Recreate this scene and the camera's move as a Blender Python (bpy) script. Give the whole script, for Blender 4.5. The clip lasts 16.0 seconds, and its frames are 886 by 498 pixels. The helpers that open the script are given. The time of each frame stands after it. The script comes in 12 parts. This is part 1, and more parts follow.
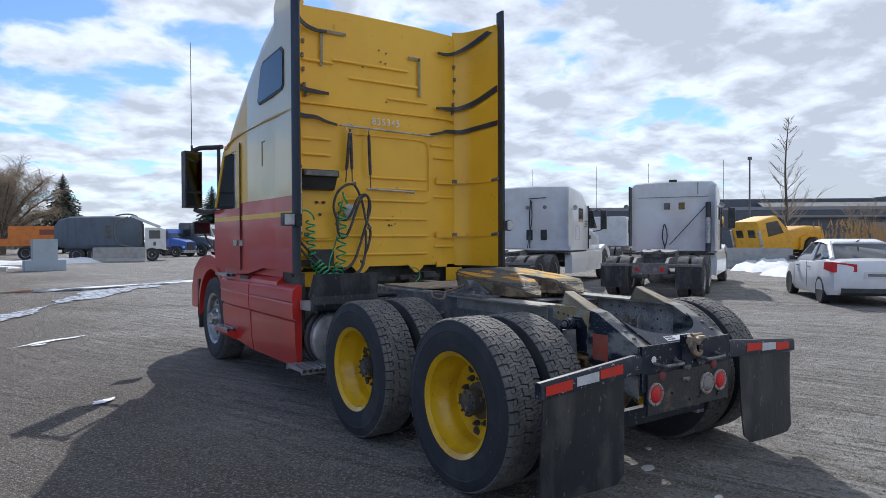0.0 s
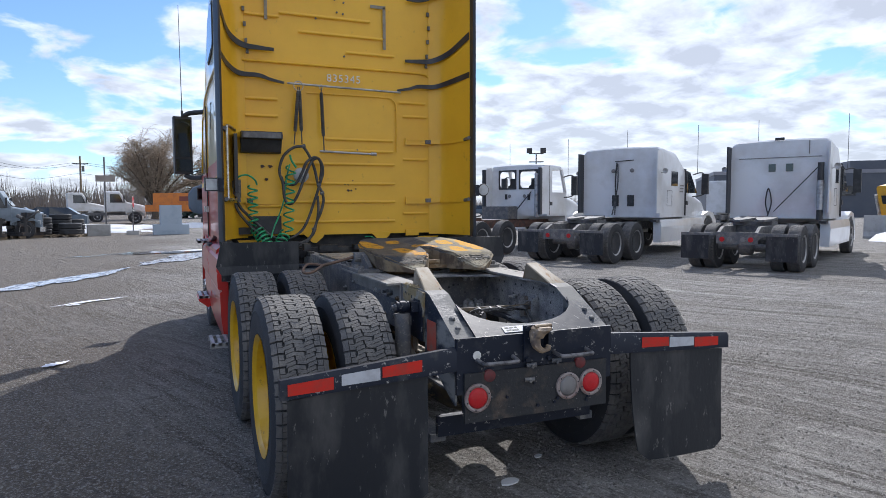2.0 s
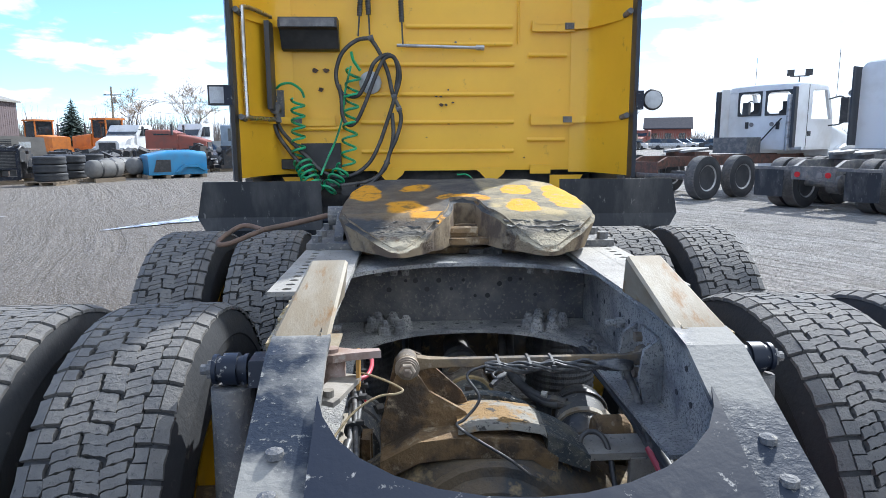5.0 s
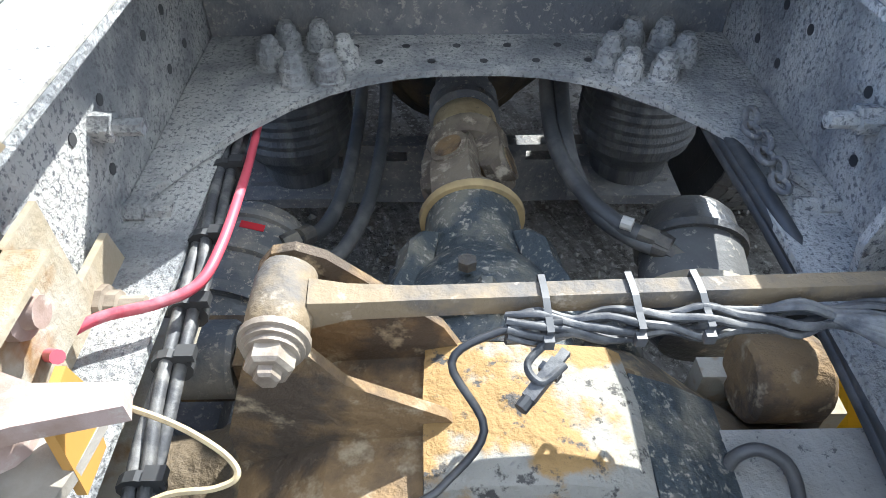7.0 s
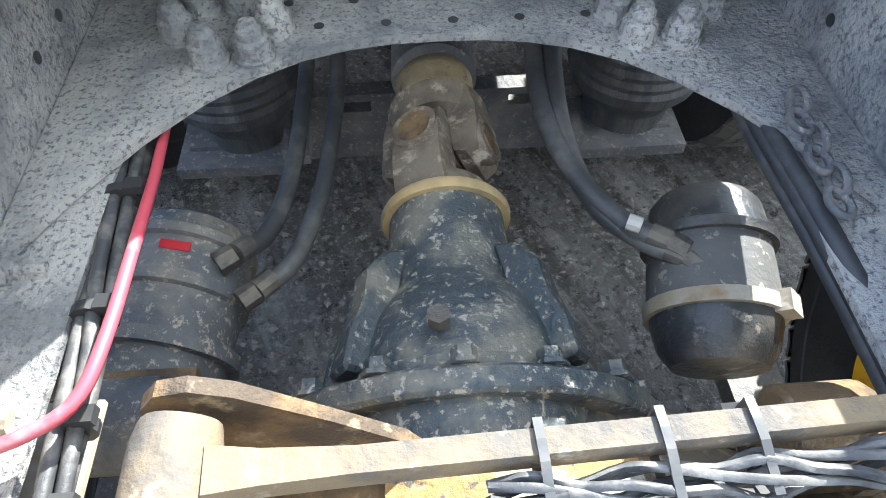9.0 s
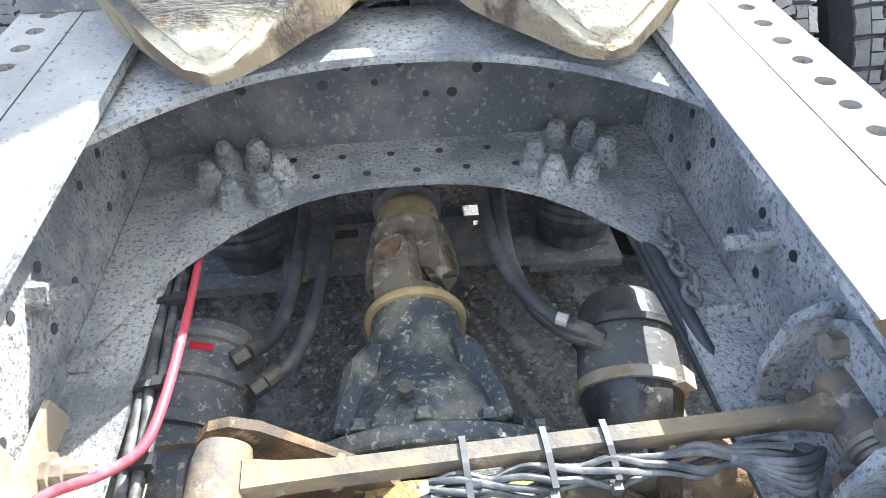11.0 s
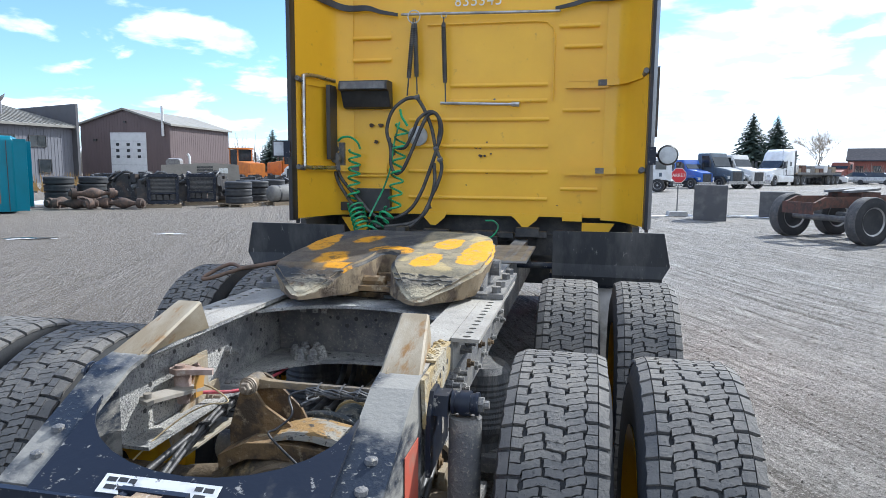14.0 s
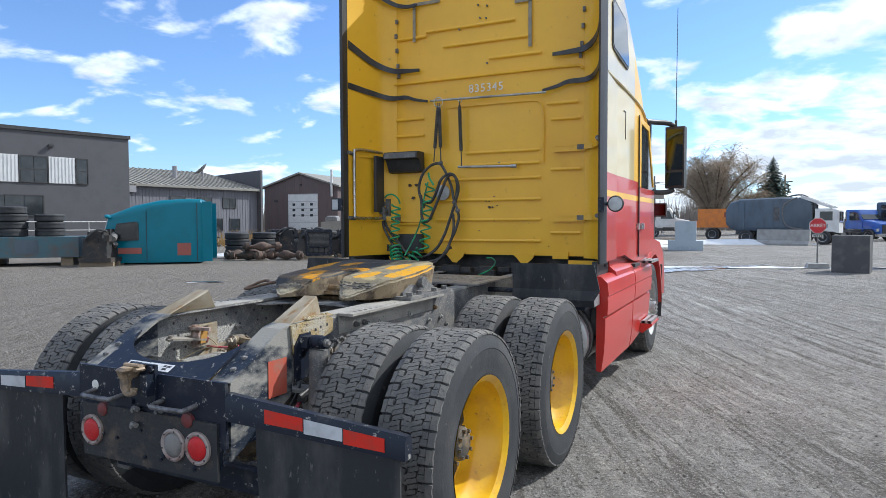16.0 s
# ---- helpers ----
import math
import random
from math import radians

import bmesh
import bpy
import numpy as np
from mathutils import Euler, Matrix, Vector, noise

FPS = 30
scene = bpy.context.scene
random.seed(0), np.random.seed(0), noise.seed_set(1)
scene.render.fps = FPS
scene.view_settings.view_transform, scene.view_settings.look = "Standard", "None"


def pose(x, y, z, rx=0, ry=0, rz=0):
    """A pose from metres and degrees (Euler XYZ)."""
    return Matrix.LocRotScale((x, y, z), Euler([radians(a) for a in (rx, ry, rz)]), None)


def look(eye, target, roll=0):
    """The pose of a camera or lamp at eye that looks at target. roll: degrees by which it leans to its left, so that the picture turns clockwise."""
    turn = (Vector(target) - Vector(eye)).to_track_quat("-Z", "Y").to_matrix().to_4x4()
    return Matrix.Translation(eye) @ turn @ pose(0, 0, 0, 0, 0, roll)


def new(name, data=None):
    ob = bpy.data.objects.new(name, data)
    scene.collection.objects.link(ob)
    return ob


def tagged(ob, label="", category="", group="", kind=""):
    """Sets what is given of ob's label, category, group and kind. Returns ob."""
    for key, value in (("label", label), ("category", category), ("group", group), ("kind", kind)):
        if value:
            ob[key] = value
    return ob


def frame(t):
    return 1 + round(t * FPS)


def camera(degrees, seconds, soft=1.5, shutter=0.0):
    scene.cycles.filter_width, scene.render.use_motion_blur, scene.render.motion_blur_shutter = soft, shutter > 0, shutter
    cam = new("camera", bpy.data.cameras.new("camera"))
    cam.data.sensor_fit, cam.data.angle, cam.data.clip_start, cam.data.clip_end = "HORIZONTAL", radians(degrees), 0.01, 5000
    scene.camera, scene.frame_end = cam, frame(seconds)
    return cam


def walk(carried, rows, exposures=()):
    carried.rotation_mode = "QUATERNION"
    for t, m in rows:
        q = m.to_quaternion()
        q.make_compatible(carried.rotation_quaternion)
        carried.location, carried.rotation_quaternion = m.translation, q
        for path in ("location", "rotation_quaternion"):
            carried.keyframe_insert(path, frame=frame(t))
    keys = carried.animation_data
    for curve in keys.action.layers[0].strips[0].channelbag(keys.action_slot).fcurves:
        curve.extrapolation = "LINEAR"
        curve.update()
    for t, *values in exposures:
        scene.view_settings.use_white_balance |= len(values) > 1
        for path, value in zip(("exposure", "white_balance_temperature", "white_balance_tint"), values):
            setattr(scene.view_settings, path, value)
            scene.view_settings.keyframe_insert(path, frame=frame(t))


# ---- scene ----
cam = camera(68.1, 16.0, soft=0.7)
EXPOSURES = [(0, 0.70, 6180, 11), (1.5, 0.80, 6180, 13), (3, 0.97, 6130, 12), (4.3, 1.27, 6050, 10), (5.5, 1.82, 5880, 8), (6, 2.10, 5920, 8), (6.5, 2.38, 5970, 7), (7, 2.60, 6010, 6), (7.5, 2.84, 6080, 5), (8, 3.02, 6200, 5), (10.5, 3.08, 6230, 5), (11, 2.98, 6180, 6), (11.5, 2.53, 6040, 7), (12, 2.18, 5960, 8), (12.5, 1.88, 5920, 8), (13.5, 1.58, 5940, 8), (14.5, 1.32, 6040, 8), (16, 1.05, 6130, 8)]
PATH = [
    (0, (-3.496, -2.447, 1.51), (-2.36, -0.801, 1.478), -0.2),
    (0.5, (-3.07, -2.647, 1.517), (-2.019, -0.946, 1.472), -0.3),
    (1, (-2.597, -2.806, 1.53), (-1.647, -1.048, 1.459), -0.2),
    (1.5, (-2.134, -2.793, 1.505), (-1.249, -1.003, 1.388), -0.1),
    (2, (-1.665, -2.748, 1.506), (-0.884, -0.912, 1.372), -0.2),
    (2.5, (-1.256, -2.591, 1.498), (-0.622, -0.699, 1.365), -0.1),
    (3, (-0.927, -2.3, 1.504), (-0.413, -0.372, 1.368), -0.2),
    (5.5, (-0.135, -0.451, 1.387), (-0.077, 1.485, 0.887), -0.3),
    (6, (-0.132, -0.147, 1.358), (-0.087, 1.694, 0.577), -0.2),
    (6.5, (-0.085, 0.147, 1.334), (-0.059, 1.827, 0.249), -0.2),
    (7, (-0.057, 0.354, 1.304), (-0.035, 1.793, -0.084), -0.1),
    (7.5, (-0.073, 0.508, 1.299), (-0.049, 1.781, -0.243), -0.0),
    (8, (-0.065, 0.591, 1.268), (-0.026, 1.791, -0.332), -0.1),
    (10.5, (0.007, 0.501, 1.371), (0.08, 1.728, -0.207), -1.9),
    (11, (-0.004, 0.416, 1.431), (0.103, 1.884, 0.077), -1.5),
    (11.5, (-0.008, 0.274, 1.481), (0.123, 1.947, 0.393), -0.8),
    (12, (-0.013, 0.064, 1.513), (0.163, 1.898, 0.736), 0.1),
    (12.5, (0.126, -0.158, 1.538), (0.206, 1.765, 0.992), 1.1),
    (13, (0.307, -0.459, 1.561), (0.167, 1.497, 1.169), 1.3),
    (13.5, (0.502, -0.809, 1.573), (0.244, 1.15, 1.269), 1.0),
    (14, (0.802, -1.107, 1.566), (0.39, 0.834, 1.32), 0.5),
    (14.5, (1.14, -1.532, 1.569), (0.585, 0.374, 1.327), 0.1),
    (15, (1.488, -1.817, 1.574), (0.868, 0.072, 1.356), 0.1),
    (15.5, (1.922, -1.987, 1.536), (1.143, -0.149, 1.418), -0.3),
    (16, (2.325, -1.935, 1.513), (1.451, -0.138, 1.433), -0.2),
]
walk(cam, [(t, look(eye, target, roll)) for t, eye, target, roll in PATH], EXPOSURES)

# ---- world, sun, light ----
SUN_AZ, SUN_EL = 37.0, 40.0           # degrees to the right of the truck's nose; height
world = bpy.data.worlds.new("world")
scene.world = world
world.use_nodes = True
wn, wl = world.node_tree.nodes, world.node_tree.links
wn.clear()
w_out = wn.new("ShaderNodeOutputWorld")
w_bg = wn.new("ShaderNodeBackground")
w_sky = wn.new("ShaderNodeTexSky")
w_sky.sky_type = "NISHITA"
w_sky.sun_disc = False
w_sky.sun_elevation, w_sky.sun_rotation = radians(SUN_EL), radians(SUN_AZ)
w_sky.air_density, w_sky.dust_density, w_sky.ozone_density = 1.0, 0.2, 3.0
w_co = wn.new("ShaderNodeTexCoord")
w_sep = wn.new("ShaderNodeSeparateXYZ")
wl.new(w_co.outputs["Generated"], w_sep.inputs[0])


def wmath(op, a, b=None, clamp=False):
    n = wn.new("ShaderNodeMath")
    n.operation, n.use_clamp = op, clamp
    for i, v in enumerate((a, b)):
        if v is None:
            continue
        if isinstance(v, (int, float)):
            n.inputs[i].default_value = v
        else:
            wl.new(v, n.inputs[i])
    return n.outputs[0]


# clouds on a flat layer over the yard: the direction divided by its height
w_up = wmath("ADD", wmath("MAXIMUM", w_sep.outputs[2], 0.0), 0.22)
w_cmb = wn.new("ShaderNodeCombineXYZ")
wl.new(wmath("DIVIDE", w_sep.outputs[0], w_up), w_cmb.inputs[0])
wl.new(wmath("DIVIDE", w_sep.outputs[1], w_up), w_cmb.inputs[1])


def wnoise(scale, detail, rough, offset):
    m = wn.new("ShaderNodeMapping")
    m.inputs["Location"].default_value = offset
    wl.new(w_cmb.outputs[0], m.inputs[0])
    n = wn.new("ShaderNodeTexNoise")
    n.inputs["Scale"].default_value, n.inputs["Detail"].default_value, n.inputs["Roughness"].default_value = scale, detail, rough
    n.inputs["Distortion"].default_value = 0.25
    wl.new(m.outputs[0], n.inputs["Vector"])
    return n.outputs[0]


w_big = wnoise(1.0, 2.0, 0.45, (3.1, 1.7, 0.0))
w_fine = wnoise(3.1, 9.0, 0.52, (7.9, 2.6, 0.0))
# more cloud towards the sun's side, clear blue to the left of the truck
w_low = wmath("MULTIPLY", wmath("MAXIMUM", wmath("SUBTRACT", 0.17, w_sep.outputs[2]), 0.0), 0.55)
# the y term adds cloud to the unseen sky behind, to fill the shade
w_side = wmath("ADD", wmath("ADD", wmath("MULTIPLY", w_sep.outputs[0], 0.125), wmath("MULTIPLY", w_sep.outputs[1], -0.06)), w_low)
w_den = wmath("ADD", wmath("ADD", wmath("MULTIPLY", w_big, 0.34), wmath("MULTIPLY", w_fine, 0.76)), w_side)
w_ramp = wn.new("ShaderNodeMapRange")
w_ramp.inputs["From Min"].default_value, w_ramp.inputs["From Max"].default_value = 0.470, 0.566
w_ramp.inputs["To Min"].default_value = 0.03
w_ramp.interpolation_type = "SMOOTHSTEP"
wl.new(w_den, w_ramp.inputs["Value"])
w_shade = wn.new("ShaderNodeMapRange")
w_shade.inputs["From Min"].default_value, w_shade.inputs["From Max"].default_value = 0.50, 0.61
w_shade.inputs["To Min"].default_value, w_shade.inputs["To Max"].default_value = 1.05, 0.64
wl.new(wmath("ADD", wmath("MULTIPLY", w_den, 0.55), wmath("MULTIPLY", wnoise(5.2, 7.0, 0.55, (1.3, 5.2, 0.0)), 0.45)), w_shade.inputs["Value"])
w_cc = wn.new("ShaderNodeVectorMath")
w_cc.operation = "SCALE"
w_cc.inputs[0].default_value = (6.5, 6.9, 7.5)
wl.new(w_shade.outputs[0], w_cc.inputs["Scale"])
w_mix = wn.new("ShaderNodeMix")
w_mix.data_type = "RGBA"
wl.new(wmath("MULTIPLY", w_ramp.outputs[0], 0.93), w_mix.inputs["Factor"])
w_blue = wn.new("ShaderNodeVectorMath")
w_blue.operation = "MULTIPLY"
w_blue.inputs[1].default_value = (0.66, 0.80, 1.01)
wl.new(w_sky.outputs[0], w_blue.inputs[0])
wl.new(w_blue.outputs[0], w_mix.inputs["A"])
wl.new(w_cc.outputs[0], w_mix.inputs["B"])
wl.new(w_mix.outputs["Result"], w_bg.inputs["Color"])
w_bg.inputs["Strength"].default_value = 0.088
wl.new(w_bg.outputs[0], w_out.inputs[0])

sun_data = bpy.data.lights.new("sun", "SUN")
sun_data.energy, sun_data.angle, sun_data.color = 2.45, radians(0.55), (1.0, 0.965, 0.91)
sun = new("sun", sun_data)
sun_way = Vector((math.sin(radians(SUN_AZ)) * math.cos(radians(SUN_EL)), math.cos(radians(SUN_AZ)) * math.cos(radians(SUN_EL)), math.sin(radians(SUN_EL))))
sun.matrix_world = look(sun_way * 60, (0, 0, 0))


# ---- materials ----
def mat(name, base, rough=0.6, metal=0.0, second=None, scale=3.0, mixing=(0.45, 0.65), third=None, scale3=25.0, mixing3=(0.55, 0.7),
        bump=0.0, bump_scale=40.0, coat=0.0, per_object=0.0, rough2=None, specular=0.5, stretch=(1, 1, 1), coords="Object"):
    """A surface with a base colour, stains at one scale, specks at a finer one, and fine relief."""
    m = bpy.data.materials.new(name)
    m.use_nodes = True
    nodes, links = m.node_tree.nodes, m.node_tree.links
    b = nodes["Principled BSDF"]
    b.inputs["Roughness"].default_value, b.inputs["Metallic"].default_value = rough, metal
    b.inputs["Coat Weight"].default_value, b.inputs["Coat Roughness"].default_value = coat, 0.06
    b.inputs["Specular IOR Level"].default_value = specular
    co = nodes.new("ShaderNodeTexCoord")
    mp = nodes.new("ShaderNodeMapping")
    mp.inputs["Scale"].default_value = stretch
    links.new(co.outputs[coords], mp.inputs[0])

    def noise_of(s, detail=6.0, rough_n=0.6):
        n = nodes.new("ShaderNodeTexNoise")
        n.inputs["Scale"].default_value, n.inputs["Detail"].default_value, n.inputs["Roughness"].default_value = s, detail, rough_n
        links.new(mp.outputs[0], n.inputs["Vector"])
        return n.outputs[0]

    def ramp(value, lo, hi):
        r = nodes.new("ShaderNodeMapRange")
        r.inputs["From Min"].default_value, r.inputs["From Max"].default_value = lo, hi
        links.new(value, r.inputs["Value"])
        return r.outputs[0]

    def mixed(fac, a, c):
        x = nodes.new("ShaderNodeMix")
        x.data_type = "RGBA"
        links.new(fac, x.inputs["Factor"])
        for slot, v in (("A", a), ("B", c)):
            if isinstance(v, tuple):
                x.inputs[slot].default_value = (*v, 1)
            else:
                links.new(v, x.inputs[slot])
        return x.outputs["Result"]

    colour = base
    fac2 = None
    if second:
        fac2 = ramp(noise_of(scale), *mixing)
        colour = mixed(fac2, colour, second)
    if third:
        colour = mixed(ramp(noise_of(scale3, 4.0, 0.7), *mixing3), colour, third)
    if per_object:
        info = nodes.new("ShaderNodeObjectInfo")
        hsv = nodes.new("ShaderNodeHueSaturation")
        r = nodes.new("ShaderNodeMapRange")
        r.inputs["To Min"].default_value, r.inputs["To Max"].default_value = 1 - per_object, 1 + per_object
        links.new(info.outputs["Random"], r.inputs["Value"])
        links.new(r.outputs[0], hsv.inputs["Value"])
        if isinstance(colour, tuple):
            hsv.inputs["Color"].default_value = (*colour, 1)
        else:
            links.new(colour, hsv.inputs["Color"])
        colour = hsv.outputs[0]
    if isinstance(colour, tuple):
        b.inputs["Base Color"].default_value = (*colour, 1)
    else:
        links.new(colour, b.inputs["Base Color"])
    if rough2 is not None and fac2 is not None:
        r = nodes.new("ShaderNodeMapRange")
        r.inputs["To Min"].default_value, r.inputs["To Max"].default_value = rough, rough2
        links.new(fac2, r.inputs["Value"])
        links.new(r.outputs[0], b.inputs["Roughness"])
    if bump:
        bp = nodes.new("ShaderNodeBump")
        bp.inputs["Strength"].default_value, bp.inputs["Distance"].default_value = bump, 0.01
        links.new(noise_of(bump_scale, 5.0, 0.6), bp.inputs["Height"])
        links.new(bp.outputs[0], b.inputs["Normal"])
    return m


BLACK_FRAME = mat("black_frame_paint", (0.012, 0.017, 0.030), 0.42, second=(0.075, 0.075, 0.075), scale=6, mixing=(0.56, 0.72), third=(0.30, 0.29, 0.27), scale3=34, mixing3=(0.61, 0.68), bump=0.10, bump_scale=25, rough2=0.75, specular=0.3)
WORN_BLACK = mat("worn_black_paint", (0.016, 0.024, 0.040), 0.5, second=(0.27, 0.26, 0.235), scale=4.5, mixing=(0.44, 0.58), third=(0.27, 0.26, 0.235), scale3=60, mixing3=(0.59, 0.68), bump=0.25, bump_scale=60, rough2=0.8, specular=0.35, stretch=(1, 1, 2.2))
DUSTY = mat("dusty_steel", (0.44, 0.43, 0.40), 0.8, second=(0.20, 0.205, 0.21), scale=8, mixing=(0.42, 0.62), third=(0.15, 0.15, 0.155), scale3=150, mixing3=(0.52, 0.62), bump=0.8, bump_scale=110)
DUSTY_TOP = mat("sun_bleached_rail", (0.34, 0.32, 0.285), 0.78, second=(0.24, 0.225, 0.20), scale=6, mixing=(0.4, 0.65), third=(0.11, 0.105, 0.10), scale3=80, mixing3=(0.60, 0.67), bump=0.4, bump_scale=80)
DARK_DUST = mat("dark_dusty_steel", (0.11, 0.113, 0.12), 0.7, second=(0.21, 0.20, 0.185), scale=9, mixing=(0.45, 0.65), third=(0.28, 0.26, 0.225), scale3=80, mixing3=(0.57, 0.64), bump=0.6, bump_scale=80)
RUST = mat("rusty_steel", (0.21, 0.135, 0.065), 0.85, second=(0.075, 0.055, 0.038), scale=11, mixing=(0.44, 0.58), third=(0.36, 0.29, 0.19), scale3=26, mixing3=(0.55, 0.7), bump=0.8, bump_scale=45)
TAN = mat("tan_dusty_plate", (0.29, 0.24, 0.165), 0.75, second=(0.38, 0.345, 0.28), scale=7, mixing=(0.42, 0.58), third=(0.24, 0.135, 0.05), scale3=11, mixing3=(0.55, 0.68), bump=0.3, bump_scale=70)
AXLE = mat("axle_grime", (0.14, 0.105, 0.065), 0.72, second=(0.045, 0.05, 0.055), scale=6, mixing=(0.42, 0.58), third=(0.34, 0.25, 0.13), scale3=12, mixing3=(0.55, 0.68), bump=0.8, bump_scale=35)
RUBBER = mat("tyre_rubber", (0.027, 0.029, 0.033), 0.70, second=(0.060, 0.059, 0.058), scale=4, mixing=(0.48, 0.75), third=(0.13, 0.12, 0.105), scale3=30, mixing3=(0.64, 0.76), bump=0.2, bump_scale=70)
TREAD = mat("dusty_tread", (0.112, 0.109, 0.106), 0.85, second=(0.19, 0.178, 0.16), scale=9, mixing=(0.4, 0.7), third=(0.05, 0.05, 0.052), scale3=60, mixing3=(0.6, 0.7), bump=0.5, bump_scale=120)
FLAP = mat("mudflap_rubber", (0.014, 0.017, 0.022), 0.5, second=(0.085, 0.083, 0.08), scale=3.2, mixing=(0.48, 0.72), third=(0.16, 0.155, 0.145), scale3=22, mixing3=(0.62, 0.70), stretch=(1.6, 1.6, 0.6), bump=0.2, bump_scale=20, rough2=0.7)
HOSE = mat("black_hose", (0.03, 0.031, 0.034), 0.45, second=(0.09, 0.085, 0.08), scale=12, bump=0.15, bump_scale=60)
GREEN = mat("green_air_line", (0.025, 0.38, 0.16), 0.4, second=(0.02, 0.13, 0.07), scale=10)
REDHOSE = mat("red_hose", (0.55, 0.08, 0.11), 0.45, second=(0.6, 0.22, 0.24), scale=20, mixing=(0.55, 0.7))
YELLOW = mat("yellow_cab_paint", (0.86, 0.485, 0.022), 0.45, second=(0.78, 0.43, 0.018), scale=1.1, third=(0.42, 0.21, 0.03), scale3=11, mixing3=(0.64, 0.80), bump=0.05, bump_scale=9, coat=0.25)
# faded yellow, paled to cream: the sky's reflection is put into the colour
CREAM = mat("faded_cream_sky_sheen", (0.66, 0.52, 0.22), 0.3, second=(0.60, 0.46, 0.17), scale=1.3, coat=0.6, third=(0.45, 0.33, 0.14), scale3=18, mixing3=(0.68, 0.8))
RED = mat("red_cab_paint", (0.56, 0.030, 0.022), 0.35, second=(0.47, 0.03, 0.022), scale=1.5, third=(0.34, 0.08, 0.06), scale3=16, mixing3=(0.70, 0.85), coat=0.4)
RIMYEL = mat("yellow_wheel_paint", (0.75, 0.44, 0.004), 0.35, second=(0.62, 0.33, 0.006), scale=6, third=(0.22, 0.13, 0.03), scale3=20, mixing3=(0.62, 0.75), coat=0.4)
TRIM = mat("black_rubber_trim", (0.022, 0.024, 0.03), 0.42, second=(0.05, 0.053, 0.06), scale=2, stretch=(3, 3, 0.4), bump=0.1)
PLASTIC = mat("black_plastic", (0.03, 0.031, 0.033), 0.5, second=(0.06, 0.06, 0.06), scale=6)
CHROME = mat("bright_metal", (0.62, 0.62, 0.62), 0.25, 1.0, second=(0.40, 0.38, 0.36), scale=9, rough2=0.5)
ALU = mat("dull_aluminium", (0.50, 0.50, 0.50), 0.45, 0.9, second=(0.33, 0.32, 0.31), scale=8, rough2=0.65)
REFRED = mat("red_reflector", (0.62, 0.035, 0.022), 0.4, second=(0.46, 0.05, 0.035), scale=18, bump=0.1, bump_scale=200, specular=0.2)
REFWHT = mat("white_reflector", (0.55, 0.57, 0.60), 0.35, second=(0.42, 0.43, 0.45), scale=14, bump=0.1, bump_scale=200)
FADED_LENS = mat("faded_red_reflector", (0.17, 0.03, 0.03), 0.55, second=(0.10, 0.04, 0.04), scale=30)
LENS = mat("red_lamp_lens", (0.56, 0.018, 0.024), 0.3, second=(0.46, 0.03, 0.03), scale=10, bump=0.3, bump_scale=150, specular=0.3)
GREYLENS = mat("grey_blank_lens", (0.22, 0.21, 0.20), 0.6, second=(0.13, 0.12, 0.12), scale=12)
WHITE = mat("white_truck_paint", (0.74, 0.75, 0.76), 0.35, second=(0.62, 0.62, 0.61), scale=1.2, third=(0.42, 0.40, 0.37), scale3=20, mixing3=(0.66, 0.8), coat=0.5)
OFFWHITE = mat("dusty_white_paint", (0.66, 0.66, 0.66), 0.5, second=(0.55, 0.55, 0.53), scale=2, third=(0.35, 0.33, 0.30), scale3=20, mixing3=(0.62, 0.8))
MARK_WHITE = mat("white_marking", (0.75, 0.75, 0.72), 0.6, second=(0.6, 0.58, 0.5), scale=14)
TEAL = mat("teal_cab_paint", (0.001, 0.165, 0.235), 0.4, second=(0.002, 0.145, 0.20), scale=1.2, coat=0.15, specular=0.25)
DARKGLASS = mat("dark_window_glass", (0.02, 0.026, 0.03), 0.05, specular=0.8, second=(0.04, 0.045, 0.05), scale=1.5)
# base colour darkened to stand in for a dark reflection in plain mirror glass
MIRROR = mat("darkened_mirror", (0.05, 0.06, 0.07), 0.06, 1.0, second=(0.07, 0.08, 0.09), scale=4, rough2=0.18)
ORANGE = mat("orange_paint", (0.64, 0.20, 0.03), 0.5, second=(0.5, 0.16, 0.04), scale=3)
BLUE = mat("blue_paint", (0.02, 0.10, 0.42), 0.35, second=(0.03, 0.09, 0.32), scale=3, coat=0.4)
STEELBLUE = mat("grey_blue_tank", (0.085, 0.115, 0.15), 0.5, second=(0.065, 0.085, 0.11), scale=1.5, stretch=(1, 1, 0.4))
BUSYEL = mat("amber_paint", (0.72, 0.38, 0.02), 0.4, second=(0.6, 0.3, 0.03), scale=3, third=(0.2, 0.13, 0.06), scale3=9, mixing3=(0.62, 0.75))
CONCRETE = mat("concrete", (0.36, 0.355, 0.34), 0.85, second=(0.28, 0.275, 0.26), scale=2.5, third=(0.2, 0.19, 0.18), scale3=18, mixing3=(0.6, 0.75), bump=0.3, bump_scale=30)
BLOCKBLUE = mat("pale_blue_painted_concrete", (0.36, 0.42, 0.48), 0.8, second=(0.30, 0.36, 0.42), scale=2, bump=0.2, bump_scale=30)
DARKTOTE = mat("dark_grey_concrete", (0.085, 0.085, 0.09), 0.85, second=(0.13, 0.13, 0.13), scale=3, bump=0.4, bump_scale=25)
SIGNRED = mat("sign_red", (0.55, 0.025, 0.035), 0.4, second=(0.47, 0.03, 0.04), scale=8)
WOOD = mat("weathered_wood", (0.27, 0.21, 0.14), 0.8, second=(0.19, 0.15, 0.11), scale=8, stretch=(1, 8, 8), bump=0.3)
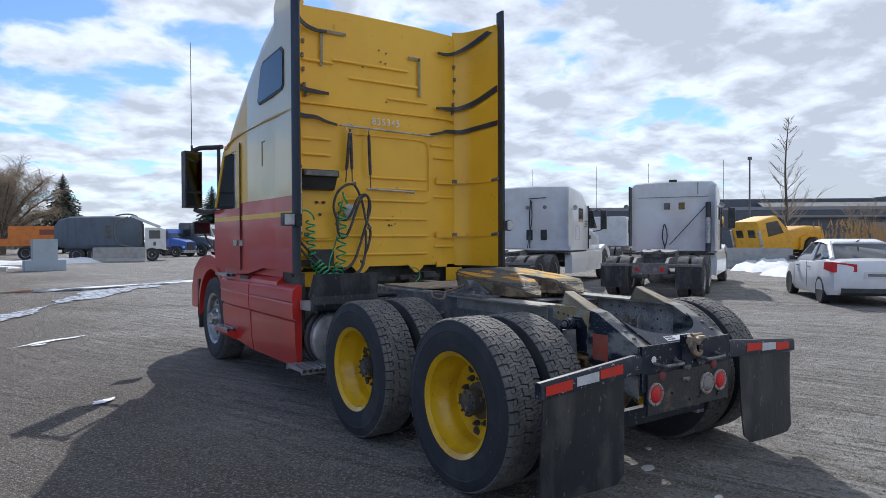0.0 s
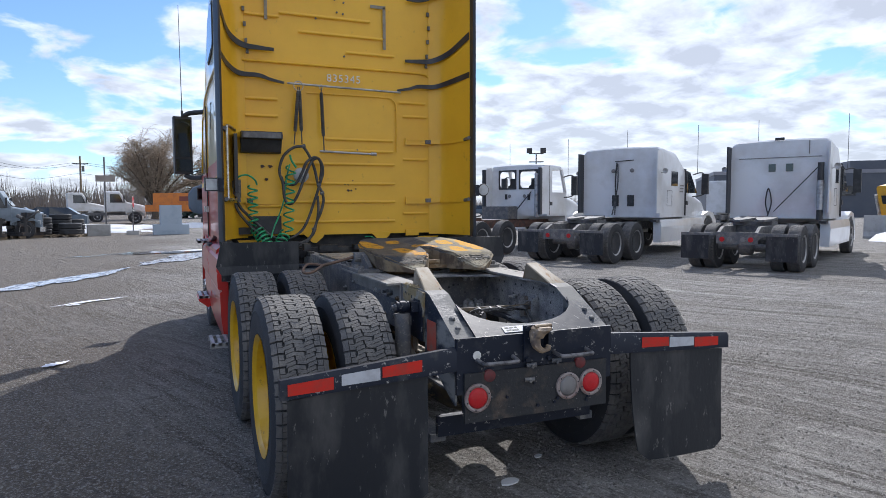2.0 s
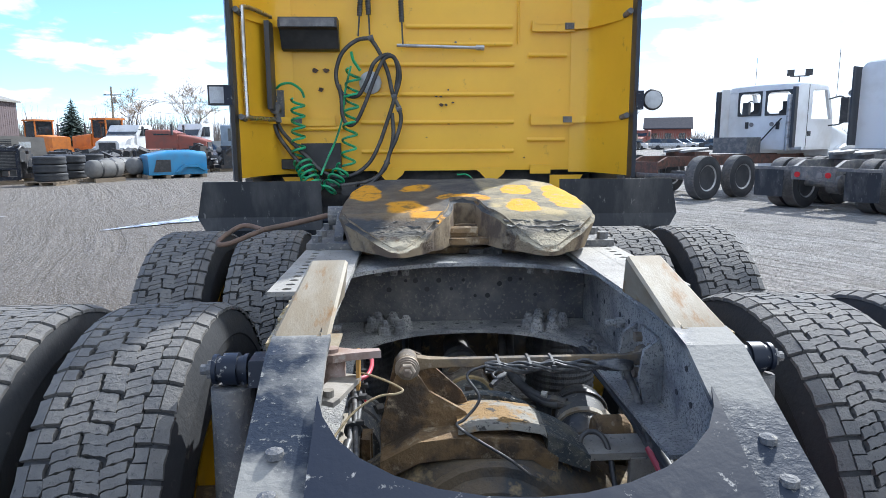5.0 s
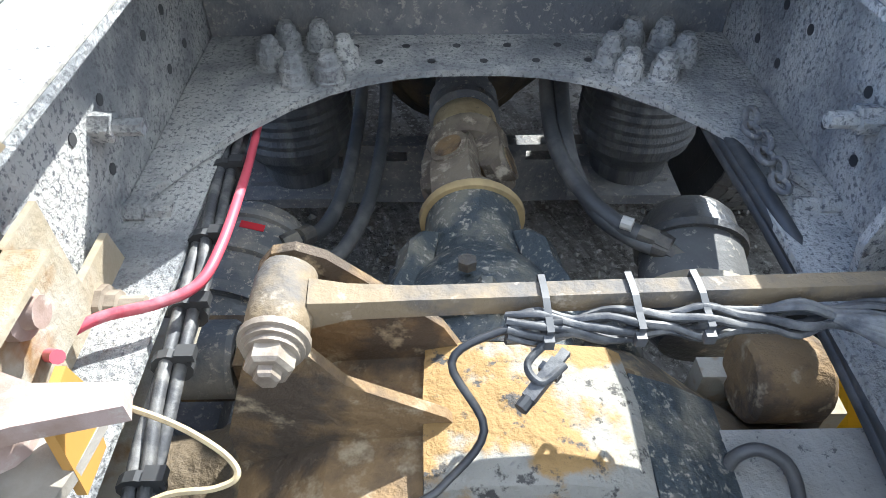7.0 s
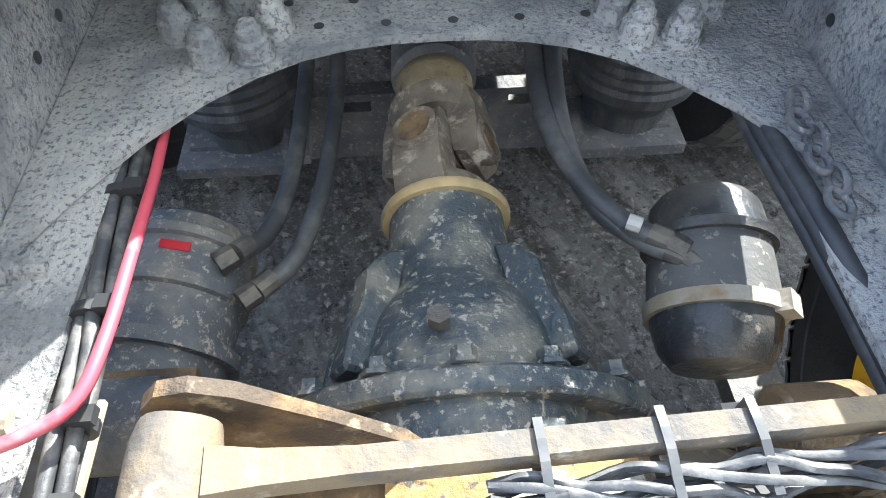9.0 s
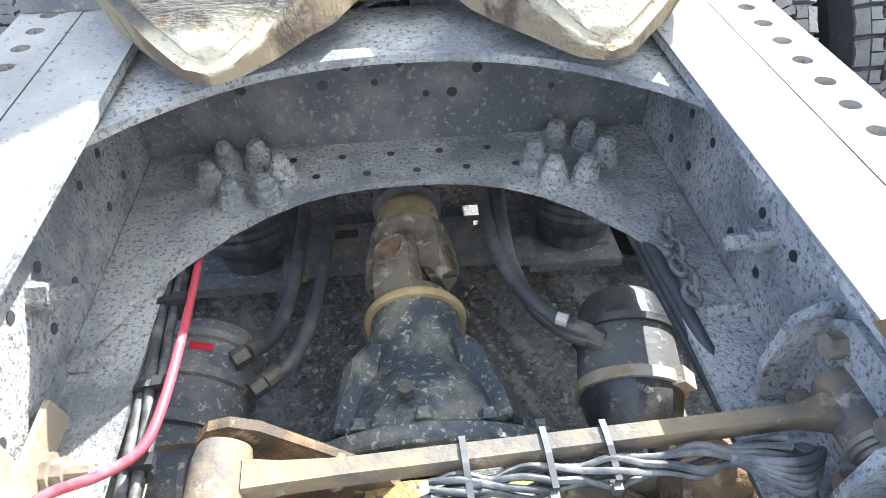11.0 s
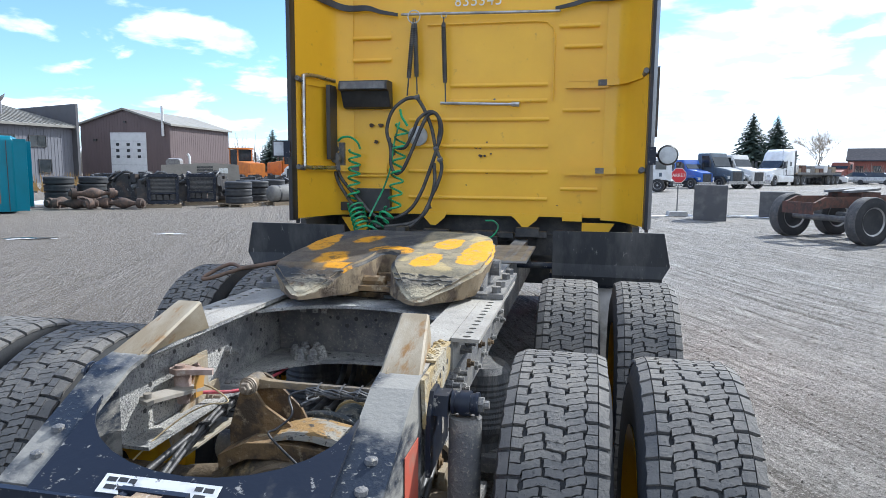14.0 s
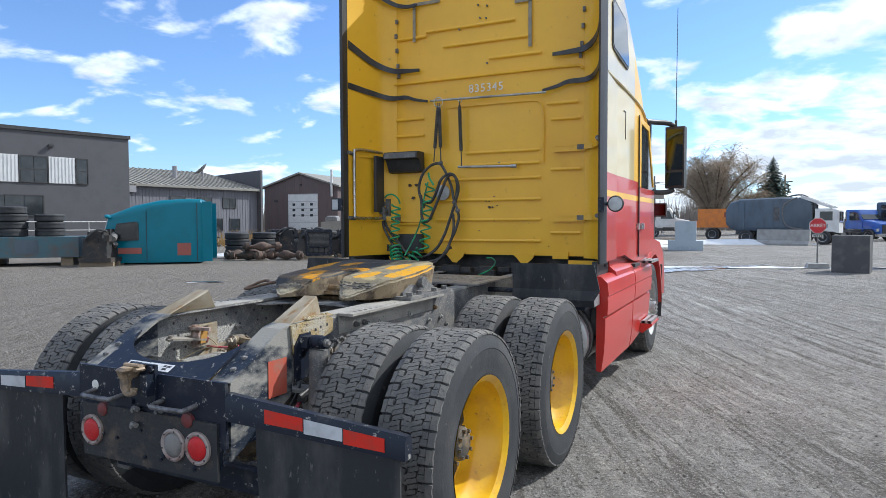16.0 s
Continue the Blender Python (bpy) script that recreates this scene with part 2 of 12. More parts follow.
SNOW = mat("dirty_snow", (0.74, 0.76, 0.79), 0.75, second=(0.5, 0.49, 0.47), scale=1.6, mixing=(0.5, 0.75), third=(0.25, 0.23, 0.21), scale3=12, mixing3=(0.62, 0.75), bump=0.5, bump_scale=12)
GREASE = mat("dark_grease", (0.05, 0.048, 0.044), 0.5, second=(0.13, 0.12, 0.10), scale=5, mixing=(0.45, 0.65), bump=0.7, bump_scale=30, rough2=0.7)
BARK = mat("bark", (0.12, 0.095, 0.07), 0.9, second=(0.08, 0.065, 0.05), scale=9, bump=0.4)
TWIG = mat("bare_twigs", (0.36, 0.29, 0.215), 0.9, second=(0.28, 0.22, 0.165), scale=2)
NEEDLE = mat("spruce_needles", (0.048, 0.072, 0.056), 0.85, second=(0.062, 0.088, 0.066), scale=2)
REED = mat("dry_reeds", (0.42, 0.27, 0.11), 0.85, second=(0.32, 0.20, 0.08), scale=4)
BROWNCLAD = mat("brown_cladding", (0.125, 0.092, 0.092), 0.6, second=(0.112, 0.083, 0.082), scale=2, stretch=(1, 1, 0.2))
GREYCLAD = mat("charcoal_cladding", (0.085, 0.085, 0.095), 0.6, second=(0.075, 0.075, 0.083), scale=1.5)
BLUECLAD = mat("blue_grey_cladding", (0.155, 0.16, 0.185), 0.6, second=(0.14, 0.145, 0.168), scale=1.2)
GREYCLAD_PALE = mat("grey_ribbed_cladding", (0.26, 0.26, 0.28), 0.55, second=(0.23, 0.23, 0.25), scale=1.2)
METALROOF = mat("ribbed_metal_roof", (0.27, 0.262, 0.24), 0.75, second=(0.22, 0.213, 0.195), scale=1.0, specular=0.2)
DARKROOF = mat("dark_shingle_roof", (0.055, 0.055, 0.065), 0.9, second=(0.075, 0.072, 0.08), scale=3, specular=0.1)
WHITECLAD = mat("white_ribbed_panel", (0.66, 0.67, 0.68), 0.5, second=(0.58, 0.59, 0.6), scale=2)
DARKBLD = mat("dark_slate_cladding", (0.085, 0.095, 0.115), 0.6, second=(0.10, 0.108, 0.125), scale=0.8)
TANBOX = mat("tan_sheet_metal", (0.30, 0.27, 0.23), 0.65, second=(0.24, 0.215, 0.185), scale=2.5, third=(0.16, 0.12, 0.09), scale3=14, mixing3=(0.63, 0.72))
REDRUST = mat("dull_red_rust", (0.13, 0.062, 0.045), 0.85, second=(0.065, 0.045, 0.038), scale=7, mixing=(0.44, 0.6), third=(0.22, 0.14, 0.09), scale3=22, mixing3=(0.62, 0.72), bump=0.5, bump_scale=45)
BRICKRED = mat("weathered_red_paint", (0.24, 0.07, 0.05), 0.7, second=(0.18, 0.07, 0.055), scale=3)
MIXSCRAP = mat("scrap_metal", (0.04, 0.04, 0.042), 0.7, second=(0.10, 0.075, 0.06), scale=2.5, mixing=(0.52, 0.66), third=(0.22, 0.22, 0.22), scale3=7, mixing3=(0.6, 0.7), per_object=0.35)
TREELINE = mat("far_bare_wood", (0.22, 0.19, 0.165), 0.95, second=(0.17, 0.15, 0.135), scale=0.15)


def ground_material():
    m = bpy.data.materials.new("gravel_yard")
    m.use_nodes = True
    nodes, links = m.node_tree.nodes, m.node_tree.links
    b = nodes["Principled BSDF"]
    co = nodes.new("ShaderNodeTexCoord")

    def noise_of(s, detail=6.0, rough_n=0.6, stretch=(1, 1, 1), turn=0.0):
        mp = nodes.new("ShaderNodeMapping")
        mp.inputs["Scale"].default_value = stretch
        mp.inputs["Rotation"].default_value = (0, 0, turn)
        links.new(co.outputs["Object"], mp.inputs[0])
        n = nodes.new("ShaderNodeTexNoise")
        n.inputs["Scale"].default_value, n.inputs["Detail"].default_value, n.inputs["Roughness"].default_value = s, detail, rough_n
        links.new(mp.outputs[0], n.inputs["Vector"])
        return n.outputs[0]

    def ramp(value, lo, hi, a=0.0, c=1.0):
        r = nodes.new("ShaderNodeMapRange")
        r.inputs["From Min"].default_value, r.inputs["From Max"].default_value = lo, hi
        r.inputs["To Min"].default_value, r.inputs["To Max"].default_value = a, c
        links.new(value, r.inputs["Value"])
        return r.outputs[0]

    def mixed(fac, a, c):
        x = nodes.new("ShaderNodeMix")
        x.data_type = "RGBA"
        links.new(fac, x.inputs["Factor"])
        for slot, v in (("A", a), ("B", c)):
            if isinstance(v, tuple):
                x.inputs[slot].default_value = (*v, 1)
            else:
                links.new(v, x.inputs[slot])
        return x.outputs["Result"]

    def maths(op, a, c):
        n = nodes.new("ShaderNodeMath")
        n.operation = op
        for i, v in enumerate((a, c)):
            if isinstance(v, (int, float)):
                n.inputs[i].default_value = v
            else:
                links.new(v, n.inputs[i])
        return n.outputs[0]

    # lane frame: its y runs along the wheel tracks, bent by a slow warp
    warp = nodes.new("ShaderNodeVectorMath")
    warp.operation = "MULTIPLY_ADD"
    wn_ = nodes.new("ShaderNodeTexNoise")
    wn_.inputs["Scale"].default_value, wn_.inputs["Detail"].default_value = 0.09, 2.0
    links.new(co.outputs["Object"], wn_.inputs["Vector"])
    links.new(wn_.outputs["Color"], warp.inputs[0])
    warp.inputs[1].default_value = (2.2, 2.2, 0)
    links.new(co.outputs["Object"], warp.inputs[2])
    lane = nodes.new("ShaderNodeMapping")
    lane.inputs["Rotation"].default_value = (0, 0, radians(-24))
    links.new(warp.outputs[0], lane.inputs[0])

    def lane_noise(across, along_, detail=5.0, rough_n=0.6, shift=0.0):
        mp = nodes.new("ShaderNodeMapping")
        mp.inputs["Scale"].default_value = (across, along_, 1)
        mp.inputs["Location"].default_value = (shift, shift, 0)
        links.new(lane.outputs[0], mp.inputs[0])
        n = nodes.new("ShaderNodeTexNoise")
        n.inputs["Scale"].default_value, n.inputs["Detail"].default_value, n.inputs["Roughness"].default_value = 1.0, detail, rough_n
        links.new(mp.outputs[0], n.inputs["Vector"])
        return n.outputs[0]

    patches = ramp(noise_of(0.16, 5), 0.42, 0.6)
    col = mixed(patches, (0.232, 0.221, 0.204), (0.312, 0.299, 0.278))
    tracks = lane_noise(3.2, 0.16, 6, 0.62)
    used = ramp(noise_of(0.13, 3), 0.38, 0.58)
    col = mixed(maths("MULTIPLY", ramp(tracks, 0.50, 0.62), used), col, (0.435, 0.418, 0.394))
    prints = lane_noise(8.0, 0.16, 5, 0.6, 7.3)
    col = mixed(maths("MULTIPLY", ramp(prints, 0.52, 0.58), ramp(noise_of(0.35, 3), 0.34, 0.52)), col, (0.125, 0.113, 0.10))
    scuff = lane_noise(11.0, 1.6, 4, 0.65, 3.7)
    col = mixed(maths("MULTIPLY", ramp(scuff, 0.52, 0.60), 0.5), col, (0.49, 0.463, 0.424))
    scuff2 = lane_noise(14.0, 2.6, 4, 0.65, 9.1)
    col = mixed(maths("MULTIPLY", ramp(scuff2, 0.54, 0.62), 0.5), col, (0.125, 0.114, 0.10))
    blotch = ramp(noise_of(1.3, 7, 0.7), 0.50, 0.66)
    col = mixed(maths("MULTIPLY", blotch, 0.6), col, (0.17, 0.155, 0.135))
    damp = ramp(noise_of(0.33, 6, 0.65), 0.57, 0.67)
    col = mixed(damp, col, (0.15, 0.138, 0.123))
    # the side towards the entrance is darker and browner, with a ragged edge
    sepx = nodes.new("ShaderNodeSeparateXYZ")
    links.new(co.outputs["Object"], sepx.inputs[0])
    brown_side = ramp(maths("SUBTRACT", maths("MULTIPLY", noise_of(0.25, 5, 0.6), 9.0), sepx.outputs[0]), 4.6, 7.2)
    col = mixed(maths("MULTIPLY", brown_side, 0.80), col, (0.132, 0.108, 0.084))
    stone = nodes.new("ShaderNodeTexVoronoi")
    stone.inputs["Scale"].default_value = 55.0
    links.new(co.outputs["Object"], stone.inputs["Vector"])
    sepc = nodes.new("ShaderNodeSeparateColor")
    links.new(stone.outputs["Color"], sepc.inputs[0])
    pick = ramp(sepc.outputs[0], 0.62, 0.70)
    pebble = maths("MULTIPLY", pick, ramp(stone.outputs["Distance"], 0.55, 0.30))
    col = mixed(maths("MULTIPLY", pebble, 0.8), col, mixed(sepc.outputs[1], (0.14, 0.13, 0.12), (0.40, 0.385, 0.355)))
    grit = ramp(noise_of(42, 6, 0.85), 0.52, 0.62)
    col = mixed(grit, col, (0.50, 0.478, 0.442))
    dark = ramp(noise_of(24, 7, 0.82), 0.54, 0.62)
    col = mixed(dark, col, (0.085, 0.079, 0.072))
    clod = ramp(noise_of(7, 6, 0.8), 0.57, 0.64)
    col = mixed(maths("MULTIPLY", clod, 0.7), col, (0.10, 0.092, 0.082))
    links.new(col, b.inputs["Base Color"])
    links.new(ramp(damp, 0, 1, 0.95, 0.65), b.inputs["Roughness"])
    b.inputs["Specular IOR Level"].default_value = 0.15
    height = maths("ADD", maths("MULTIPLY", noise_of(6, 9, 0.78), 0.075), maths("MULTIPLY", maths("MULTIPLY", tracks, used), 0.16))
    height = maths("ADD", height, maths("MULTIPLY", scuff, 0.05))
    height = maths("SUBTRACT", height, maths("MULTIPLY", ramp(prints, 0.54, 0.66), 0.012))
    height = maths("ADD", height, maths("MULTIPLY", noise_of(40, 5, 0.8), 0.030))
    height = maths("ADD", height, maths("MULTIPLY", pebble, 0.005))
    bp = nodes.new("ShaderNodeBump")
    bp.inputs["Strength"].default_value, bp.inputs["Distance"].default_value = 0.9, 1.0
    links.new(height, bp.inputs["Height"])
    links.new(bp.outputs[0], b.inputs["Normal"])
    return m


GROUND = ground_material()
# pale second colour is ice and also the sky's reflection, painted in
WATER = mat("meltwater", (0.10, 0.10, 0.10), 0.06, second=(0.55, 0.56, 0.58), scale=1.2, mixing=(0.52, 0.72), rough2=0.5, specular=0.8, bump=0.03, bump_scale=8)


# ---- mesh helpers ----
def thing(name, label, category, group="", kind="", at=(0, 0, 0), turn=0.0):
    ob = new(name)
    ob.empty_display_size = 0.1
    ob.matrix_basis = pose(*at, 0, 0, turn)
    return tagged(ob, label, category, group, kind)


def finish(bm, name, material, smooth=None, bevel=0.0):
    if bevel:
        bmesh.ops.bevel(bm, geom=[e for e in bm.edges if len(e.link_faces) == 2 and e.calc_face_angle(0) > 0.6], offset=bevel, segments=1, affect="EDGES", clamp_overlap=True)
    bmesh.ops.recalc_face_normals(bm, faces=bm.faces)
    me = bpy.data.meshes.new(name)
    bm.to_mesh(me)
    bm.free()
    for mm in material if isinstance(material, (list, tuple)) else [material]:
        me.materials.append(mm)
    if smooth is not None:
        me.shade_smooth()
        if smooth < 179:
            me.set_sharp_from_angle(angle=radians(smooth))
    return me


def part(name, bm, material, parent, label="", smooth=None, bevel=0.0):
    ob = new(name, finish(bm, name, material, smooth, bevel))
    ob.parent = parent
    return tagged(ob, label) if label else ob


def solo(name, bm, material, label, category, group="", kind="", smooth=None, bevel=0.0):
    return tagged(new(name, finish(bm, name, material, smooth, bevel)), label, category, group, kind)


def M():
    return bmesh.new()


def box(bm, lo, hi, m=None, mi=0):
    """A box from corner to corner, turned by m."""
    vs = [Vector((x, y, z)) for x in (lo[0], hi[0]) for y in (lo[1], hi[1]) for z in (lo[2], hi[2])]
    v = [bm.verts.new(m @ p if m else p) for p in vs]
    for f in ((0, 1, 3, 2), (4, 6, 7, 5), (0, 4, 5, 1), (2, 3, 7, 6), (0, 2, 6, 4), (1, 5, 7, 3)):
        bm.faces.new([v[i] for i in f]).material_index = mi
    return bm


def prism(bm, outline, lo, hi, axis="z", m=None, mi=0):
    """An outline of points pulled from lo to hi along an axis: for z the points are (x, y), for x (y, z), for y (x, z)."""
    def at(p, d):
        q = {"z": (p[0], p[1], d), "x": (d, p[0], p[1]), "y": (p[0], d, p[1])}[axis]
        return m @ Vector(q) if m else Vector(q)
    a, b = [bm.verts.new(at(p, lo)) for p in outline], [bm.verts.new(at(p, hi)) for p in outline]
    n = len(outline)
    bm.faces.new(a[::-1]).material_index = mi
    bm.faces.new(b).material_index = mi
    for i in range(n):
        bm.faces.new((a[i], a[(i + 1) % n], b[(i + 1) % n], b[i])).material_index = mi
    return bm


def rod(bm, a, b, r0, r1=None, seg=12, mi=0, caps=True):
    a, b = Vector(a), Vector(b)
    r1 = r0 if r1 is None else r1
    w = (b - a).normalized()
    u = w.orthogonal().normalized()
    v = w.cross(u)
    ra = [bm.verts.new(a + r0 * (math.cos(t) * u + math.sin(t) * v)) for t in [2 * math.pi * i / seg for i in range(seg)]]
    rb = [bm.verts.new(b + r1 * (math.cos(t) * u + math.sin(t) * v)) for t in [2 * math.pi * i / seg for i in range(seg)]]
    for i in range(seg):
        bm.faces.new((ra[i], ra[(i + 1) % seg], rb[(i + 1) % seg], rb[i])).material_index = mi
    if caps:
        bm.faces.new(ra[::-1]).material_index = mi
        bm.faces.new(rb).material_index = mi
    return bm


def smooth_line(points, steps=6):
    """A Catmull-Rom line through the points."""
    p = [Vector(q) for q in points]
    p = [2 * p[0] - p[1]] + p + [2 * p[-1] - p[-2]]
    out = []
    for i in range(1, len(p) - 2):
        for s in range(steps):
            t = s / steps
            out.append(0.5 * (2 * p[i] + (p[i + 1] - p[i - 1]) * t + (2 * p[i - 1] - 5 * p[i] + 4 * p[i + 1] - p[i + 2]) * t * t + (3 * p[i] - p[i - 1] - 3 * p[i + 1] + p[i + 2]) * t ** 3))
    return out + [p[-2]]


def tube(bm, points, r, seg=8, steps=6, mi=0, r_end=None):
    line = smooth_line(points, steps) if steps > 1 else [Vector(q) for q in points]
    rings, u = [], None
    for i, q in enumerate(line):
        w = (line[min(i + 1, len(line) - 1)] - line[max(i - 1, 0)]).normalized()
        u = w.orthogonal().normalized() if u is None else (u - u.dot(w) * w).normalized()
        v = w.cross(u)
        rr = r if r_end is None else r + (r_end - r) * i / (len(line) - 1)
        rings.append([bm.verts.new(q + rr * (math.cos(t) * u + math.sin(t) * v)) for t in [2 * math.pi * k / seg for k in range(seg)]])
    for a, b in zip(rings, rings[1:]):
        for k in range(seg):
            bm.faces.new((a[k], a[(k + 1) % seg], b[(k + 1) % seg], b[k])).material_index = mi
    bm.faces.new(rings[0][::-1]).material_index = mi
    bm.faces.new(rings[-1]).material_index = mi
    return bm


def coil(bm, a, b, radius, turns, r, seg=6, per=10, mi=0):
    a, b = Vector(a), Vector(b)
    w = (b - a).normalized()
    u = w.orthogonal().normalized()
    v = w.cross(u)
    n = int(turns * per)
    pts = [a + (b - a) * (i / n) + radius * (math.cos(2 * math.pi * i / per) * u + math.sin(2 * math.pi * i / per) * v) for i in range(n + 1)]
    return tube(bm, pts, r, seg, 1, mi)


def lathe(bm, profile, centre=(0, 0, 0), axis="x", seg=32, mi=0, caps=True):
    """A profile of (distance along the axis, radius), turned round it."""
    c = Vector(centre)
    rings = []
    for d, r in profile:
        ring = []
        for k in range(seg):
            s, t = math.sin(2 * math.pi * k / seg) * r, math.cos(2 * math.pi * k / seg) * r
            ring.append(bm.verts.new(c + Vector({"x": (d, s, t), "y": (t, d, s), "z": (s, t, d)}[axis])))
        rings.append(ring)
    for a, b in zip(rings, rings[1:]):
        for k in range(seg):
            bm.faces.new((a[k], a[(k + 1) % seg], b[(k + 1) % seg], b[k])).material_index = mi
    for ring, d in ((rings[0], profile[0]), (rings[-1], profile[-1])):
        if caps and d[1] > 1e-5:
            bm.faces.new(ring).material_index = mi
    return bm


def loft(bm, sections, closed=True, caps=True, mi=0):
    rings = [[bm.verts.new(p) for p in s] for s in sections]
    n = len(rings[0])
    for a, b in zip(rings, rings[1:]):
        for k in range(n if closed else n - 1):
            bm.faces.new((a[k], a[(k + 1) % n], b[(k + 1) % n], b[k])).material_index = mi
    if caps:
        bm.faces.new(rings[0][::-1]).material_index = mi
        bm.faces.new(rings[-1]).material_index = mi
    return bm


def arch(y, half, zb, zt, r, n=6, crown=0.0, x0=0.0):
    """A section across the cab: straight sides, round upper corners."""
    pts = [Vector((x0 - half, y, zb))]
    for i in range(n + 1):
        a = math.pi - math.pi / 2 * i / n
        pts.append(Vector((x0 - half + r + r * math.cos(a), y, zt - r + r * math.sin(a))))
    for k in (0.25, 0.5, 0.75):
        pts.append(Vector((x0 - half + r + (2 * half - 2 * r) * k, y, zt + crown * math.sin(math.pi * k))))
    for i in range(n + 1):
        a = math.pi / 2 - math.pi / 2 * i / n
        pts.append(Vector((x0 + half - r + r * math.cos(a), y, zt - r + r * math.sin(a))))
    pts.append(Vector((x0 + half, y, zb)))
    return pts


def jitter(bm, amount, scale=6.0, seed=0.0):
    for v in bm.verts:
        v.co += amount * noise.noise_vector(v.co * scale + Vector((seed, seed, seed)))
    return bm


def words(name, text, size, m, material, parent, spacing=1.0):
    """Lettering as flat, slightly raised mesh."""
    c = bpy.data.curves.new(name, "FONT")
    c.body, c.size, c.extrude, c.align_x, c.align_y, c.space_character = text, size, 0.001, "CENTER", "CENTER", spacing
    tmp = bpy.data.objects.new(name, c)
    scene.collection.objects.link(tmp)
    me = bpy.data.meshes.new_from_object(tmp.evaluated_get(bpy.context.evaluated_depsgraph_get()))
    bpy.data.objects.remove(tmp)
    me.materials.append(material)
    ob = new(name, me)
    ob.parent, ob.matrix_basis = parent, m
    return ob


# ---- the ground ----
gm = M()
N = 60
ext = [-900, -300, -120, -60] + [-40 + 80 * i / N for i in range(N + 1)] + [60, 120, 300, 900]
grid = [[gm.verts.new((x, y, 0.02 * noise.noise(Vector((x * 0.35, y * 0.35, 0))) * min(1, max(0, math.hypot(x, y - 2) - 4) / 4) if abs(x) < 45 and abs(y) < 45 else 0)) for y in ext] for x in ext]
for i in range(len(ext) - 1):
    for j in range(len(ext) - 1):
        gm.faces.new((grid[i][j], grid[i + 1][j], grid[i + 1][j + 1], grid[i][j + 1]))
ground = solo("ground", gm, GROUND, "grey-brown compacted gravel yard with ruts and grit", "ground", kind="structure", smooth=180)

# ---- the tractor ----
truck = thing("tractor_truck", "yellow and red sleeper tractor truck parked on the gravel", "truck")
AX1, AX2, AXF, WZ = 0.73, 2.06, 6.05, 0.515   # axle lines and wheel height


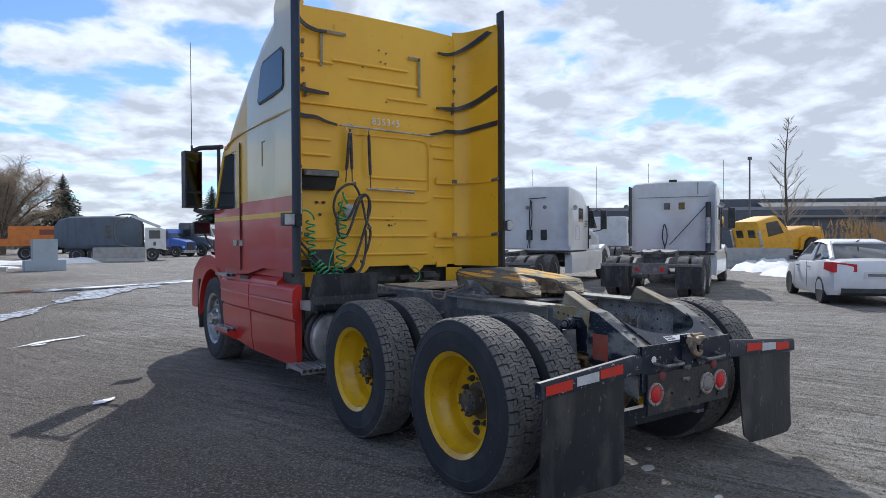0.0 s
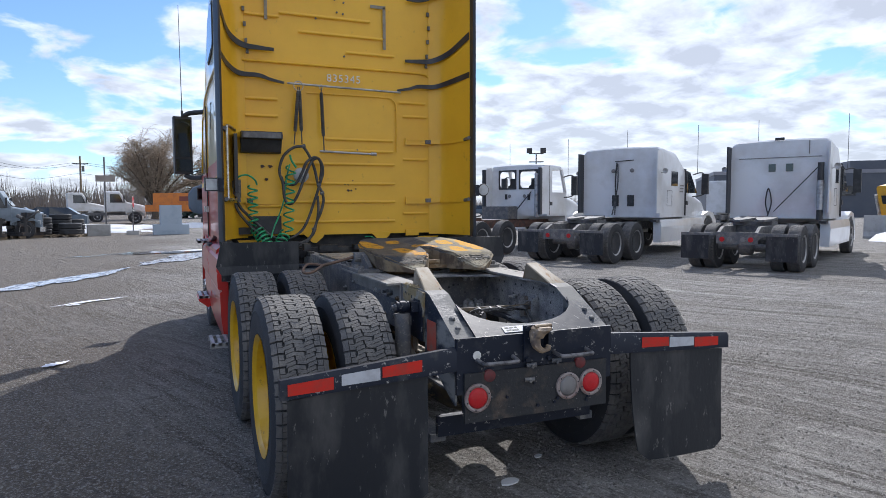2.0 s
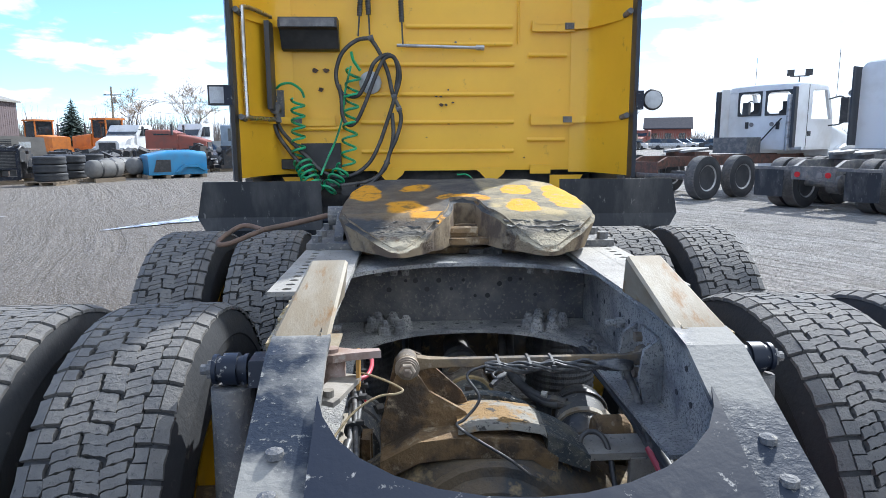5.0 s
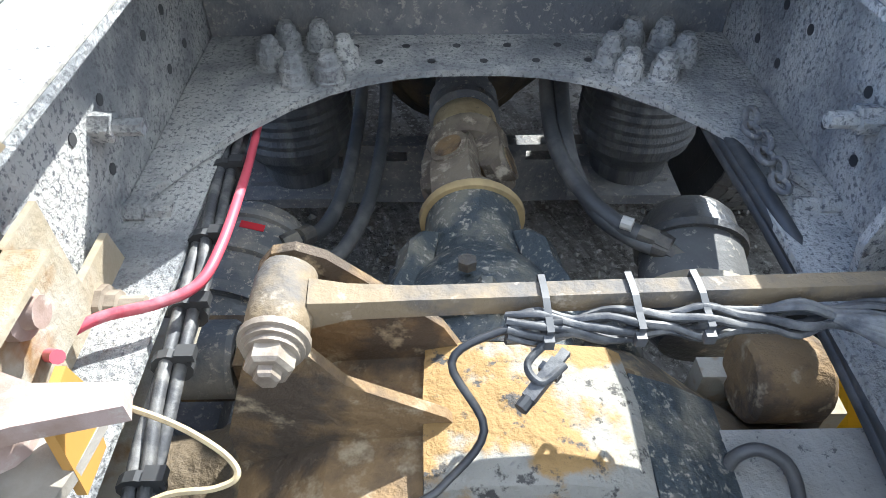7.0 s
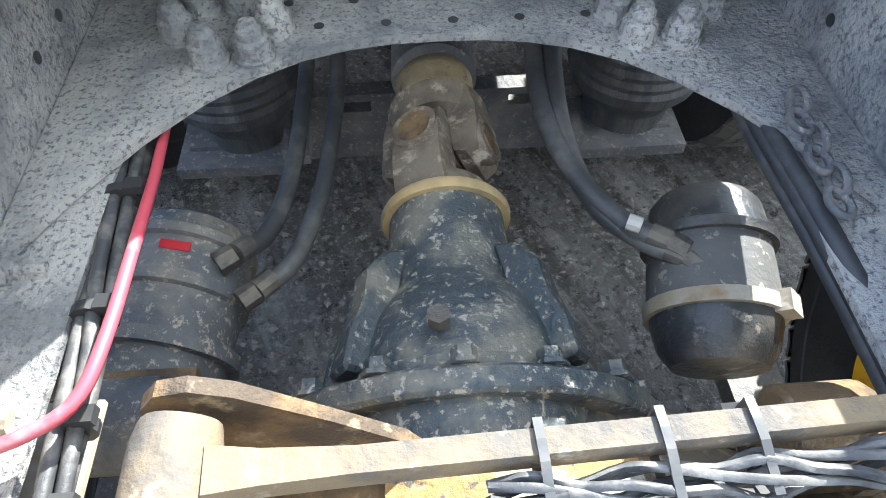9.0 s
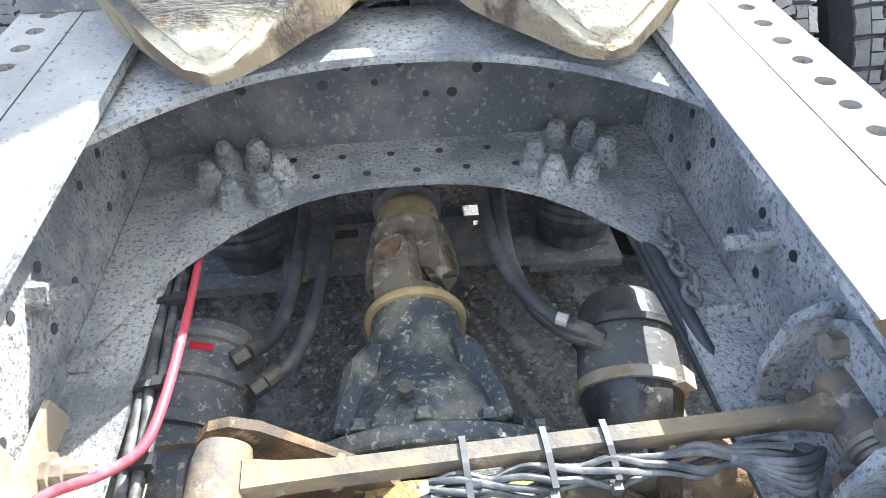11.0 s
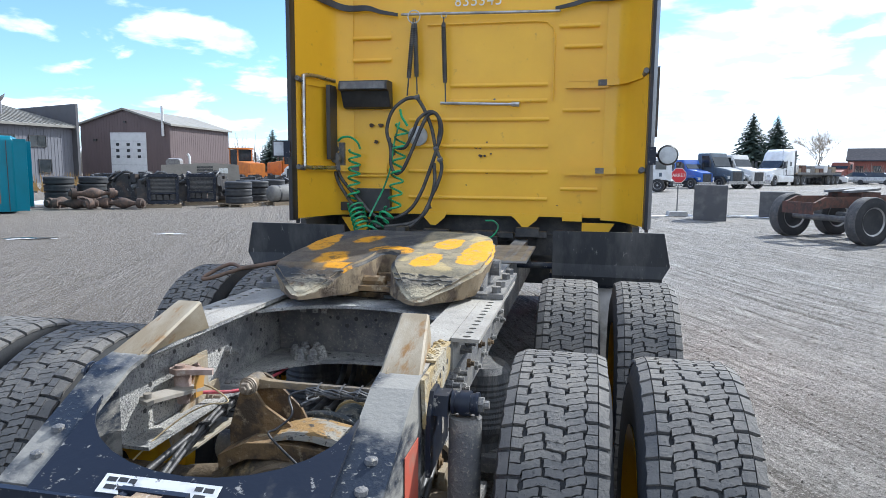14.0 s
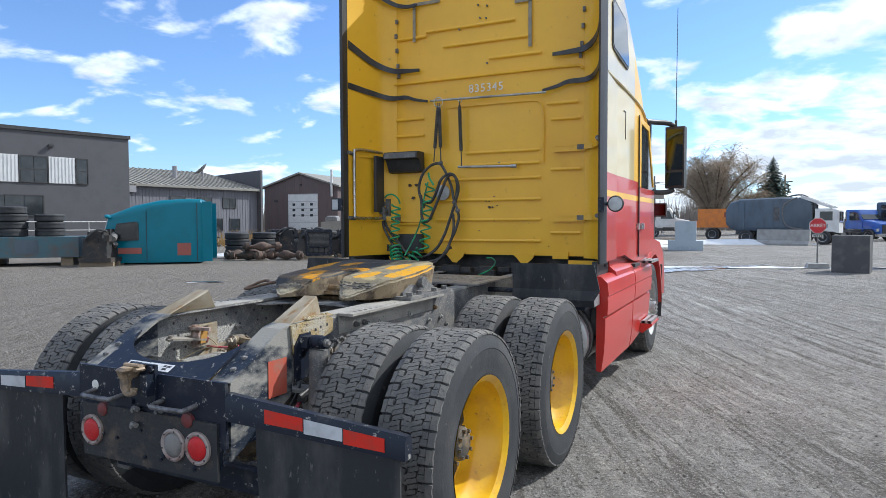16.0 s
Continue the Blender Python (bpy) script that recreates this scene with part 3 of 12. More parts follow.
def tyre_mesh(R=0.52, width=0.275, pitches=50):
    """A worn drive tyre: split shoulder blocks on both sides, three columns of siped, interlocking blocks between them."""
    bm = M()
    h = width / 2
    prof = [(-h * 0.78, 0.300), (-h * 0.95, 0.318), (-h * 0.975, 0.330), (-h * 0.97, 0.336), (-h * 1.0, 0.36), (-h * 1.02, 0.41), (-h * 1.015, 0.436), (-h * 1.03, 0.440), (-h * 1.02, 0.446), (-h * 0.98, R - 0.050), (-h * 0.915, R - 0.022), (-h * 0.80, R - 0.0135)]
    prof += [(-d, r) for d, r in reversed(prof)]
    seg = 72
    rings = [[bm.verts.new((d, r * math.sin(2 * math.pi * k / seg), r * math.cos(2 * math.pi * k / seg))) for k in range(seg)] for d, r in prof]
    for a, b in zip(rings, rings[1:]):
        for k in range(seg):
            bm.faces.new((a[k], a[(k + 1) % seg], b[(k + 1) % seg], b[k]))
    tb = M()
    rnd = random.Random(4)
    step = 2 * math.pi / pitches

    def block(x0, x1, f0, f1, k, wave=0.0, slant=0.0, zig=(0.0, 0.0), worn=0.0, drop=(0.0, 0.0)):
        """One block between two lateral cuts; f0, f1 are shares of the pitch, zig bends its side edges."""
        top = R - rnd.uniform(0.0, 0.0018) - worn
        lo, hi = [], []
        xs = [x0 + (x1 - x0) * i / 4 for i in range(5)] if wave else [x0, x1]
        fm = (f0 + f1) / 2
        pts = [(x, f0, i) for i, x in enumerate(xs)] + [(x1 + zig[1], fm, -1)] + [(x, f1, i) for i, x in reversed(list(enumerate(xs)))] + [(x0 + zig[0], fm, -1)]
        cx = (x0 + x1) / 2
        for x, f, i in pts:
            a = step * (k + f + slant * (x - x0) / (x1 - x0)) + (wave * (1 if i % 2 else -1) if i >= 0 and wave else 0.0)
            am = step * (k + fm + slant * 0.5)
            d = drop[0] + (drop[1] - drop[0]) * (x - x0) / (x1 - x0)
            for out, r, kx, ka in ((lo, R - 0.020, 1.0, 1.0), (hi, top - d, 0.975, 0.965)):
                xx, aa = cx + (x - cx) * kx, am + (a - am) * ka
                out.append(tb.verts.new((xx, r * math.sin(aa), r * math.cos(aa))))
        tb.faces.new(hi)
        n = len(lo)
        for i in range(n):
            tb.faces.new((lo[i], lo[(i + 1) % n], hi[(i + 1) % n], hi[i]))

    for k in range(pitches):
        for s in (-1, 1):
            sh = 0.0 if s < 0 else 0.37
            q = lambda a, b: (min(s * a, s * b), max(s * a, s * b))
            dr = (0.012, 0.001) if s < 0 else (0.001, 0.012)
            block(*q(0.131, 0.1035), sh, sh + 0.86, k, drop=dr, zig=(0.003, 0.0) if s < 0 else (0.0, -0.003))
            block(*q(0.1015, 0.0735), sh + 0.01, sh + 0.42, k, zig=(0.0, 0.003) if s < 0 else (-0.003, 0.0))
            block(*q(0.1015, 0.0755), sh + 0.455, sh + 0.87, k, zig=(0.0, -0.003) if s < 0 else (0.003, 0.0))
        for c, (x0, x1) in enumerate(((-0.0705, -0.0255), (-0.0225, 0.0225), (0.0255, 0.0705))):
            sh = (0.55, 0.1, 0.75)[c]
            cuts = (0.0, 0.31, 0.625, 0.94)
            for f, (f0, f1) in enumerate(zip(cuts, cuts[1:])):
                bend = (0.0042, 0.0, -0.0042)[f]
                block(x0 + bend, x1 + bend, sh + f0 + 0.009, sh + f1 - 0.009, k, wave=0.0022, slant=(0.22, -0.10, 0.22)[c], zig=(0.001, 0.001), worn=rnd.uniform(0, 0.0008))
    return finish(tb, "tread", TREAD, smooth=28), finish(bm, "tyre", RUBBER, smooth=28)


TREAD_BLOCKS, TYRE = tyre_mesh()


def rim_mesh(material, outward=1, deep=0.19, r=0.312):
    """outward 1: the dished side; the disc lies deep inside."""
    bm = M()
    o = outward
    lathe(bm, [(o * 0.128, r - 0.004), (o * 0.135, r + 0.008), (o * 0.130, r), (o * 0.115, r - 0.022), (o * 0.03, r - 0.035), (o * 0.01, r - 0.055), (o * -0.02, r - 0.06), (o * (0.13 - deep), r - 0.075),
               (o * (0.115 - deep), 0.17), (o * (0.125 - deep), 0.13), (o * (0.125 - deep), 0.09)], seg=40, caps=False)
    back = [(o * -0.128, r), (o * -0.135, r + 0.008), (o * -0.12, r - 0.02), (o * (0.10 - deep), r - 0.07)]
    lathe(bm, back, seg=40, caps=False)
    return finish(bm, "wheel", material, smooth=40)


def hub_mesh(deep=0.19, o=1, reach=0.10, material=None):
    bm = M()
    x0 = 0.12 - deep
    lathe(bm, [(o * x0, 0.115), (o * (x0 + 0.02), 0.112), (o * (x0 + 0.03), 0.085), (o * (x0 + reach), 0.075), (o * (x0 + reach + 0.012), 0.06), (o * (x0 + reach + 0.012), 0.0)], seg=20)
    for k in range(8):
        a = 2 * math.pi * k / 8
        rod(bm, (o * (x0 + reach), 0.062 * math.sin(a), 0.062 * math.cos(a)), (o * (x0 + reach + 0.022), 0.062 * math.sin(a), 0.062 * math.cos(a)), 0.009, seg=6)
    return finish(bm, "hub", material or [AXLE], smooth=40)


def nut_mesh(deep=0.19, o=1, material=None):
    """One wheel nut with its stud, at the top of the bolt circle."""
    bm = M()
    x0, p = 0.12 - deep, (0.0, 0.1425)
    rod(bm, (o * (x0 - 0.005), *p), (o * (x0 + 0.026), *p), 0.019, seg=6)
    rod(bm, (o * (x0 + 0.026), *p), (o * (x0 + 0.045), *p), 0.011, seg=8)
    return finish(bm, "wheel_nut", material or [AXLE], smooth=40)


def holes_mesh(o=1, deep=0.19):
    bm = M()
    for k in range(1):
        a = 2 * math.pi * (k + 0.2) / 5
        p = (0.205 * math.sin(a), 0.205 * math.cos(a))
        rod(bm, (o * (0.121 - deep), *p), (o * (0.127 - deep), *p), 0.03, seg=14)
    return finish(bm, "hand_hole", PLASTIC, smooth=40)


RIMS = {o: (rim_mesh(RIMYEL, o), hub_mesh(o=o), holes_mesh(o)) for o in (1, -1)}
INNER = {o: rim_mesh(RIMYEL, o, 0.10) for o in (1, -1)}
NUTS = {o: nut_mesh(o=o) for o in (1, -1)}


def wheel(parent, at, rim, hub=None, holes=None, tyre=TYRE, turn=0.0, label="", nut=None):
    w = new("wheel", rim)
    w.parent = parent
    w.matrix_basis = pose(*at, turn)
    for name, me in (("tyre", tyre), ("tread", TREAD_BLOCKS), ("hub", hub)):
        if me:
            c = new(name, me)
            c.parent = w
            if name == "tread":
                tagged(c, "worn brick-like tread blocks", kind="stuff")
    for k in range(5 if holes else 0):
        c = new("hand_hole", holes)
        c.parent = w
        c.matrix_basis = Matrix.Rotation(2 * math.pi * k / 5, 4, "X")
    for k in range(10 if nut else 0):
        c = new("wheel_nut", nut)
        c.parent = w
        c.matrix_basis = Matrix.Rotation(2 * math.pi * (k + 0.5) / 10, 4, "X")
    return tagged(w, label) if label else w


for ya, tn in ((AX1, 11), (AX2, 47)):
    for s in (-1, 1):
        wheel(truck, (s * 1.095, ya, WZ), RIMS[s][0], RIMS[s][1], RIMS[s][2], turn=tn * s, label="yellow dished wheel with worn lug tyre", nut=NUTS[s])
        wheel(truck, (s * 0.755, ya, WZ), INNER[-s], turn=tn + 23)

STEER_RIM = rim_mesh(ALU, 1, 0.05)
STEER_RIM_L = rim_mesh(ALU, -1, 0.05)
STEER_HUB = {o: hub_mesh(0.05, o, 0.10, [CHROME]) for o in (1, -1)}
STEER_HOLES = {o: holes_mesh(o, 0.05) for o in (1, -1)}
for s in (-1, 1):
    wheel(truck, (s * 1.04, AXF, WZ - 0.005), STEER_RIM if s > 0 else STEER_RIM_L, STEER_HUB[s], STEER_HOLES[s], label="aluminium steer wheel", nut=nut_mesh(0.05, s, [CHROME]))

# frame rails: channels with the web outside and the flanges inwards
RT, RB = 1.06, 0.79
BOLTM = mat("dusty_bolt", (0.34, 0.29, 0.23), 0.55, 0.3, second=(0.19, 0.15, 0.115), scale=20, bump=0.3)
for s in (-1, 1):
    bm = M()
    box(bm, (s * 0.418, 0.40, RB), (s * 0.428, 7.0, RT))
    box(bm, (s * 0.335, 0.40, RT - 0.010), (s * 0.418, 7.0, RT))
    box(bm, (s * 0.335, 0.40, RB), (s * 0.418, 7.0, RB + 0.010))
    rail = part("frame_rail", bm, DUSTY, truck, "dusty steel frame rail")
    hole = None
    for k in range(26):
        for dz, dy in ((0.205, 0.0), (0.14, 0.03), (0.07, 0.0)):
            if (k * 7 + int(dz * 100)) % 3:
                y = 0.50 + k * 0.075 + dy
                if hole is None:
                    hole = finish(rod(M(), (s * 0.4176, 0, 0), (s * 0.4165, 0, 0), 0.0072, seg=10), "bolt_hole", PLASTIC)
                h_ = new("bolt_hole", hole)
                h_.parent = rail
                h_.matrix_basis = pose(0, y, RB + dz)
    for y, z in ((0.95, 0.915), (0.945, 0.80), (1.55, 0.95), (1.62, 0.95)):
        bm = M()
        rod(bm, (s * 0.418, y, z), (s * 0.395, y, z), 0.017, seg=6)
        rod(bm, (s * 0.395, y, z), (s * 0.365, y, z), 0.010, seg=8)
        part("rail_bolt", bm, DUSTY, rail)
    for y, z in ((0.70, 0.94), (0.76, 0.94), (0.82, 0.94), (0.72, 0.87), (0.80, 0.87), (0.90, 0.99), (0.98, 0.99)):
        bm = M()
        rod(bm, (s * 0.428, y, z), (s * 0.452, y, z), 0.016, seg=6)
        rod(bm, (s * 0.452, y, z), (s * 0.474, y, z), 0.009, seg=8)
        part("rail_bolt", bm, DARK_DUST, rail)

    bm = M()
    prism(bm, [(0.44, RB + 0.004), (0.44, 1.035), (0.66, 1.045), (2.9, 1.045), (2.9, RB + 0.004)], s * 0.4285, s * 0.4325, "x")
    liner = part("rail_liner", bm, DARK_DUST, truck, "dark dusty liner plate of the frame rail")
    lrnd = random.Random(31 + s)
    for k in range(15):
        y, z = 0.80 + 0.085 * k, lrnd.choice((0.84, 0.90, 0.97))
        bm = M()
        rod(bm, (s * 0.4325, y, z), (s * 0.444, y, z), 0.017, seg=6)
        rod(bm, (s * 0.444, y, z), (s * 0.456, y, z), 0.009, seg=8)
        part("liner_bolt", bm, DUSTY if k % 3 else RUST, liner)
    # outer mounting angle with a row of punched holes in its top leaf
    bm = M()
    y0, n, pitch = 0.76, 20, 0.0515
    xa, xb = sorted((s * 0.432, s * 0.516))
    xc, hr = s * 0.476, 0.0125
    for k in range(n):
        ya, yb = y0 + k * pitch, y0 + (k + 1) * pitch
        yc = (ya + yb) / 2
        sq = [(xa, ya), (xb, ya), (xb, yc), (xb, yb), (xa, yb), (xa, yc)]
        for z in (RT + 0.004, RT - 0.008):
            ring = [bm.verts.new((xc + 1.0 * hr * math.cos(a), yc + hr * 0.85 * math.sin(a), z)) for a in [2 * math.pi * (i - 2) / 12 for i in range(12)]]
            outer = [bm.verts.new((*p, z)) for p in ((xb, ya), (xb, yc), (xb, yb), (xa, yb), (xa, yc), (xa, ya))]
            idx = [(0, 0, 2), (1, 2, 4), (2, 4, 6), (3, 6, 8), (4, 8, 10), (5, 10, 12)]
            for q, i0, i1 in idx:
                o0, o1 = outer[q], outer[(q + 1) % 6]
                bm.faces.new((o0, o1, ring[i1 % 12], ring[(i0 + 1) % 12], ring[i0]))
        rod(bm, (xc, yc, RT + 0.004), (xc, yc, RT - 0.008), hr, seg=12, caps=False)
    for f in list(bm.faces):
        f.normal_update()
    yE = y0 + n * pitch
    box(bm, (xb if s > 0 else xa, y0, RT - 0.008), ((xb if s > 0 else xa) + s * 0.002, yE, RT + 0.004))
    box(bm, (s * 0.430, y0, RT - 0.10), (s * 0.438, yE, RT - 0.009))
    box(bm, (xa, y0 - 0.002, RT - 0.008), (xb, y0, RT + 0.004))
    part("mounting_angle", bm, DUSTY_TOP, truck, "sun-bleached punched mounting angle")
    # cover of the flange between ramp and angle
    bm = M()
    box(bm, (s * 0.335, 0.42, RT + 0.001), (s * 0.430, 2.1, RT + 0.004))
    part("flange_dust", bm, DUSTY_TOP, rail)

    # folded wedge ramp at the rail's end, open ahead
    bm = M()
    rows_ = []
    for y, zt, xi, xo in ((0.385, 1.056, 0.325, 0.432), (0.40, 1.066, 0.325, 0.432), (0.52, 1.114, 0.318, 0.412), (0.640, 1.160, 0.312, 0.394)):
        lo_ = min(1.063, zt - 0.004)
        dy = 0.03 * (zt - 1.056) / 0.10
        rows_.append([bm.verts.new(q) for q in ((s * xo, y + dy, lo_), (s * xo, y, zt - 0.004), (s * (xo - 0.006), y, zt), (s * (xi + 0.006), y, zt), (s * xi, y, zt - 0.005), (s * (xi + 0.016), y + 2 * dy, lo_))])
    for r0, r1 in zip(rows_, rows_[1:]):
        for i in range(5):
            bm.faces.new((r0[i], r0[i + 1], r1[i + 1], r1[i]))
    bm.faces.new(rows_[0])
    bmesh.ops.recalc_face_normals(bm, faces=bm.faces)
    bmesh.ops.solidify(bm, geom=list(bm.faces), thickness=0.007)
    rusty_tan = bpy.data.materials.get("rusty_tan_ramp") or mat("rusty_tan_ramp", (0.25, 0.20, 0.13), 0.68, second=(0.34, 0.30, 0.23), scale=5, mixing=(0.42, 0.6), third=(0.22, 0.115, 0.035), scale3=9, mixing3=(0.56, 0.68), bump=0.12, bump_scale=120, stretch=(2.2, 0.7, 1.2))
    crusty_tan = bpy.data.materials.get("crusty_tan_paint") or mat("crusty_tan_paint", (0.36, 0.27, 0.13), 0.8, second=(0.40, 0.36, 0.28), scale=14, mixing=(0.45, 0.6), third=(0.10, 0.07, 0.045), scale3=42, mixing3=(0.60, 0.68), bump=0.8, bump_scale=90)
    ramp_ = part("rail_ramp", bm, rusty_tan, truck, "tan dusty folded wedge ramp on the rail end", smooth=25)
    bm = M()
    prism(bm, [(0.385, 1.054), (0.66, 1.066), (0.70, 1.05), (0.70, 0.985), (0.40, 0.925)], s * 0.4325, s * 0.443, "x")
    box(bm, (s * 0.405, 0.50, 1.0635), (s * 0.443, 0.70, 1.069))
    jitter(bm, 0.003, 18)
    part("ramp_plate", bm, crusty_tan, ramp_, "crusted yellow-tan side plate with bolt holes", bevel=0.003)
    for yy, zz, rr_ in ((0.45, 0.985, 0.008), (0.475, 0.990, 0.008), (0.515, 1.002, 0.010), (0.56, 1.012, 0.008), (0.60, 1.02, 0.007), (0.43, 0.955, 0.007), (0.65, 1.025, 0.008)):
        bm = M()
        rod(bm, (s * 0.4425, yy, zz), (s * 0.4445, yy, zz), rr_, seg=10)
        part("bolt_hole", bm, RUBBER, ramp_)
    # crumbled dirt heaped along the foot of the ramp
    bm = M()
    rnd = random.Random(5 + s)
    for k in range(26):
        c = Vector((s * rnd.uniform(0.405, 0.437), rnd.uniform(0.52, 0.70), 1.069))
        rr_ = rnd.uniform(0.004, 0.011)
        lathe(bm, [(c.z - 0.004, rr_), (c.z + rr_ * 0.5, rr_ * 0.8), (c.z + rr_ * 0.9, 0.0)], (c.x, c.y, 0), "z", 6)
    part("caked_dirt", bm, crusty_tan, ramp_)

    # sloped, black painted tail of the rail
    bm = M()
    out = [(0.40, 1.062), (0.33, 1.045), (0.02, 0.875), (0.02, 0.56), (0.40, 0.74)]
    prism(bm, out, s * 0.418, s * 0.430, "x")
    loft(bm, [[Vector((x, y, z)) for x, y, z in ((s * 0.325, yy, zz), (s * 0.432, yy, zz), (s * 0.432, yy, zz - 0.012), (s * 0.325, yy, zz - 0.012))] for yy, zz in ((0.40, 1.064), (0.33, 1.049), (0.02, 0.879))])
    box(bm, (s * 0.335, 0.10, 0.60), (s * 0.418, 0.40, 0.61))
    tail = part("rail_tail", bm, WORN_BLACK, truck, "worn black painted tail of the frame rail", bevel=0.003)
    for yy in (0.085, 0.15):
        bm = M()
        z = 0.879 + (yy - 0.02) * 0.548
        lathe(bm, [(z - 0.004, 0.015), (z + 0.006, 0.014), (z + 0.010, 0.006), (z + 0.010, 0.0)], (s * 0.385, yy, 0), "z", 10)
        part("rivet", bm, DARK_DUST, tail)
    bm = M()
    box(bm, (s * 0.432, 0.24, 0.76), (s * 0.434, 0.36, 0.92))
    part("red_sticker", bm, bpy.data.materials.get("faded_red_sticker") or mat("faded_red_sticker", (0.46, 0.10, 0.065), 0.6, second=(0.32, 0.15, 0.11), scale=12, specular=0.2), tail, "faded red warning sticker")

# rear cross member: arched top plate and upright plate
bm = M()
arc = [(0.325 * math.cos(a), 0.235 - 0.175 * math.sin(a)) for a in [math.pi * i / 14 for i in range(15)]]
prism(bm, [(-0.33, -0.005), (0.33, -0.005), (0.33, 0.235)] + [(x, y) for x, y in arc[1:-1]] + [(-0.33, 0.235)], 0.0, 0.010, "z", Matrix.Translation((0, 0, 0.877)) @ Matrix(((1, 0, 0, 0), (0, 1, 0, 0), (0, 0.52, 1, 0), (0, 0, 0, 1))))
box(bm, (-0.435, -0.014, 0.62), (0.435, 0.002, 0.885))
box(bm, (-0.40, -0.008, 0.53), (0.40, 0.004, 0.62))
rear = part("rear_crossmember", bm, BLACK_FRAME, truck, "scuffed black rear cross member", bevel=0.003)
bm = M()
box(bm, (-0.40, -0.026, 0.485), (0.40, -0.012, 0.72))
plate = part("lamp_plate", bm, mat("rusty_black_plate", (0.022, 0.024, 0.027), 0.55, second=(0.10, 0.075, 0.055), scale=7, mixing=(0.54, 0.68), third=(0.3, 0.28, 0.26), scale3=60, mixing3=(0.66, 0.74), bump=0.4, bump_scale=40), truck, "rusty black tail lamp plate", bevel=0.003)
for x, z, lens, lab in ((-0.335, 0.602, LENS, "round red tail lamp"), (0.30, 0.61, LENS, "round red tail lamp"), (0.165, 0.605, GREYLENS, "round grey lamp without lens")):
    bm = M()
    lathe(bm, [(-0.026, 0.068), (-0.036, 0.068), (-0.040, 0.060), (-0.036, 0.051), (-0.027, 0.051)], (x, 0, z), "y", 28)
    lamp = part("tail_lamp", bm, mat("lamp_ring", (0.33, 0.28, 0.26), 0.6, second=(0.18, 0.10, 0.08), scale=12), truck, lab, smooth=40)
    bm = M()
    lathe(bm, [(-0.028, 0.051), (-0.038, 0.048), (-0.044, 0.032), (-0.046, 0.0)], (x, 0, z), "y", 28)
    part("lens", bm, lens, lamp, smooth=60)
    for k in range(6):
        bm = M()
        a = 2 * math.pi * k / 6 + 0.3
        rod(bm, (x + 0.059 * math.cos(a), -0.036, z + 0.059 * math.sin(a)), (x + 0.059 * math.cos(a), -0.041, z + 0.059 * math.sin(a)), 0.004, seg=6)
        part("lamp_screw", bm, PLASTIC, lamp)
for x, z in ((-0.27, 0.70), (0.24, 0.715)):
    bm = M()
    lathe(bm, [(-0.012, 0.030), (-0.030, 0.030), (-0.034, 0.024), (-0.034, 0.0)], (x, 0, z), "y", 18)
    part("small_reflector", bm, FADED_LENS, truck, "small faded round red reflector", smooth=40)
# holes, bolts and chipped paint of the plate
rnd = random.Random(9)
for k in range(22):
    bm = M()
    x, z = rnd.uniform(-0.38, 0.38), rnd.uniform(0.52, 0.84)
    if min(math.hypot(x + 0.27, z - 0.70), math.hypot(x - 0.24, z - 0.715)) < 0.05:
        continue
    rod(bm, (x, -0.0135 if z > 0.72 else -0.0255, z), (x, -0.024 if z > 0.72 else -0.034, z), rnd.uniform(0.006, 0.012), seg=6)
    part("plate_bolt", bm, BLACK_FRAME, rear)
# air line couplers in the plate
for x, z in ((-0.06, 0.66), (-0.05, 0.73), (0.09, 0.74)):
    bm = M()
    rod(bm, (x - 0.02, -0.03, z), (x + 0.025, -0.045, z + 0.004), 0.011, seg=8)
    rod(bm, (x + 0.0, -0.025, z), (x, -0.055, z - 0.004), 0.008, seg=8)
    part("air_fitting", bm, DARK_DUST, rear)
# tow hook
bm = M()
box(bm, (-0.085, -0.030, 0.745), (0.065, -0.014, 0.925))
base = part("hook_plate", bm, BLACK_FRAME, truck, bevel=0.006)
for x, z in ((-0.07, 0.76), (0.05, 0.76), (-0.07, 0.91), (0.05, 0.91)):
    part("hook_bolt", rod(M(), (x, -0.030, z), (x, -0.044, z), 0.013, seg=6), BLACK_FRAME, base)
bm = M()
loft(bm, [[Vector((x + dx * w, y + dy * w, z + dz)) for dx, dy, dz in ((-1, -1.4, 0), (-0.4, -1.9, 0), (0.6, -1.9, 0), (1, -1.2, 0), (1, 1.2, 0), (-1, 1.2, 0))] for x, y, z, w in ((-0.012, -0.070, 0.922, 0.030), (-0.022, -0.072, 0.905, 0.034), (-0.036, -0.072, 0.880, 0.026), (-0.044, -0.070, 0.850, 0.021))])
tube(bm, [(-0.046, -0.072, 0.872), (-0.052, -0.076, 0.83), (-0.044, -0.082, 0.79), (-0.018, -0.088, 0.768), (0.008, -0.090, 0.776), (0.016, -0.090, 0.802)], 0.025, 10, 5, r_end=0.013)
rod(bm, (-0.055, -0.075, 0.925), (0.035, -0.075, 0.928), 0.011, seg=8)
rod(bm, (0.022, -0.090, 0.905), (0.022, -0.050, 0.905), 0.014, seg=8)
jitter(bm, 0.005, 26)
for q in bm.verts:
    q.co.z = 0.935 - (0.935 - q.co.z) * 0.74
hook = part("tow_hook", bm, mat("worn_tan_hook", (0.34, 0.25, 0.16), 0.6, second=(0.12, 0.09, 0.07), scale=16, third=(0.5, 0.45, 0.4), scale3=40, mixing3=(0.62, 0.72), bump=0.5, bump_scale=60), truck, "worn tan pintle tow hook", bevel=0.006)
bm = M()
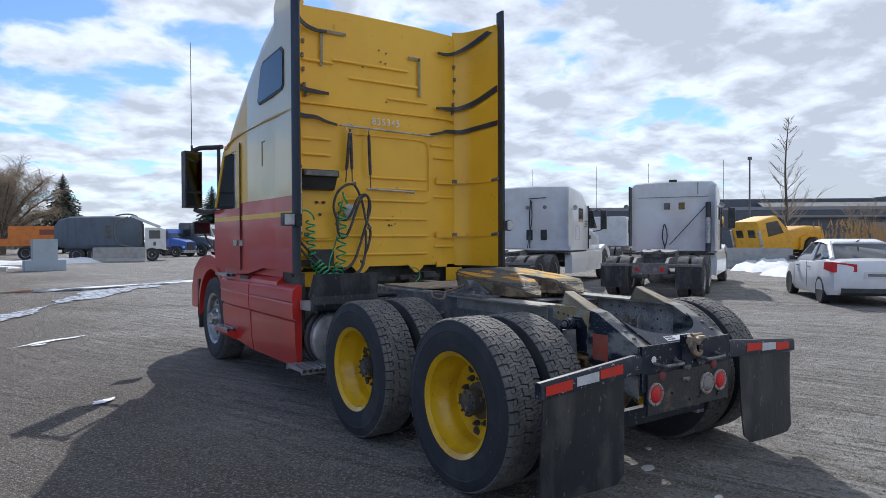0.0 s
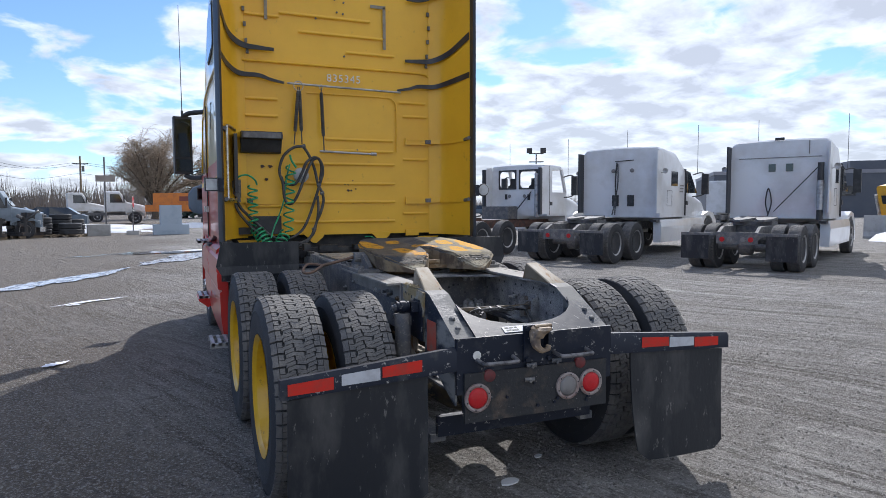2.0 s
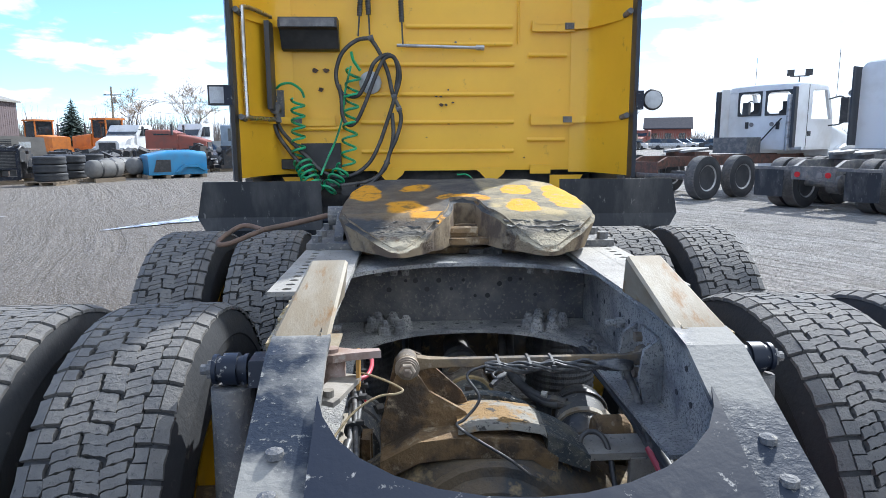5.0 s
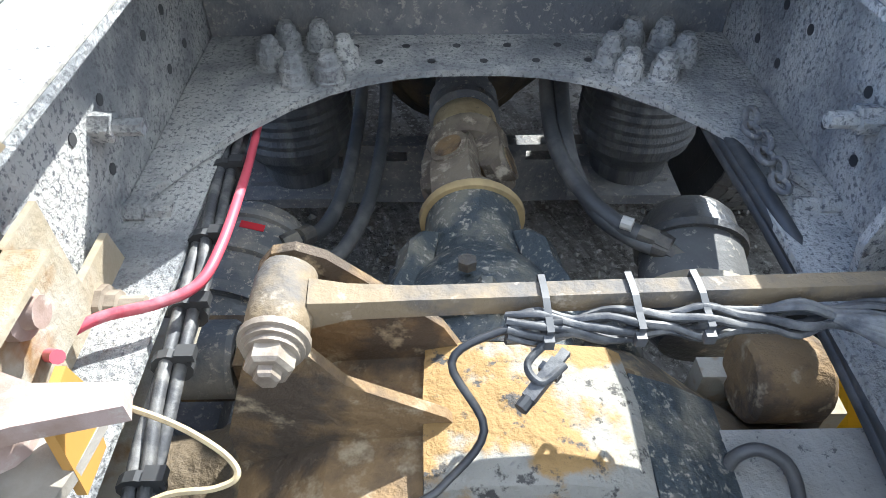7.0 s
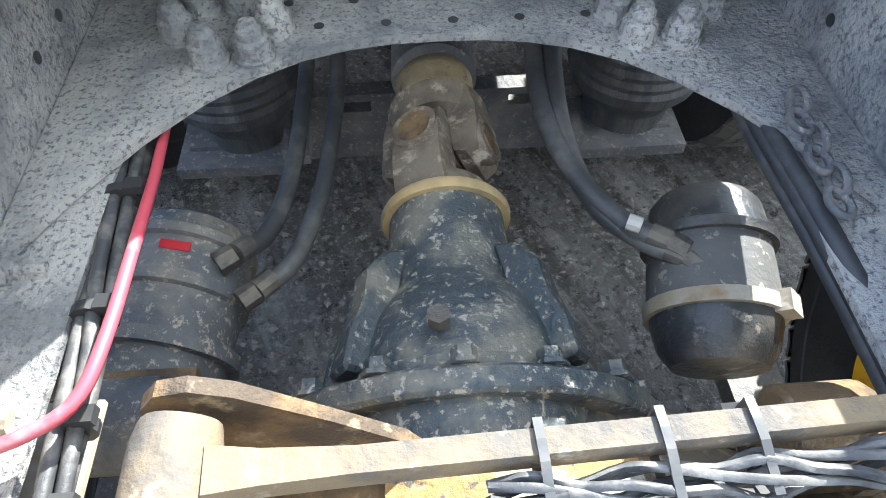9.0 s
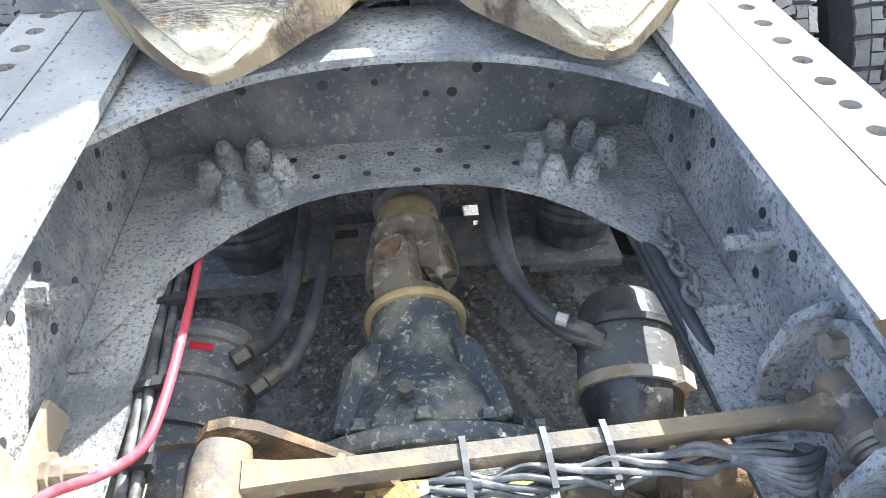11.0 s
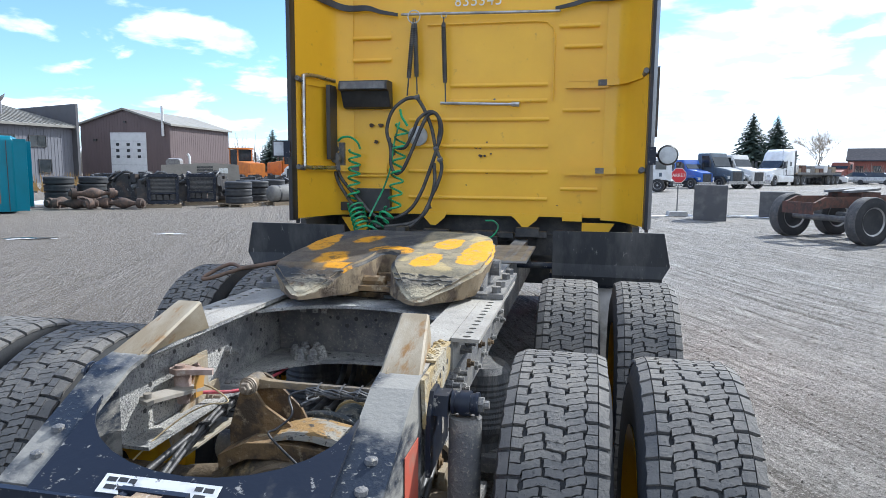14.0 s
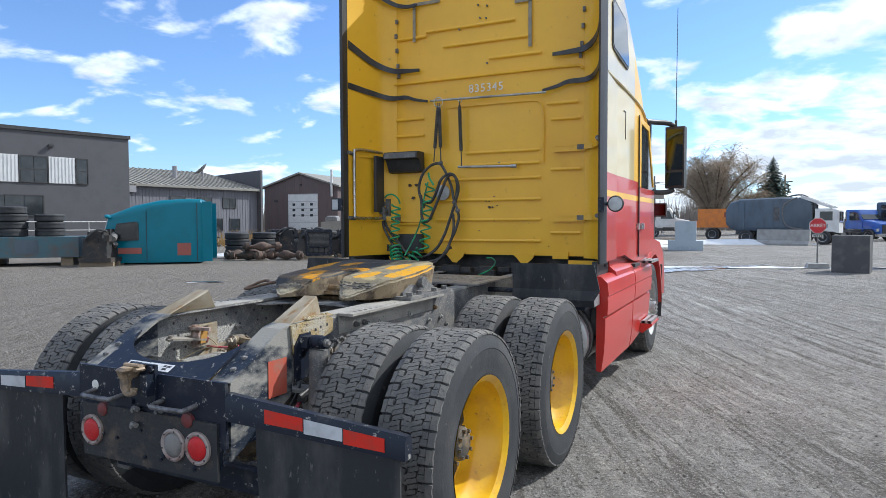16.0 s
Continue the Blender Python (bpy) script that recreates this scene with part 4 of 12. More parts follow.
box(bm, (0.026, -0.07, 0.80), (0.06, -0.014, 0.89))
part("hook_latch", bm, BLACK_FRAME, hook, bevel=0.006)
HANDLE = mat("worn_steel_handle", (0.20, 0.195, 0.20), 0.45, 0.4, second=(0.06, 0.06, 0.065), scale=18, mixing=(0.5, 0.64), bump=0.1)
for x in (-0.235, 0.185):
    bm = M()
    tube(bm, [(x - 0.095, -0.01, 0.778), (x - 0.09, -0.07, 0.772), (x - 0.07, -0.085, 0.77), (x + 0.07, -0.085, 0.77), (x + 0.09, -0.07, 0.772), (x + 0.095, -0.01, 0.778)], 0.0105, 10, 4)
    part("grab_handle", bm, HANDLE, truck, "worn grey steel grab handle", smooth=60)
bm = M()
rod(bm, (-0.33, -0.0135, 0.80), (-0.33, -0.0155, 0.80), 0.022, seg=9)
part("bare_patch", bm, MARK_WHITE, rear)
# worn white sticker on the arched plate
m_st = Matrix.Translation((0.0, 0.0, 0.889)) @ Matrix(((1, 0, 0, 0), (0, 1, 0, 0), (0, 0.52, 1, 0), (0, 0, 0, 1)))
bm = M()
box(bm, (-0.17, 0.005, 0.0), (0.10, 0.045, 0.0012), m_st)
sticker = part("warning_sticker", bm, mat("worn_white_sticker", (0.68, 0.69, 0.70), 0.5, second=(0.5, 0.5, 0.5), scale=20, third=(0.06, 0.06, 0.07), scale3=28, mixing3=(0.63, 0.68)), truck, "worn white warning sticker")
for x0, x1, y in ((-0.160, -0.138, 0.034), (-0.134, -0.112, 0.035), (-0.108, -0.092, 0.034), (-0.156, -0.13, 0.018), (-0.126, -0.088, 0.017), (0.045, 0.062, 0.034), (0.066, 0.088, 0.033), (0.05, 0.075, 0.018)):
    part("sticker_print", box(M(), (x0, y - 0.005, 0.0012), (x1, y + 0.004, 0.0022), m_st), PLASTIC, sticker)

# mudflap arms, reflective tape and flaps
for s in (-1, 1):
    zi, zo, yo = 0.835, 0.775, (-0.03 if s < 0 else 0.0)
    def arm_at(x):
        k = (abs(x) - 0.435) / (1.245 - 0.435)
        return zi + (zo - zi) * k, 0.005 + yo * k
    bm = M()
    secs = []
    for ax in (0.435, 0.60, 0.9, 1.245):
        z, y = arm_at(ax)
        hgt = 0.10 - 0.025 * (ax - 0.435) / 0.81
        secs.append([Vector((s * ax, y + dy, z + dz)) for dy, dz in ((-0.02, -hgt), (-0.02, -0.01), (-0.008, 0.008), (0.018, 0.008), (0.028, -0.008), (0.028, -hgt))])
    loft(bm, secs)
    arm = part("mudflap_arm", bm, BLACK_FRAME, truck, "black mudflap arm with reflective tape", smooth=40)
    segs = [(0.635, 0.815, REFRED), (0.82, 0.99, REFWHT), (0.995, 1.165, REFRED)] if s > 0 else [(0.61, 0.80, REFRED), (0.81, 0.985, REFWHT), (1.02, 1.215, REFRED)]
    for a, b, mt in segs:
        bm = M()
        (za, ya), (zb, yb) = arm_at(a), arm_at(b)
        pts = [(s * a, ya - 0.0215, za - 0.068), (s * b, yb - 0.0215, zb - 0.060), (s * b, yb - 0.0215, zb - 0.012), (s * a, ya - 0.0215, za - 0.014)]
        vs = [bm.verts.new(p) for p in pts] + [bm.verts.new((p[0], p[1] - 0.0015, p[2])) for p in pts]
        for f in ((0, 1, 2, 3), (4, 7, 6, 5), (0, 4, 5, 1), (1, 5, 6, 2), (2, 6, 7, 3), (3, 7, 4, 0)):
            bm.faces.new([vs[i] for i in f])
        part("reflective_tape", bm, mt, arm)
    bm = M()
    cols, rws = 10, 12
    x_in, x_out = (0.575, 1.215)
    sheet = {}
    for side, off in ((0, 0.0), (1, 0.010)):
        for i in range(cols + 1):
            for j in range(rws + 1):
                u, v = i / cols, j / rws
                x = s * (x_in + (x_out - x_in) * u)
                zt = arm_at(x)[0] - 0.085
                z = zt + (0.13 - zt) * v
                if v > 0.9:
                    cut = 0.045 * max(0, abs(u - 0.5) * 2 - 0.8) / 0.2
                    z += cut * (v - 0.9) / 0.1 * 1.0
                bulge = 0.018 * math.sin(3.0 * u + (0.6 if s > 0 else 2.0)) * v + (0.03 * v * v * (u - 0.3) if s > 0 else -0.02 * v)
                if s > 0:
                    x += -0.0 + 0.12 * (1 - u) * v * v * 0.6
                sheet[side, i, j] = bm.verts.new((x, arm_at(x)[1] - 0.004 + off - bulge, z))
    for side in (0, 1):
        for i in range(cols):
            for j in range(rws):
                bm.faces.new([sheet[side, *q] for q in ((i, j), (i + 1, j), (i + 1, j + 1), (i, j + 1))])
    rim_q = [(i, 0) for i in range(cols)] + [(cols, j) for j in range(rws)] + [(i, rws) for i in range(cols, 0, -1)] + [(0, j) for j in range(rws, 0, -1)]
    for q, q2 in zip(rim_q, rim_q[1:] + rim_q[:1]):
        bm.faces.new((sheet[0, *q], sheet[0, *q2], sheet[1, *q2], sheet[1, *q]))
    part("mudflap", bm, FLAP, truck, "black rubber mudflap with scuffs", smooth=40)

# inner cross member between the axles: arched top and bottom plates, web, nuts
bm = M()
def arch_edge(y_side, y_mid, half=0.416, n=16, power=2.0):
    return [(-half + 2 * half * i / n, y_mid + (y_side - y_mid) * abs(-1 + 2 * i / n) ** power) for i in range(n + 1)]
prism(bm, [(x, y) for x, y in arch_edge(0.93, 1.250, power=2.6)] + [(0.416, 1.42), (-0.416, 1.42)], 0.803, 0.814, "z")
low = part("crossmember_plate", bm, DUSTY, truck, "dusty arched lower gusset plate")
bm = M()
prism(bm, [(x, y) for x, y in arch_edge(1.05, 1.215, 0.36, power=2.4)] + [(0.36, 1.37), (-0.36, 1.37)], 1.030, 1.042, "z")
part("crossmember_plate", bm, DUSTY, truck, "dusty arched upper gusset plate")
bm = M()
box(bm, (-0.416, 1.365, 0.814), (0.416, 1.377, 1.030))
web = part("crossmember_web", bm, DARK_DUST, truck, "dark dusty cross member web")
rnd = random.Random(3)
for k in range(13):
    bm = M()
    x = -0.24 + 0.04 * k + rnd.uniform(-0.012, 0.012)
    z = rnd.choice((0.90, 0.925, 0.94, 0.955))
    rod(bm, (x, 1.3655, z), (x, 1.364, z), rnd.choice((0.006, 0.009)), seg=8)
    part("web_hole", bm, PLASTIC, web)
for k in range(12):
    bm = M()
    x = -0.22 + 0.04 * k
    y = 1.275 + 0.05 * (k % 2)
    rod(bm, (x, y, 0.8145), (x, y, 0.8155), 0.0065, seg=8)
    part("plate_hole", bm, PLASTIC, low)
for s in (-1, 1):
    for x, y in ((0.270, 1.218), (0.219, 1.222), (0.312, 1.268), (0.293, 1.318), (0.243, 1.320), (0.200, 1.270)):
        bm = M()
        lathe(bm, [(0.814, 0.024), (0.819, 0.024), (0.821, 0.0215), (0.838, 0.0205), (0.842, 0.0155), (0.852, 0.015), (0.856, 0.011), (0.860, 0.010), (0.861, 0)], (s * x + 0.01, y, 0), "z", 10)
        part("lock_nut", bm, DUSTY, truck, smooth=30)
    for dx in (-0.03, 0.022, 0.06):
        bm = M()
        lathe(bm, [(1.030, 0.020), (1.008, 0.020), (1.004, 0.013), (0.988, 0.012), (0.988, 0)], (s * 0.25 + dx, 1.30, 0), "z", 8)
        part("lock_nut", bm, DUSTY, truck, smooth=30)

# transverse beam with slots behind the forward axle springs
bm = M()
xs = [-0.52, -0.185, -0.125, 0.165, 0.245, 0.52]
cols = [[[bm.verts.new((x, y, z)) for z in (0.215, 0.345, 0.372, 0.39)] for x in xs] for y in (1.66, 1.70)]
for i in range(5):
    for k in range(3):
        if k == 1 and i in (1, 3):
            continue
        for side in cols:
            bm.faces.new((side[i][k], side[i + 1][k], side[i + 1][k + 1], side[i][k + 1]))
f_, b_ = cols
for i in range(5):
    for k in (0, 3) + ((1, 2) if i in (1, 3) else ()):
        bm.faces.new((f_[i][k], f_[i + 1][k], b_[i + 1][k], b_[i][k]))
for i, ks in ((0, (0, 1, 2)), (5, (0, 1, 2)), (1, (1,)), (2, (1,)), (3, (1,)), (4, (1,))):
    for k in ks:
        bm.faces.new((f_[i][k], f_[i][k + 1], b_[i][k + 1], b_[i][k]))
part("slotted_beam", bm, DARK_DUST, truck, "dusty cross beam with long slots")

# axles
CAST = mat("blue_black_cast_iron", (0.045, 0.056, 0.062), 0.5, second=(0.16, 0.15, 0.12), scale=11, mixing=(0.48, 0.60), third=(0.30, 0.275, 0.225), scale3=95, mixing3=(0.56, 0.64), bump=0.6, bump_scale=70, rough2=0.8)
for ya in (AX1, AX2):
    bm = M()
    rod(bm, (-0.92, ya, WZ), (0.92, ya, WZ), 0.062, seg=16)
    secs = []
    for x, r in ((-0.45, 0.068), (-0.33, 0.085), (-0.24, 0.14), (-0.17, 0.19), (-0.08, 0.222), (0.0, 0.228), (0.08, 0.222), (0.17, 0.19), (0.24, 0.14), (0.33, 0.085), (0.45, 0.068)):
        secs.append([Vector((x, ya + r * math.cos(a), WZ + r * math.sin(a))) for a in [2 * math.pi * k / 22 for k in range(22)]])
    loft(bm, secs)
    jitter(bm, 0.004, 9)
    ax = part("axle_housing", bm, AXLE, truck, "rust and grime coated drive axle housing", smooth=50)
    bm = M()
    lathe(bm, [(-0.23, 0.0), (-0.235, 0.10), (-0.222, 0.155), (-0.19, 0.175), (-0.185, 0.195), (-0.165, 0.2)], (0, ya, WZ), "y", 26)
    part("rear_cover", bm, AXLE, ax, smooth=40)
    bm = M()
    lathe(bm, [(0.05, 0.150), (0.115, 0.150), (0.118, 0.134), (0.135, 0.134), (0.138, 0.128), (0.175, 0.122), (0.205, 0.112), (0.232, 0.095), (0.252, 0.081), (0.29, 0.077), (0.370, 0.073), (0.372, 0.0)], (0, 0, 0), "y", 32)
    ribs = []
    for k in range(6):
        a = 2 * math.pi * (k + 0.5) / 6 + (0.0 if k not in (0, 5) else (0.45 if k == 0 else -0.45))
        ribs.append(M())
        prism(ribs[-1], [(0.14, 0.10), (0.14, 0.150), (0.185, 0.142), (0.225, 0.126), (0.262, 0.122), (0.290, 0.100), (0.300, 0.07)], -0.019, 0.019, "x", Matrix.Rotation(a, 4, "Y"))
    tilt = Matrix.Translation((0.0, ya + 0.015, WZ + 0.085)) @ Matrix.Rotation(radians(4.5), 4, "X")
    bmesh.ops.transform(bm, matrix=tilt, verts=bm.verts)
    jitter(bm, 0.003, 14)
    pin = part("pinion_housing", bm, CAST, ax, "blue-black pinion housing", smooth=35)
    for rib in ribs:
        bmesh.ops.transform(rib, matrix=tilt, verts=rib.verts)
        jitter(rib, 0.003, 14)
        part("housing_rib", rib, CAST, ax, smooth=35, bevel=0.005)
    # bolted flange of the carrier
    bm = M()
    prism(bm, [(0.185 * math.cos(q) * (1.0 + 0.10 * abs(math.cos(q))), 0.165 * math.sin(q)) for q in [2 * math.pi * i / 28 for i in range(28)]], 0.085, 0.112, "y")
    bmesh.ops.transform(bm, matrix=tilt, verts=bm.verts)
    jitter(bm, 0.003, 14)
    part("carrier_flange", bm, CAST, ax, smooth=35, bevel=0.004)
    for k in range(14):
        bm = M()
        q = 2 * math.pi * (k + 0.5) / 14
        c = Vector((0.172 * math.cos(q) * (1.0 + 0.10 * abs(math.cos(q))), 0.112, 0.152 * math.sin(q)))
        lathe(bm, [(0.0, 0.017), (0.004, 0.017), (0.005, 0.0125), (0.017, 0.012), (0.018, 0.0)], c, "y", 6)
        bmesh.ops.transform(bm, matrix=tilt, verts=bm.verts)
        part("flange_bolt", bm, CAST, ax)
    bm = M()
    lathe(bm, [(0.366, 0.074), (0.366, 0.081), (0.376, 0.083), (0.382, 0.080), (0.384, 0.074), (0.384, 0.0)], (0, 0, 0), "y", 30)
    bmesh.ops.transform(bm, matrix=tilt, verts=bm.verts)
    part("pinion_seal", bm, mat("tan_seal", (0.42, 0.31, 0.15), 0.7, second=(0.28, 0.21, 0.11), scale=20), pin, "tan seal ring", smooth=40)
    bm = M()
    lathe(bm, [(0.148, 0.0), (0.148, 0.012), (0.160, 0.012), (0.160, 0.0)], (0, 0, 0), "z", 6)
    bmesh.ops.transform(bm, matrix=tilt @ Matrix.Translation((-0.02, 0.135, -0.01)) @ Matrix.Rotation(radians(-12), 4, "X"), verts=bm.verts)
    part("housing_plug", bm, AXLE, pin)

# arch bracket on the rear axle, carrying the torque rod
EYE_L, EYE_R = Vector((-0.185, 0.715, 0.893)), Vector((0.41, 0.738, 0.885))
bm = M()
prism(bm, [(-0.25, 0.62), (-0.252, 0.76), (-0.226, 0.84), (-0.208, 0.885), (-0.185, 0.870), (-0.162, 0.880), (-0.135, 0.835), (-0.05, 0.785), (-0.02, 0.74), (-0.02, 0.62)], 0.674, 0.684, "y")
prism(bm, [(-0.235, 0.62), (-0.245, 0.76), (-0.215, 0.885), (-0.20, 0.905), (-0.18, 0.91), (-0.155, 0.898), (-0.10, 0.845), (-0.05, 0.80), (-0.02, 0.74), (-0.02, 0.62)], 0.765, 0.776, "y")
secs = []
for x, z in ((-0.25, 0.70), (-0.16, 0.745), (-0.08, 0.752), (0.0, 0.752), (0.10, 0.742), (0.16, 0.70)):
    secs.append([Vector((x, 0.60, z - 0.05)), Vector((x, 0.60, z)), Vector((x, 0.78, z)), Vector((x, 0.78, z - 0.05))])
loft(bm, secs)
jitter(bm, 0.003, 20)
br = part("rod_bracket", bm, RUST, truck, "rusty bracket on the axle housing", bevel=0.004)
# housing top in a paler material, which carries the sun patch on it
bm = M()
secs = []
for x, z in ((-0.07, 0.770), (-0.02, 0.778), (0.05, 0.778), (0.12, 0.765), (0.135, 0.755)):
    secs.append([Vector((x, 0.605, z - 0.012)), Vector((x, 0.61, z)), Vector((x, 0.70, z + 0.004)), Vector((x, 0.768, z - 0.006)), Vector((x, 0.778, z - 0.03))])
loft(bm, secs)
jitter(bm, 0.004, 16)
part("bracket_cap", bm, mat("sunlit_crusted_housing", (0.25, 0.235, 0.20), 0.8, second=(0.27, 0.165, 0.06), scale=10, mixing=(0.47, 0.54), third=(0.055, 0.05, 0.045), scale3=38, mixing3=(0.57, 0.64), bump=0.9, bump_scale=40), br, "dusty tan and grey top of the axle housing, coloured as sunlit", smooth=40)
# dark iron here also paints the shadow band beside the sun patch
bm = M()
prism(bm, [(0.135, 0.755), (0.18, 0.735), (0.235, 0.70), (0.235, 0.66), (0.135, 0.70)], 0.60, 0.74, "y")
part("housing_arm", bm, CAST, br, "blue-black arm of the housing, doubling as its shadow band", bevel=0.006)
bm = M()
box(bm, (0.232, 0.605, 0.685), (0.40, 0.705, 0.702))
box(bm, (0.33, 0.60, 0.60), (0.40, 0.62, 0.69))
part("spring_plate", bm, DUSTY_TOP, truck, "dusty flat spring plate", bevel=0.004)
# torque rod across to the rail
bm = M()
a, b = EYE_L, EYE_R
w = (b - a).normalized()
sd = Vector((-w.y, w.x, 0))
secs = []
for k, hw, hz in ((0.04, 0.016, 0.017), (0.09, 0.012, 0.012), (0.18, 0.0095, 0.0105), (0.90, 0.0095, 0.0105), (0.97, 0.018, 0.016)):
    p = a + (b - a) * k
    secs.append([p - sd * hw * 0.9 + Vector((0, 0, hz)), p - sd * hw + Vector((0, 0, hz * 0.7)), p - sd * hw * 0.95 - Vector((0, 0, hz * 0.8)), p - sd * hw * 0.7 - Vector((0, 0, hz)),
                 p + sd * hw * 0.7 - Vector((0, 0, hz)), p + sd * hw * 0.95 - Vector((0, 0, hz * 0.8)), p + sd * hw + Vector((0, 0, hz * 0.7)), p + sd * hw * 0.9 + Vector((0, 0, hz))])
loft(bm, secs)
for q in (a, b):
    lathe(bm, [(-0.034, 0.016), (-0.034, 0.024), (-0.028, 0.0265), (-0.012, 0.0275), (0.02, 0.0275), (0.034, 0.025), (0.034, 0.016)], q, "y", 24)
jitter(bm, 0.0015, 40)
trod = part("torque_rod", bm, mat("tan_torque_rod", (0.20, 0.15, 0.09), 0.75, second=(0.10, 0.09, 0.08), scale=10, mixing=(0.48, 0.62), third=(0.34, 0.29, 0.22), scale3=30, mixing3=(0.58, 0.7), bump=0.4, bump_scale=50), truck, "tan rusty torque rod", smooth=35)
for q in (a, b):
    bm = M()
    lathe(bm, [(-0.035, 0.0), (-0.035, 0.029), (-0.041, 0.029), (-0.0415, 0.0255), (-0.0465, 0.0255), (-0.047, 0.022), (-0.052, 0.022), (-0.052, 0.0)], q, "y", 22)
    part("bolt_washer", bm, BOLTM, trod, smooth=30)
    bm = M()
    lathe(bm, [(-0.052, 0.0), (-0.052, 0.0195), (-0.064, 0.0195), (-0.067, 0.016), (-0.067, 0.011), (-0.074, 0.0105), (-0.076, 0.008), (-0.076, 0.0)], q, "y", 6)
    part("rod_bolt", bm, BOLTM, trod, smooth=20)
bm = M()
prism(bm, [(0.655, 0.80), (0.655, 0.92), (0.69, 0.955), (0.79, 0.955), (0.825, 0.92), (0.825, 0.80)], 0.408, 0.417, "x")
for y in (0.66, 0.81):
    prism(bm, [(0.408, 0.80), (0.375, 0.80), (0.362, 0.86), (0.372, 0.93), (0.408, 0.955)], y, y + 0.012, "y")
part("rod_anchor", bm, DUSTY, truck, "ribbed bracket of the torque rod", bevel=0.003)
for y, z in ((0.69, 0.83), (0.785, 0.83), (0.69, 0.925), (0.785, 0.925)):
    part("anchor_bolt", rod(M(), (0.408, y, z), (0.392, y, z), 0.014, seg=6), BOLTM, truck)
# cable loom tied along the rod
LOOM = mat("grey_dusty_cable", (0.055, 0.056, 0.06), 0.55, second=(0.17, 0.165, 0.155), scale=30, mixing=(0.45, 0.65), bump=0.2, bump_scale=90)
rnd = random.Random(12)
for k in range(8):
    pts = []
    ph = rnd.uniform(0, 6.28)
    for i in range(13):
        q = a + (b - a) * (0.31 + 0.55 * i / 12)
        fat = 0.010 + 0.004 * math.sin(2.3 * i)
        pts.append(q + Vector((0, -0.028 + fat * math.cos(ph + 0.55 * i), -0.006 + fat * 1.1 * math.sin(ph + 0.55 * i))))
    part("cable", tube(M(), pts, 0.0034, 6, 3), LOOM, trod, smooth=60)
q = a + (b - a) * 0.82
for k in range(5):
    part("cable", tube(M(), [q + Vector((-0.03, -0.034, 0.0)), q + Vector((0.02, -0.050 - 0.005 * k, 0.012 - 0.004 * k)), q + Vector((0.055, -0.035, -0.003 * k)), q + Vector((0.03, -0.028, -0.015)), q + Vector((-0.02, -0.034, -0.006))], 0.0042, 6, 5), LOOM, trod, smooth=60)
part("cable", tube(M(), [q + Vector((0.04, -0.03, 0)), (0.345, 0.69, 0.86), (0.365, 0.66, 0.80), (0.375, 0.60, 0.72), (0.385, 0.50, 0.66)], 0.009, 7), LOOM, trod, smooth=60)
q0 = a + (b - a) * 0.335
part("cable", tube(M(), [q0 + Vector((0.03, -0.03, 0.004)), q0 + Vector((-0.02, -0.036, 0.0)), q0 + Vector((-0.06, -0.055, -0.015)), (-0.02, 0.63, 0.835), (-0.055, 0.60, 0.80), (-0.075, 0.585, 0.79), (-0.03, 0.56, 0.765), (0.03, 0.535, 0.735), (0.08, 0.52, 0.70)], 0.0036, 7), HOSE, trod, "thin black cable", smooth=60)
part("cable", tube(M(), [q0 + Vector((0.02, -0.04, -0.006)), q0 + Vector((0.0, -0.06, -0.012)), q0 + Vector((0.01, -0.075, -0.016)), q0 + Vector((0.03, -0.06, -0.014))], 0.0035, 6), LOOM, trod, smooth=60)
for k in (0.365, 0.49, 0.585):
    q = a + (b - a) * k
    bm = M()
    ring = [(0.0135, 0.0135), (0.0135, -0.014), (0.0, -0.022), (-0.026, -0.020), (-0.043, -0.010), (-0.043, 0.006), (-0.028, 0.009), (-0.0135, 0.0135), (0.0, 0.0142)]
    for i, (p1, p2) in enumerate(zip(ring, ring[1:] + ring[:1])):
        vs = [q + sd * u + Vector((0, 0, v)) + w * e for (u, v) in (p1, p2) for e in (-0.0030, 0.0030)]
        bm.faces.new([bm.verts.new(v) for v in (vs[0], vs[1], vs[3], vs[2])])
    bmesh.ops.remove_doubles(bm, verts=bm.verts, dist=1e-4)
    bmesh.ops.solidify(bm, geom=list(bm.faces), thickness=0.0016)
    box(bm, (q.x - 0.0042, q.y - 0.050, q.z - 0.008), (q.x + 0.0042, q.y - 0.043, q.z + 0.002))
    part("zip_tie", bm, mat("grey_zip_tie", (0.05, 0.052, 0.056), 0.5, second=(0.10, 0.098, 0.095), scale=30), trod)
bm = M()
q = q0 + Vector((0.012, -0.07, -0.02))
mp_ = Matrix.Translation(q) @ Matrix.Rotation(radians(-42), 4, "Z") @ Matrix.Rotation(radians(12), 4, "X")
box(bm, (-0.0055, -0.020, -0.005), (0.0055, 0.020, 0.005), mp_)
box(bm, (-0.009, 0.006, -0.004), (0.009, 0.013, 0.004), mp_)
box(bm, (-0.004, 0.020, -0.003), (0.004, 0.032, 0.003), mp_)
plug = part("cable_plug", bm, LOOM, trod, "loose grey cable plug", bevel=0.002)
bm = M()
rod(bm, mp_ @ Vector((0, -0.030, 0)), mp_ @ Vector((0, -0.019, 0)), 0.006, seg=10)
part("plug_tip", bm, PLASTIC, plug, "dark seal of the plug")

